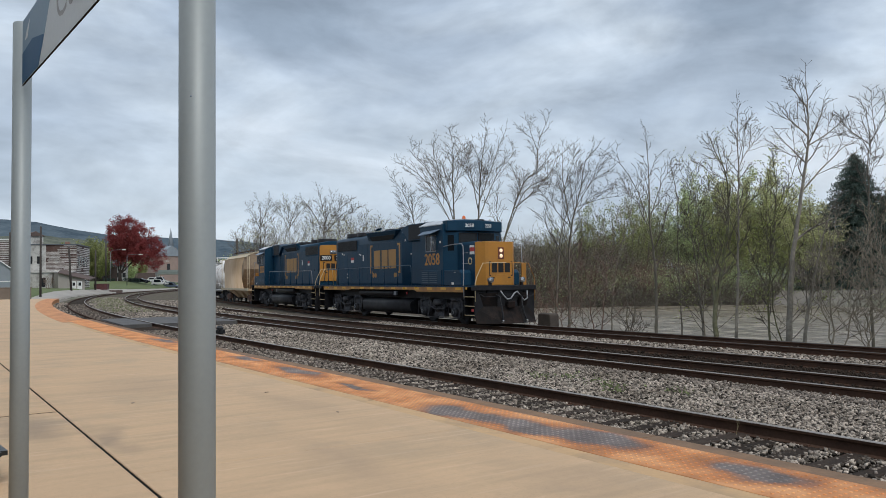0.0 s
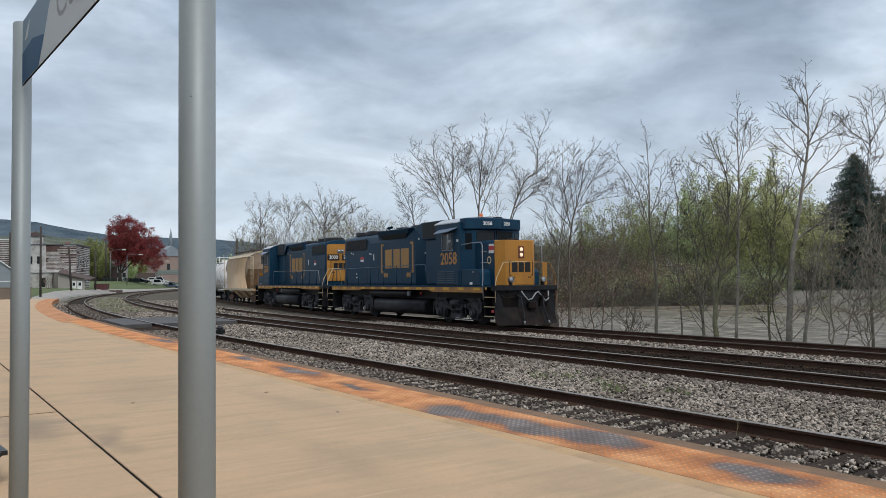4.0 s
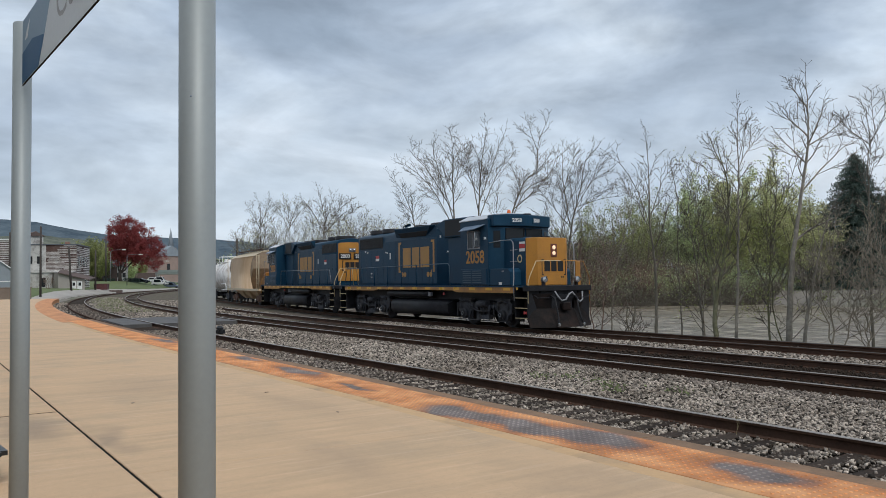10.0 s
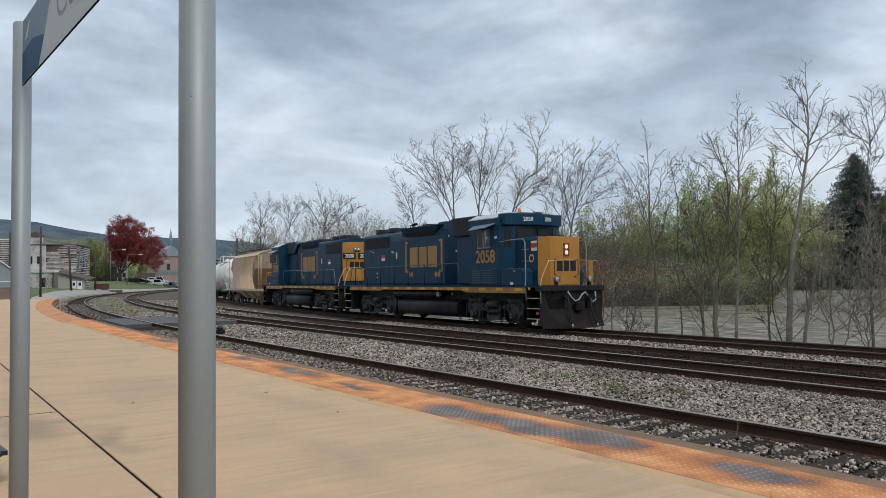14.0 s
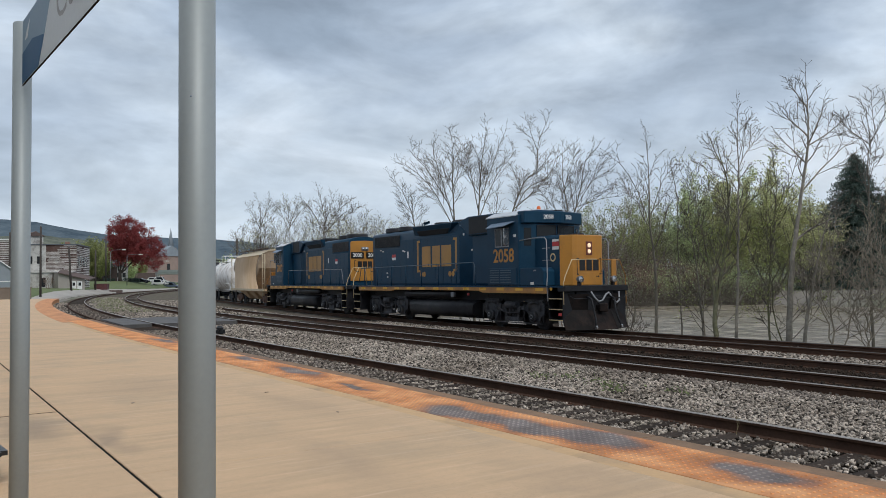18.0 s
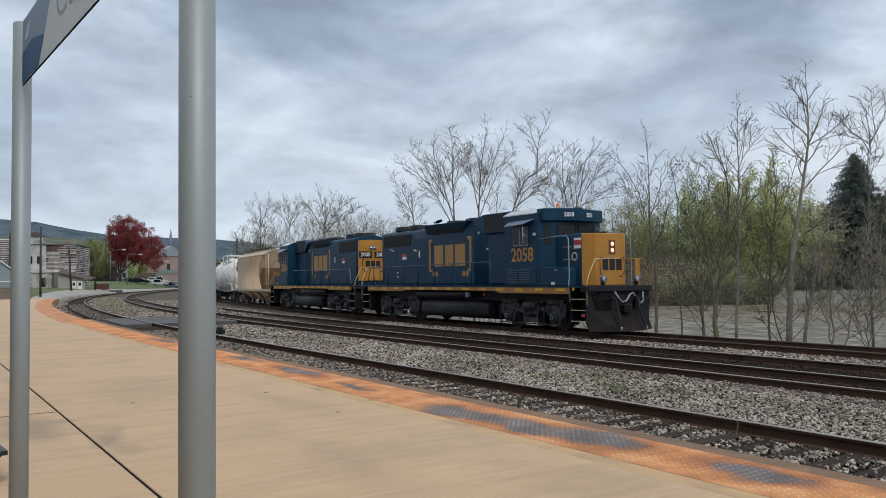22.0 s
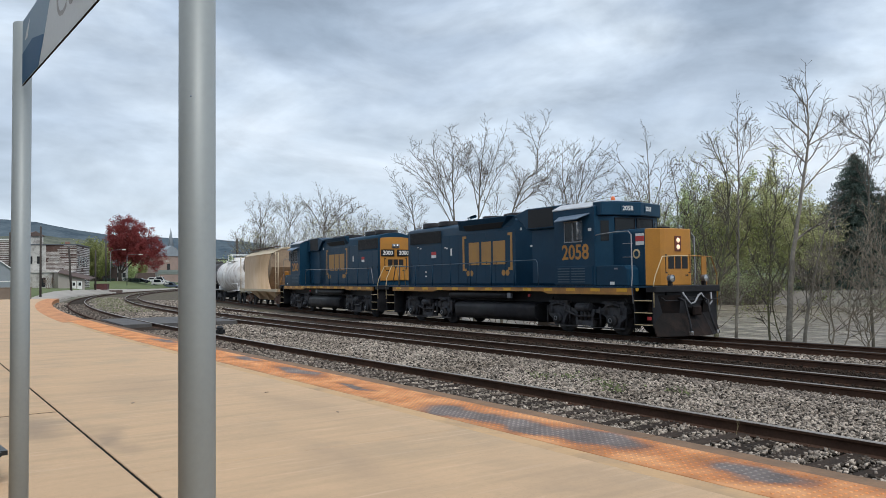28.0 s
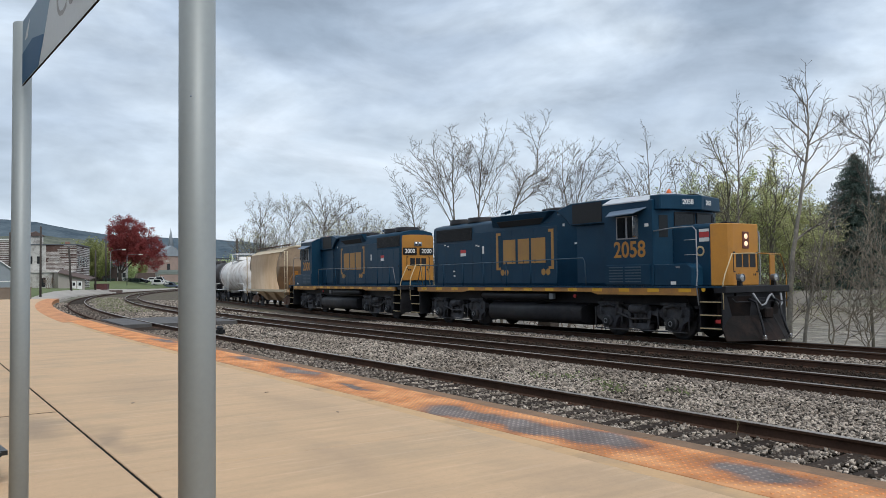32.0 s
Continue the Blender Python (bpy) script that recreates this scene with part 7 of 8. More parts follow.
def spruce(x, y, h, w, seed, label):
    z = ground_z(x, y) - 0.2
    T = thing("spruce", label, "tree", pose(x, y, z), "far shore trees")
    r = random.Random(seed)
    part("trunk", Geo().tube([(0, 0, 0), (0.05, 0, h * 0.5), (0, 0, h)], 0.28, 8, 0.03), M_BARK, T)
    g, pts = Geo(), []
    zz = h * 0.07
    while zz < h * 0.98:
        k = 1 - zz / h
        for i in range(12):
            a = r.uniform(0, 2 * math.pi)
            ln = w / 2 * (k ** 0.85) * r.uniform(0.72, 1.12) + 0.15
            e = Vector((ln * math.cos(a), ln * math.sin(a), zz - ln * 0.22 + r.uniform(-0.2, 0.2)))
            g.tube([(0, 0, zz), (e.x * 0.6, e.y * 0.6, zz - ln * 0.18), tuple(e)], 0.04, 3, 0.01, caps=False)
            for m in range(max(2, int(ln * 4))):
                f = (m + 0.6) / max(2, int(ln * 4))
                pts.append(Vector((e.x * f, e.y * f, zz + (e.z - zz) * f - 0.05)))
        zz += h * 0.022
    tagged(part("branch_wood", g, M_BARK, T), kind="stuff")
    leaf_mesh("needles", pts, 9, 0.26, 0.17, M_NEEDLE, T, seed, 1.5)


spruce(-67.8, 127.0, 22.0, 25.0, 61, "tall dark green spruce on the far shore")
spruce(-63.0, 129.5, 16.5, 22.0, 62, "dark green spruce on the far shore")


def far_woods():
    """Rows of hazy wood behind the far shore, down to the horizon."""
    rng = np.random.default_rng(9)
    pts = []
    for i in range(900):
        x = rng.uniform(-420, 260)
        off = max(0.0, -20 - x)
        off = off * off / 810 if off < 174 else 37.4 + 0.43 * (off - 174)
        y = A_Y + off + shore(x) + rng.uniform(26, 120)
        h = rng.uniform(5, 10)
        z = ground_z(x, y)
        for k in range(10):
            pts.append((x + rng.normal(0, 2.2), y + rng.normal(0, 2.2), z + h * rng.uniform(0.12, 1.0)))
    ob = leaf_mesh("far_woods", pts, 6, 0.9, 0.5, M_FARWOOD, None, 91)
    tagged(ob, "brown and green woods beyond the river", "woods", kind="stuff")


M_FARWOOD = mat("far_wood_foliage", (0.19, 0.165, 0.10), (0.12, 0.10, 0.07), rough=0.9, scale=0.05, fine=0.3, bump=0.0, island=0.4)
far_woods()

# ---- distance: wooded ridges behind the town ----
# the far ridge has its distance haze mixed into its blue-grey colours
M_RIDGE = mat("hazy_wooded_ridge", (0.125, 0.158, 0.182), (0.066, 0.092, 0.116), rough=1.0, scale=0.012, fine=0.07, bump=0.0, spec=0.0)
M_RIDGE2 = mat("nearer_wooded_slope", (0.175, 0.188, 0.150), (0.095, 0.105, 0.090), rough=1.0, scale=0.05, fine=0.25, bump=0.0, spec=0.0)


def ridge(name, dist, crest, material, label, seed):
    """crest: (bearing in degrees from north towards west, height)."""
    v, f = [], []
    n = 160
    for i in range(n + 1):
        b = crest[0][0] + (crest[-1][0] - crest[0][0]) * i / n
        h = np.interp(b, [c[0] for c in crest[::-1]], [c[1] for c in crest[::-1]])
        h += 0.035 * h * noise.fractal((b * 0.9, seed, 0.0), 1.0, 2.0, 5)
        dx, dy = -math.sin(radians(b)), math.cos(radians(b))
        for k, (dd, hh) in enumerate(((0.80, -3.0), (0.86, h * 0.35), (0.93, h * 0.75), (1.0, h), (1.1, -3.0))):
            v.append((dx * dist * dd, dy * dist * dd, hh))
    for i in range(n):
        for k in range(4):
            f.append((i * 5 + k, (i + 1) * 5 + k, (i + 1) * 5 + k + 1, i * 5 + k + 1))
    tagged(raw(name, v, f, material, smooth=True), label, "hill", kind="structure")


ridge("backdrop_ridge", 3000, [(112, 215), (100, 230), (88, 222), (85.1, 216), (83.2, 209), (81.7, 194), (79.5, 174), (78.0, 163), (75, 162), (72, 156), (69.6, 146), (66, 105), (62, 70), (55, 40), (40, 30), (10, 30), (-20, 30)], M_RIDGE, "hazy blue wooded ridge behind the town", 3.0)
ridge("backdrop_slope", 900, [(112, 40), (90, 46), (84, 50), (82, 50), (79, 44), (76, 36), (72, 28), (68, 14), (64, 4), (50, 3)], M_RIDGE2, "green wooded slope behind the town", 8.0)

# ---- the town beyond the bend ----
M_BOARDW = mat("flaking_white_board", (0.68, 0.66, 0.63), (0.48, 0.44, 0.41), rough=0.8, scale=0.6, fine=4, bump=0.1, dirt=(0.20, 0.13, 0.11), dirt_amt=0.55, dirt_scale=0.5, vary=0.1)
M_BOARDB = mat("bare_brown_board", (0.12, 0.066, 0.054), (0.07, 0.042, 0.036), rough=0.85, scale=0.6, fine=4, bump=0.1, dirt=(0.30, 0.25, 0.22), dirt_amt=0.4, vary=0.15)
M_PLASTER = mat("stained_white_wall", (0.58, 0.58, 0.56), (0.45, 0.45, 0.43), rough=0.85, scale=0.5, fine=5, bump=0.1, dirt=(0.20, 0.185, 0.17), dirt_amt=0.85, dirt_scale=0.9)
M_DARKWIN = mat("dark_window", (0.03, 0.032, 0.035), rough=0.2, bump=0.0)
M_SHEDWALL = mat("grey_tan_shed_wall", (0.37, 0.34, 0.31), (0.32, 0.295, 0.27), rough=0.8, scale=1, bump=0.05)
M_SHEDROOF = mat("brown_shingle_roof", (0.13, 0.095, 0.085), (0.09, 0.065, 0.06), rough=0.9, scale=2, fine=15, bump=0.3)
M_BRICK = mat("old_brick", (0.30, 0.17, 0.13), (0.22, 0.125, 0.10), rough=0.9, scale=0.5, fine=6, bump=0.1)
M_SLATE = mat("slate_roof", (0.13, 0.145, 0.16), (0.09, 0.10, 0.115), rough=0.7, scale=1, bump=0.1)
M_BLUEHOUSE = mat("grey_blue_siding", (0.27, 0.30, 0.33), (0.23, 0.255, 0.285), rough=0.8, scale=1, bump=0.05)
M_WOODPOLE = mat("weathered_utility_pole", (0.075, 0.062, 0.055), (0.045, 0.038, 0.034), rough=0.95, scale=2, bump=0.2)
M_FENCE = mat("brown_board_wall", (0.24, 0.185, 0.14), (0.17, 0.13, 0.10), rough=0.85, scale=1, bump=0.2)
# church stone and spire are lightened in colour to stand for haze
M_CHURCH = mat("hazy_church_stone", (0.34, 0.255, 0.215), (0.27, 0.20, 0.17), rough=0.9, scale=0.3, fine=3, bump=0.1)
M_SPIRE = mat("hazy_grey_spire", (0.27, 0.31, 0.34), (0.22, 0.25, 0.28), rough=0.8, scale=0.5, bump=0.05)
M_DUMP = mat("maroon_dumpster", (0.13, 0.045, 0.045), (0.085, 0.03, 0.032), rough=0.6, scale=2, bump=0.1)
M_BRIDGE = mat("grey_green_bridge_steel", (0.24, 0.27, 0.26), (0.17, 0.20, 0.19), rough=0.7, scale=0.5, bump=0.05)


def wall_frame(name, a, b, z, label, category):
    """A thing whose local x runs along a wall from a to b, y behind it, z up."""
    h = math.degrees(math.atan2(b[1] - a[1], b[0] - a[0]))
    ln = math.hypot(b[0] - a[0], b[1] - a[1])
    return thing(name, label, category, pose(a[0], a[1], z, 0, 0, h)), ln


def window(parent, x0, x1, z0, z1, y=-0.02, rows=2, cols=2):
    w = part("window", Geo().box(x0, x1, y, y + 0.05, z0, z1), M_DARKWIN, parent)
    f = Geo()
    for i in range(cols + 1):
        x = x0 + (x1 - x0) * i / cols
        f.box(x - 0.05, x + 0.05, y - 0.04, y, z0 - 0.05, z1 + 0.05)
    part("window_frame", f, M_PLASTER, w)
    g = Geo()
    for i in range(rows + 1):
        z = z0 + (z1 - z0) * i / rows
        g.box(x0, x1, y - 0.03, y - 0.002, z - 0.04, z + 0.04)
    part("glazing_bar", g, M_PLASTER, w)
    return w


def old_building():
    # long front towards the station; the far end turns away up the street
    B, ln = wall_frame("old_building", (-165.57, 27.07), (-168.6, 18.6), 0.1, "derelict two-storey building with flaking white and brown boards", "building")
    # local x runs away from the corner, so local -y is behind: keep the mass behind the front
    H = 9.2
    part("wall", Geo().box(0, ln, -13.5, -0.06, 0, H), M_BOARDB, B)
    part("flat_roof", Geo().box(-0.2, ln + 0.2, -13.7, 0.15, H, H + 0.18), M_SLATE, B)
    rows, rb = 21, random.Random(31)
    for i in range(rows):
        z = 4.0 + i * (H - 4.0) / rows
        # flaked siding, half its boards still white
        x1 = ln * 0.60
        x = 0.02
        while x < x1 - 0.2:
            e = min(x1, x + rb.uniform(0.8, 3.2))
            if rb.random() > (0.16 if i < rows - 4 else 0.45):
                part("board", Geo().box(x, e - 0.02, -0.05, 0.03, z, z + rb.uniform(0.10, 0.17)), M_BOARDW, B)
            x = e
    part("plaster_wall", Geo().box(ln * 0.60, ln, -0.05, 0.04, 0, H - 0.1), M_PLASTER, B, "stained white wall")
    part("plaster_base", Geo().box(ln * 0.42, ln + 3.0, 0.04, 2.2, 0, 3.9), M_PLASTER, B, "low white annexe wall")
    part("white_ledge", Geo().box(ln * 0.0, ln + 3.0, 0.0, 2.4, 3.9, 4.05), M_WHITE, B)
    for x in (ln * 0.68, ln * 0.86):
        window(B, x, x + 0.8, 5.6, 7.0, 0.05)
    for x in (ln * 0.55, ln * 0.95):
        window(B, x, x + 0.8, 1.2, 2.9, 2.21)
    for i in range(25):
        z = 0.3 + i * 0.352
        y = -0.1
        while y > -13.2:
            e = max(-13.4, y - rb.uniform(1.5, 5.0))
            if rb.random() > 0.12:
                part("board", Geo().box(-0.08, 0.0, e + 0.02, y, z, z + rb.uniform(0.16, 0.21)), M_BOARDW, B)
            y = e
    for k in range(4):
        for z in (1.6, 5.2):
            w = part("window", Geo().box(-0.11, -0.06, -2.6 - k * 2.6, -1.4 - k * 2.6, z, z + 1.9), M_DARKWIN, B)
            part("glazing_bar", Geo().box(-0.13, -0.11, -2.05 - k * 2.6, -1.95 - k * 2.6, z, z + 1.9), M_PLASTER, w)
    part("chimney", Geo().box(2.0, 2.8, -4.6, -3.8, H, H + 0.8), M_BRICK, B)


old_building()


def shed():
    S, ln = wall_frame("shed", (-161.4, 27.85), (-160.8, 23.2), 0.25, "small lean-to shed with brown roof and white doors", "shed")
    part("wall", Geo().prism([(0, 0), (ln, 0), (ln, 3.6), (0, 2.4)], "y", -3.0, 0), M_SHEDWALL, S)
    # the roof falls away from the annexe and towards the street
    top = [(-0.6, 0.5, 2.35), (ln + 0.2, 0.5, 3.72), (ln - 1.6, -3.4, 4.45), (-3.0, -3.4, 2.75)]
    part("roof", Geo().add(top + [(x, y, z - 0.16) for x, y, z in top], [(0, 1, 2, 3), (7, 6, 5, 4), (0, 4, 5, 1), (1, 5, 6, 2), (2, 6, 7, 3), (3, 7, 4, 0)]), M_SHEDROOF, S)
    for x in (0.5, 1.55):
        d = part("door", Geo().box(x, x + 0.85, 0, 0.05, 0, 2.05), M_WHITE, S)
        part("door_window", Geo().box(x + 0.2, x + 0.65, 0.05, 0.06, 1.2, 1.8), M_DARKWIN, d)


shed()


def left_houses():
    A, ln = wall_frame("boarded_house", (-160.0, 16.2), (-160.9, 8.0), 0.4, "tall house with striped brown and white boards", "house")
    part("wall", Geo().box(0, ln, -8, -0.05, 0, 9.3), M_BOARDB, A)
    for i in range(13):
        z = 5.0 + i * 0.33
        part("board", Geo().box(0, ln, -0.04, 0.03, z, z + 0.16), M_BOARDW, A)
    part("roof", Geo().box(-0.2, ln + 0.2, -8.2, 0.2, 9.3, 9.55), M_WHITE, A)
    B, ln = wall_frame("gabled_house", (-154.0, 16.0), (-154.6, 9.4), 0.4, "grey-blue gabled house with white trim", "house")
    part("wall", Geo().prism([(0, 0), (ln, 0), (ln, 3.2), (ln / 2, 5.8), (0, 3.2)], "y", -6, 0), M_BLUEHOUSE, B)
    part("roof", Geo().prism([(-0.3, 3.0), (ln / 2, 5.85), (ln + 0.3, 3.0), (ln + 0.3, 3.2), (ln / 2, 6.1), (-0.3, 3.2)], "y", -6.3, 0.25), M_SLATE, B)
    part("trim", Geo().prism([(-0.3, 2.98), (ln / 2, 5.80), (ln + 0.3, 2.98), (ln + 0.3, 3.18), (ln / 2, 6.02), (-0.3, 3.18)], "y", 0.25, 0.32), M_WHITE, B)
    part("trim_band", Geo().box(0, ln, 0.0, 0.05, 1.9, 2.05), M_WHITE, B)
    C, ln = wall_frame("board_wall", (-104.5, 12.2), (-105.0, 2.0), -0.3, "low brown board wall at the platform's end", "wall")
    part("boards", Geo().box(0, ln, -0.12, 0, 0, 1.75), M_FENCE, C)
    part("cap", Geo().box(-0.05, ln + 0.05, -0.16, 0.04, 1.75, 1.83), M_FENCE, C)


left_houses()


def far_house(x, y, w, d, h, label, m, roof_m, turn):
    H = thing("house", label, "house", pose(x, y, ground_z(x, y) - 0.3, 0, 0, turn), "town houses")
    part("wall", Geo().box(-w / 2, w / 2, -d / 2, d / 2, 0, h), m, H)
    part("roof", Geo().prism([(-d / 2 - 0.4, h), (0, h + d * 0.35), (d / 2 + 0.4, h)], "x", -w / 2 - 0.3, w / 2 + 0.3), roof_m, H)
    for sx in (-1, 1):
        for k in range(3):
            a, b = sorted((sx * w / 2, sx * (w / 2 + 0.05)))
            part("window", Geo().box(a, b, -d * 0.35 + k * d * 0.28, -d * 0.35 + k * d * 0.28 + 1.0, h * 0.35, h * 0.35 + 1.5), M_DARKWIN, H)


far_house(-262.0, 46.0, 10, 14, 5.0, "dark brown house behind the lawn", M_SHEDROOF, M_SLATE, 10)
far_house(-262.5, 53.5, 7, 6, 5.0, "pale house behind the red maple", M_PLASTER, M_SLATE, 14)
far_house(-186.0, 21.8, 6, 3.0, 10.8, "white house with dark roof behind the boards", M_PLASTER, M_SHEDROOF, 5)


def church():
    x, y = -430.6, 113.7
    C = thing("church", "distant brick church with grey spire", "church", pose(x, y, 0.5, 0, 0, 15))
    part("nave", Geo().box(-9, 9, -9, 6, 0, 15), M_CHURCH, C)
    part("nave_roof", Geo().prism([(-9.5, 14.9), (-1.5, 20.5), (6.5, 14.9)], "x", -9.4, 9.4), M_SPIRE, C)
    part("tower", Geo().box(4, 8, -2.2, 1.8, 0, 19.5), M_CHURCH, C)
    part("spire", Geo().tube([(6, -0.2, 19.5), (6, -0.2, 30)], 1.7, 8, 0.05), M_SPIRE, C)
    part("window", Geo().box(9, 9.1, -4, -2.4, 6, 11), M_DARKWIN, C)
    part("window", Geo().box(9, 9.1, 2.6, 4.2, 6, 11), M_DARKWIN, C)


church()


def overpass():
    B, ln = wall_frame("overpass", (-309.0, 78.0), (-300.0, 112.0), 0.2, "grey-green steel road overpass", "bridge")
    part("deck", Geo().box(0, ln, -4, 4, 4.6, 5.4), M_BRIDGE, B)
    part("parapet", Geo().box(0, ln, -4.1, -3.9, 5.4, 6.3), M_BRIDGE, B)
    for x in (1.0, ln * 0.5, ln - 1):
        part("pier", Geo().box(x - 0.5, x + 0.5, -3.5, 3.5, -1, 4.6), M_PLASTER, B)
    part("abutment", Geo().box(-14, 0, -4, 4, -1, 5.2), M_SHEDROOF, B)


overpass()


def utility_pole(x, y, h, lean, label, arm=True, r=0.20):
    P = thing("utility_pole", label, "utility pole", pose(x, y, ground_z(x, y) - 0.3, lean[0], lean[1], 0), "utility poles")
    part("pole", Geo().tube([(0, 0, 0), (0, 0, h)], r, 8, r * 0.75), M_WOODPOLE, P)
    if arm:
        part("insulator", Geo().cyl((0, 0, h), (0, 0, h + 0.25), 0.06, 8), M_GREY, P)


utility_pole(-113.5, 14.3, 9.7, (0, -0.6), "tall dark weathered utility pole", True, 0.15)
utility_pole(-146.0, 23.1, 8.0, (3.0, 0), "short leaning wooden utility pole")
utility_pole(-222.0, 43.4, 12.2, (0, 0), "tall dark utility pole beside the street", False)
utility_pole(-158.0, 15.0, 10.6, (0, 1.5), "dark utility pole by the houses", False)
utility_pole(-146.0, 51.9, 13.8, (0, 0), "dark post beside the railway", False, 0.30)
utility_pole(-168.4, 31.0, 8.6, (0, 0), "utility pole at the old building's corner", False)


def street_lamp(x, y, h, reach, turn):
    P = thing("street_lamp", "grey street lamp with curved arm", "street lamp", pose(x, y, ground_z(x, y) - 0.2, 0, 0, turn), "street lamps")
    part("pole", Geo().tube([(0, 0, 0), (0, 0, h - 0.6)], 0.10, 8, 0.07), M_GREY, P)
    part("arm", Geo().tube([(0, 0, h - 0.6), (0.3, 0, h - 0.15), (reach * 0.6, 0, h), (reach, 0, h)], 0.05, 6), M_GREY, P)
    part("lamp_head", Geo().box(reach - 0.1, reach + 0.8, -0.15, 0.15, h - 0.1, h + 0.08), M_WHITE, P, bevel=0.05)


street_lamp(-223.0, 44.8, 9.0, 3.0, 65)
street_lamp(-212.0, 46.5, 8.6, 3.0, 65)
street_lamp(-262.0, 66.5, 8.0, 3.0, 65)


def car(x, y, turn, label, paint, length=4.7, high=1.65, boxy=0.5):
    z = ground_z(x, y) + 0.32
    C = thing("car", label, "car", pose(x, y, z, 0, 0, turn), "parked cars")
    h2, L2, w = high, length / 2, 0.92
    k = 0.5 + 0.6 * boxy
    low = [(-L2, 0.35), (-L2, 0.9), (-L2 + 0.15, 1.0), (L2 - 1.25, 1.0), (L2 - 0.2, 0.82), (L2, 0.62), (L2, 0.35)]
    part("body", Geo().prism(low, "y", -w, w), paint, C, bevel=0.06, seg=2)
    cab = [(-L2 + 0.25 / max(k, 0.3), 0.98), (-L2 + 0.55 / max(k, 0.3), h2 - 0.04), (-L2 + 0.8, h2), (L2 - 2.3, h2), (L2 - 1.35, 0.98)]
    part("cabin", Geo().prism(cab, "y", -w + 0.08, w - 0.08), paint, C, bevel=0.05)
    for s0 in (-1, 1):
        a, b = sorted((s0 * (w - 0.085), s0 * (w - 0.07)))
        part("side_glass", Geo().prism([(-L2 + 0.75, 1.05), (-L2 + 0.95, h2 - 0.12), (L2 - 2.35, h2 - 0.12), (L2 - 1.65, 1.05)], "y", a, b), M_GLASS, C)
    part("windscreen", Geo().prism([(L2 - 2.22, h2 - 0.08), (L2 - 1.40, 1.02), (L2 - 1.36, 1.02), (L2 - 2.18, h2 - 0.08)], "y", -w + 0.18, w - 0.18), M_GLASS, C)
    for x0 in (-L2 + 0.9, L2 - 0.9):
        for s0 in (-1, 1):
            a, b = sorted((s0 * (w - 0.2), s0 * (w + 0.01)))
            wh = part("wheel", Geo().cyl((x0, a, 0.33), (x0, b, 0.33), 0.33, 18), M_DARK, C)
            part("rim", Geo().cyl((x0, s0 * (w + 0.005), 0.33), (x0, s0 * (w + 0.02), 0.33), 0.2, 14), M_GREY, wh)
    for s0 in (-1, 1):
        part("headlight", Geo().box(L2 - 0.04, L2 + 0.01, s0 * 0.62 - 0.15, s0 * 0.62 + 0.15, 0.62, 0.78), M_CHROME, C)
        part("tail_light", Geo().box(-L2 - 0.01, -L2 + 0.04, s0 * 0.75 - 0.1, s0 * 0.75 + 0.1, 0.75, 0.95), M_RED, C)


M_CARDARK = mat("dark_car_paint", (0.025, 0.027, 0.035), rough=0.25, bump=0.0, coat=0.5)
M_CARWHITE = mat("white_car_paint", (0.72, 0.72, 0.72), (0.68, 0.68, 0.68), rough=0.25, bump=0.0, coat=0.5)
M_CARBLUE = mat("slate_blue_car_paint", (0.10, 0.13, 0.18), (0.09, 0.115, 0.16), rough=0.25, bump=0.0, coat=0.5)
car(-250.0, 59.0, 62, "dark low sedan parked by the lawn", M_CARDARK, 4.8, 1.45, 0.2)
car(-252.0, 65.0, 60, "white sport utility vehicle parked in the lot", M_CARWHITE, 4.9, 2.0, 1.0)
car(-281.0, 73.0, 60, "white van parked farther back in the lot", M_CARWHITE, 5.2, 2.2, 1.0)
car(-256.0, 70.0, 50, "slate blue car parked in the lot", M_CARBLUE, 4.7, 1.9, 0.9)
car(-275.0, 69.0, 62, "white car parked in the lot", M_CARWHITE, 4.6, 1.7, 0.6)


def dumpster():
    x, y = -175.0, 33.4
    D = thing("dumpster", "maroon steel dumpster at the roadside", "dumpster", pose(x, y, ground_z(x, y) + 0.30, 0, 0, 66))
    part("bin", Geo().prism([(-1.2, 0), (1.2, 0), (1.35, 1.15), (-1.35, 1.15)], "y", -0.9, 0.9), M_DUMP, D, bevel=0.03)
    part("lid", Geo().box(-1.38, 1.38, -0.95, 0.95, 1.15, 1.24), M_DUMP, D)
    S = thing("flower_box", "low brown planter box at the roadside", "planter", pose(x - 1.2, y + 3.0, ground_z(x - 1.2, y + 3.0) + 0.1, 0, 0, 66))
    part("box", Geo().box(-1.3, 1.3, -0.5, 0.5, 0, 0.6), M_SHEDROOF, S, bevel=0.03)


dumpster()


def drape(name, s0, s1, step, o0, o1, n, material, label, category, lift):
    """A sheet laid on the ground beside the near track."""
    v, f = [], []
    k = int(abs(s1 - s0) / step)
    for i in range(k + 1):
        s = s0 + (s1 - s0) * i / k
        # the first column is a kerb-like edge that runs down into the ground
        for j in range(-1, n + 1):
            x, y, _ = LINE_A.side(s, o0 + (o1 - o0) * max(0, j) / n + (0.12 if j < 0 else 0))
            v.append((x, y, ground_z(x, y) + (lift if j >= 0 else -0.4)))
    for i in range(k):
        for j in range(n + 1):
            a = i * (n + 2) + j
            f.append((a, a + n + 2, a + n + 3, a + 1))
    tagged(raw(name, v, f, material, smooth=True), label, category, kind="structure")


drape("road", -104, -330, 2.0, -3.2, -5.8, 4, M_ROAD, "pale worn street along the railway", "road", 0.34)
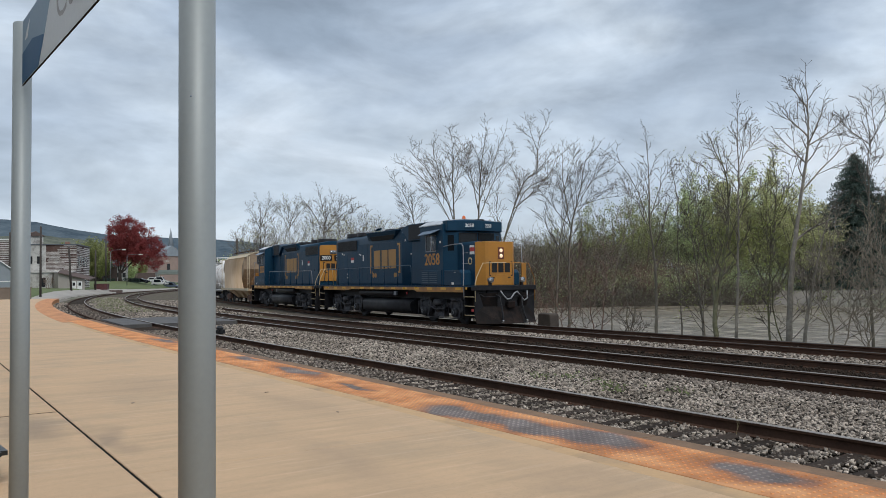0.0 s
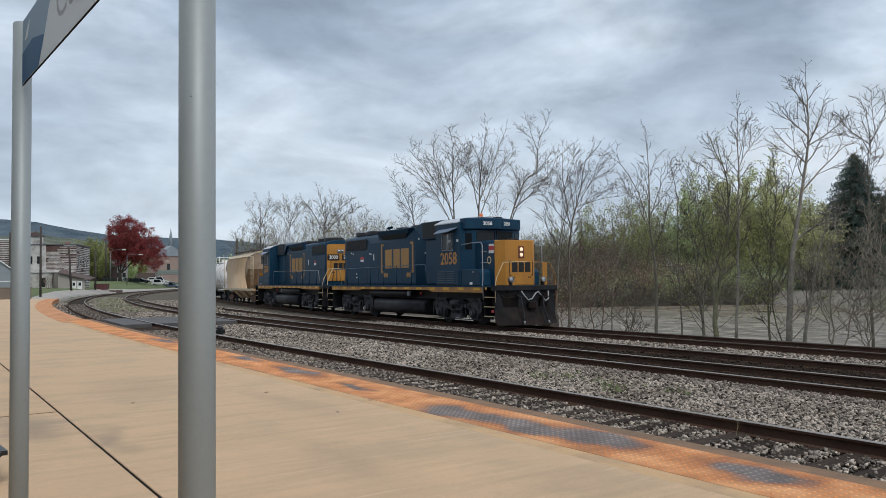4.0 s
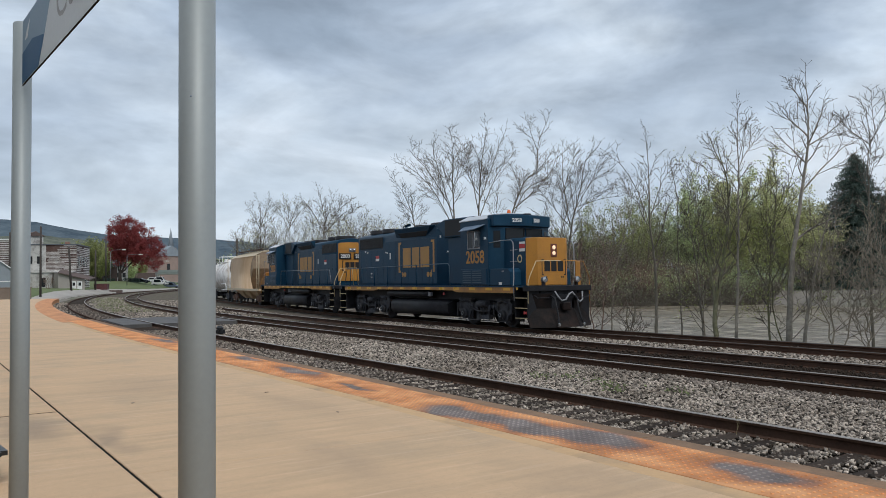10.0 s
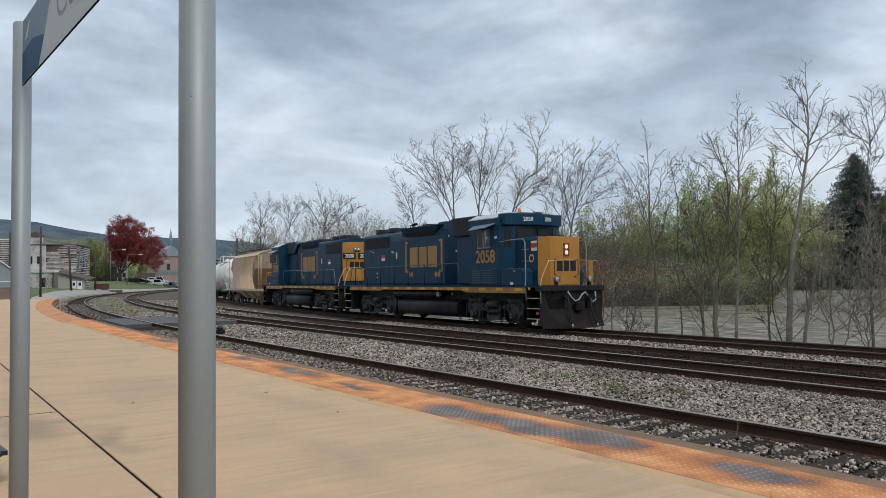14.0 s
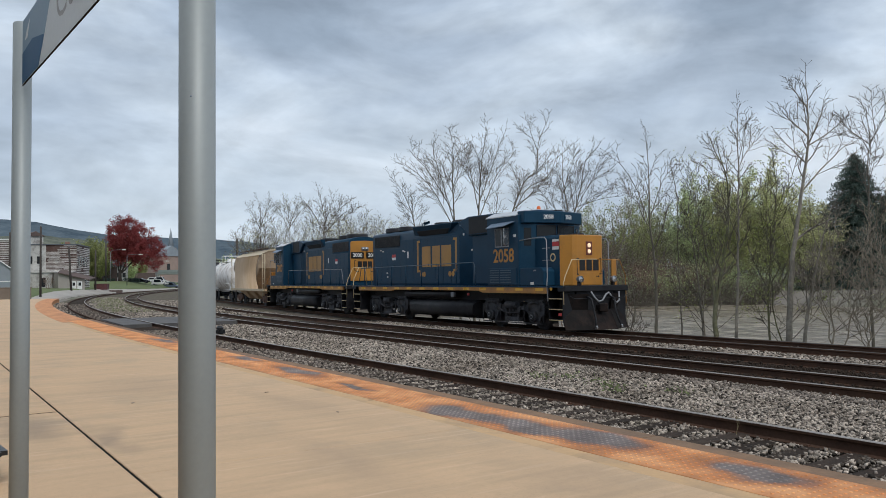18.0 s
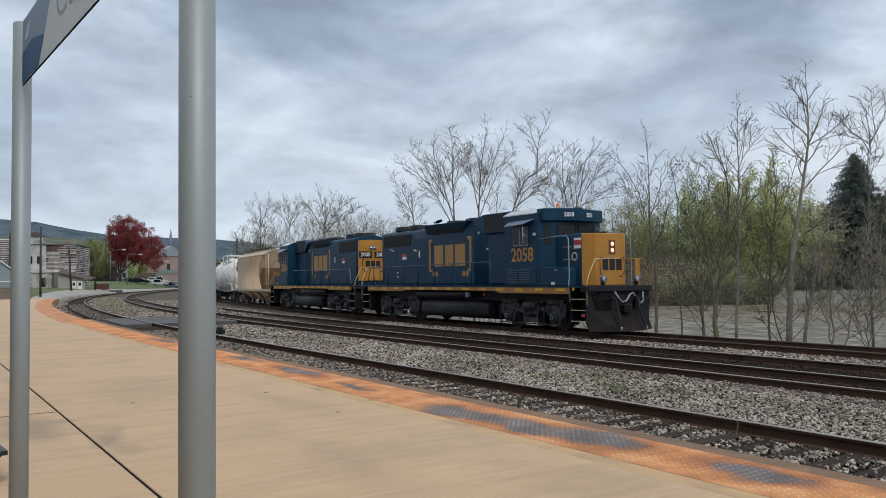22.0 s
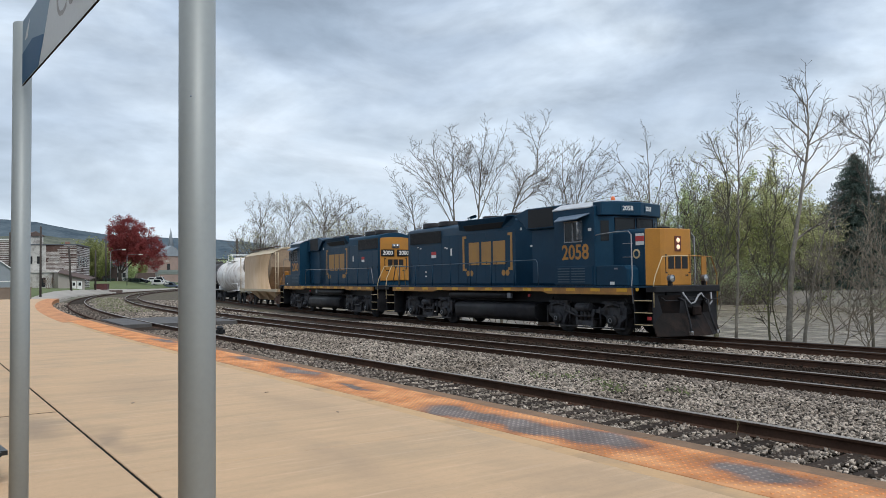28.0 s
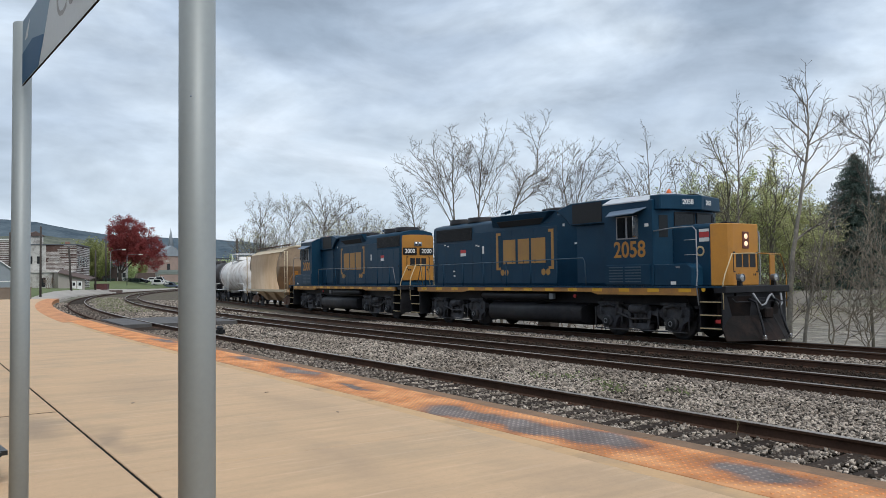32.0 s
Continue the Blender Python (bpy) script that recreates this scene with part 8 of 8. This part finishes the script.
drape("lawn", -104, -330, 2.0, -5.8, -46, 20, M_GRASS, "mown green grass beside the street", "lawn", 0.30)


def maple():
    x, y, h = -244.1, 51.6, 19.0
    T = thing("red_maple", "large dark red maple in full leaf on a lawn", "tree", pose(x, y, ground_z(x, y) - 0.2))
    t = Tree(71)
    for dx, dy, hh in ((0.3, 0.5, 0.9), (2.0, 4.2, 0.8), (4.2, 5.6, 0.62), (-0.8, -1.6, 0.7)):
        t.stem((0, 0, 2.6), (dx, dy, h * hh), 0.26, 14, 0.2, 0.34, 3, (7, 4))
    t.trunk.tube([(0, 0, 0), (0.05, 0, 1.2), (0, 0, 3.2)], 0.62, 10, 0.42)
    part("trunk", t.trunk, M_WOODPOLE, T)
    tagged(part("crown_wood", t.wood, M_BARK, T), kind="stuff")
    r = random.Random(72)
    pts = [p for p, _ in t.tips]
    # two lobes: a high one over the street and a low broad one behind
    for cx, cz, rx, rz, n in ((1.2, 14.0, 5.2, 5.6, 300), (5.0, 11.0, 6.6, 6.4, 340), (8.6, 8.2, 4.8, 5.0, 230)):
        for i in range(n):
            a, c = r.uniform(0, 2 * math.pi), r.uniform(-0.9, 1)
            rr = r.uniform(0.45, 1.0) ** 0.4 * (1 + 0.12 * math.sin(3 * a + 4 * c) + r.gauss(0, 0.05))
            s0 = math.sqrt(max(0, 1 - c * c))
            q = ACROSS * (cx + rx * rr * s0 * math.cos(a)) + Vector((-0.827, 0.562, 0)) * rx * rr * s0 * math.sin(a)
            pts.append(q + Vector((0, 0, cz + rz * c * rr)))
    leaf_mesh("crown", pts, 60, 0.36, 0.15, M_MAPLE, T, 73, 0.6)


maple()
leafy("street_tree", -236.0, 41.5, 13.5, 15, "round street tree in yellow-green spring leaf", 81, M_FARLEAF, 20000, 0.22, "town trees")
leafy("street_tree", -256.0, 47.0, 14.0, 14, "round street tree in yellow-green spring leaf", 82, M_FARLEAF, 18000, 0.24, "town trees")
leafy("street_tree", -285.0, 42.0, 13.0, 14, "spring tree behind the old building", 83, M_FARLEAF, 8000, 0.32, "town trees")
leafy("street_tree", -290.0, 30.0, 13.0, 14, "spring tree behind the old building", 84, M_FARLEAF, 8000, 0.32, "town trees")
leafy("street_tree", -300.0, 66.0, 9.0, 10, "small tree behind the parked cars", 85, M_LEAF, 6000, 0.3, "town trees")
leafy("street_tree", -330.0, 76.0, 11.0, 12, "small tree behind the parked cars", 86, M_FARLEAF, 6000, 0.3, "town trees")
leafy("street_tree", -345.0, 60.0, 13.0, 13, "small tree behind the parked cars", 87, M_FARLEAF, 6000, 0.3, "town trees")

leafy("street_tree", -250.0, 86.5, 11.5, 12, "green spring tree beyond the tank cars", 88, M_LEAF, 6000, 0.26, "town trees")
leafy("street_tree", -243.0, 95.0, 10.5, 11, "green spring tree beyond the tank cars", 89, M_LEAF, 5000, 0.26, "town trees")
leafy("street_tree", -262.0, 80.0, 11.0, 10, "green spring tree beyond the tank cars", 90, M_FARLEAF, 5000, 0.26, "town trees")
grow(-153.6, 20.6, [(0.1, 3.4), (0.7, 2.9), (-0.6, 2.8)], "small pinkish tree in bud before the old building", 92, limbs=10, first=0.3, reach=0.4, rad=0.05, bark=M_TWIGRED, twig=M_TWIGRED, group="town trees")


def hedge(x, y, ln, h, seed):
    rng = random.Random(seed)
    H = thing("hedge", "low dark green clipped hedge on the lawn", "hedge", pose(x, y, ground_z(x, y) + 0.25, 0, 0, 62), "hedges")
    part("stem", Geo().tube([(-ln / 2, 0, 0), (-ln / 2 + 0.1, 0, h * 0.6)], 0.05, 6), M_BARK, H)
    pts = [Vector((rng.uniform(-ln / 2, ln / 2), rng.uniform(-0.5, 0.5), rng.uniform(0.05, h))) for _ in range(int(90 * ln))]
    leaf_mesh("foliage", pts, 6, 0.10, 0.10, M_NEEDLE, H, seed)


hedge(-246.0, 55.2, 5.0, 1.1, 95)
hedge(-248.5, 49.5, 3.5, 0.9, 96)


M_BLOCK = mat("stained_block_concrete", (0.085, 0.068, 0.055), (0.05, 0.04, 0.034), rough=0.9, scale=3, fine=30, bump=0.3)


def concrete_block():
    B = thing("concrete_block", "weathered brown-grey concrete block beside the track", "block", pose(-27.6, 24.6, -0.55, 0, 0, 12))
    part("block", Geo().prism([(-0.36, 0), (-0.34, 0.78), (-0.28, 0.86), (0.30, 0.84), (0.35, 0.76), (0.37, 0)], "y", -0.35, 0.35), M_BLOCK, B, bevel=0.03)


concrete_block()


def small_growth():
    # green weeds between the two tracks at the bend and a few in the gravel
    rng = random.Random(5)
    pts = [LINE_A.side(rng.uniform(-58, -112), rng.uniform(1.4, 4.3), BED + 0.06) for _ in range(420)]
    tagged(leaf_mesh("weeds", pts, 9, 0.16, 0.055, M_WEED, None, 6, -0.8), "green weeds growing between the tracks", "weeds", kind="stuff")
    pts = []
    for cx, cy in ((-10.8, 11.2), (-12.8, 11.1), (-11.3, 11.5), (-10.4, 10.9), (-12.3, 11.5), (-9.6, 11.6)):
        pts += [(cx + rng.gauss(0, 0.22), cy + rng.gauss(0, 0.15), BED + 0.085) for _ in range(24)]
    tagged(leaf_mesh("gravel_weeds", pts, 2, 0.05, 0.040, M_WEED, None, 7, -0.8), "tiny weeds sprouting in the gravel", "weeds", kind="stuff")
    s = thing("grass_stalk", "dry bent grass stalk beside the rail", "grass", pose(-6.62, 9.20, BED))
    part("stem", Geo().tube([(0, 0, 0), (0.02, 0.01, 0.16), (-0.01, 0.02, 0.30), (-0.06, 0.02, 0.38)], 0.004, 4, 0.002), M_DRYGRASS, s)
    part("blade", Geo().tube([(0, 0, 0.05), (0.05, 0, 0.18), (0.03, 0.02, 0.28)], 0.005, 4, 0.001), M_DRYGRASS, s)


small_growth()


def litter():
    """Small dark bits lying on the platform."""
    for i, (x, y) in enumerate(((-9.6, 4.79), (-10.24, 5.64), (-11.99, 4.74), (-12.18, 2.76))):
        b = thing("leaf_litter", "small dark dead leaf on the platform", "leaf", pose(x, y, TOP, 0, 0, 40 * i), "dead leaves")
        part("leaf", Geo().prism([(-0.035, 0), (-0.01, 0.014), (0.02, 0.012), (0.035, 0.002), (0.012, -0.012), (-0.014, -0.013)], "z", 0.0, 0.008), M_FENCE, b)


litter()


def bench():
    """A bench end that just shows behind the sign's pole."""
    b = thing("bench", "black seat on a low tan concrete base", "bench", pose(-8.0, 0.55, TOP, 0, 0, 5))
    part("seat", Geo().box(-0.75, 0.12, -1.6, 0.20, 0.20, 0.36), M_DARK, b, bevel=0.06, seg=2)
    part("base", Geo().box(-0.65, 0.06, -1.5, 0.12, 0.0, 0.20), M_CONC, b, bevel=0.02)


bench()


def trackside_box():
    b = thing("trackside_box", "small black trackside box beside the near rail", "box", pose(-31.38, 10.44, BED, 0, 0, 6))
    part("case", Geo().box(-0.22, 0.22, -0.16, 0.16, 0, 0.30), M_DARK, b, bevel=0.08, seg=2)
    part("lid", Geo().lathe([(0.30, 0.14), (0.36, 0.10), (0.38, 0.001)], "z", (0, 0, 0), 14), M_DARK, b)


trackside_box()

motions()
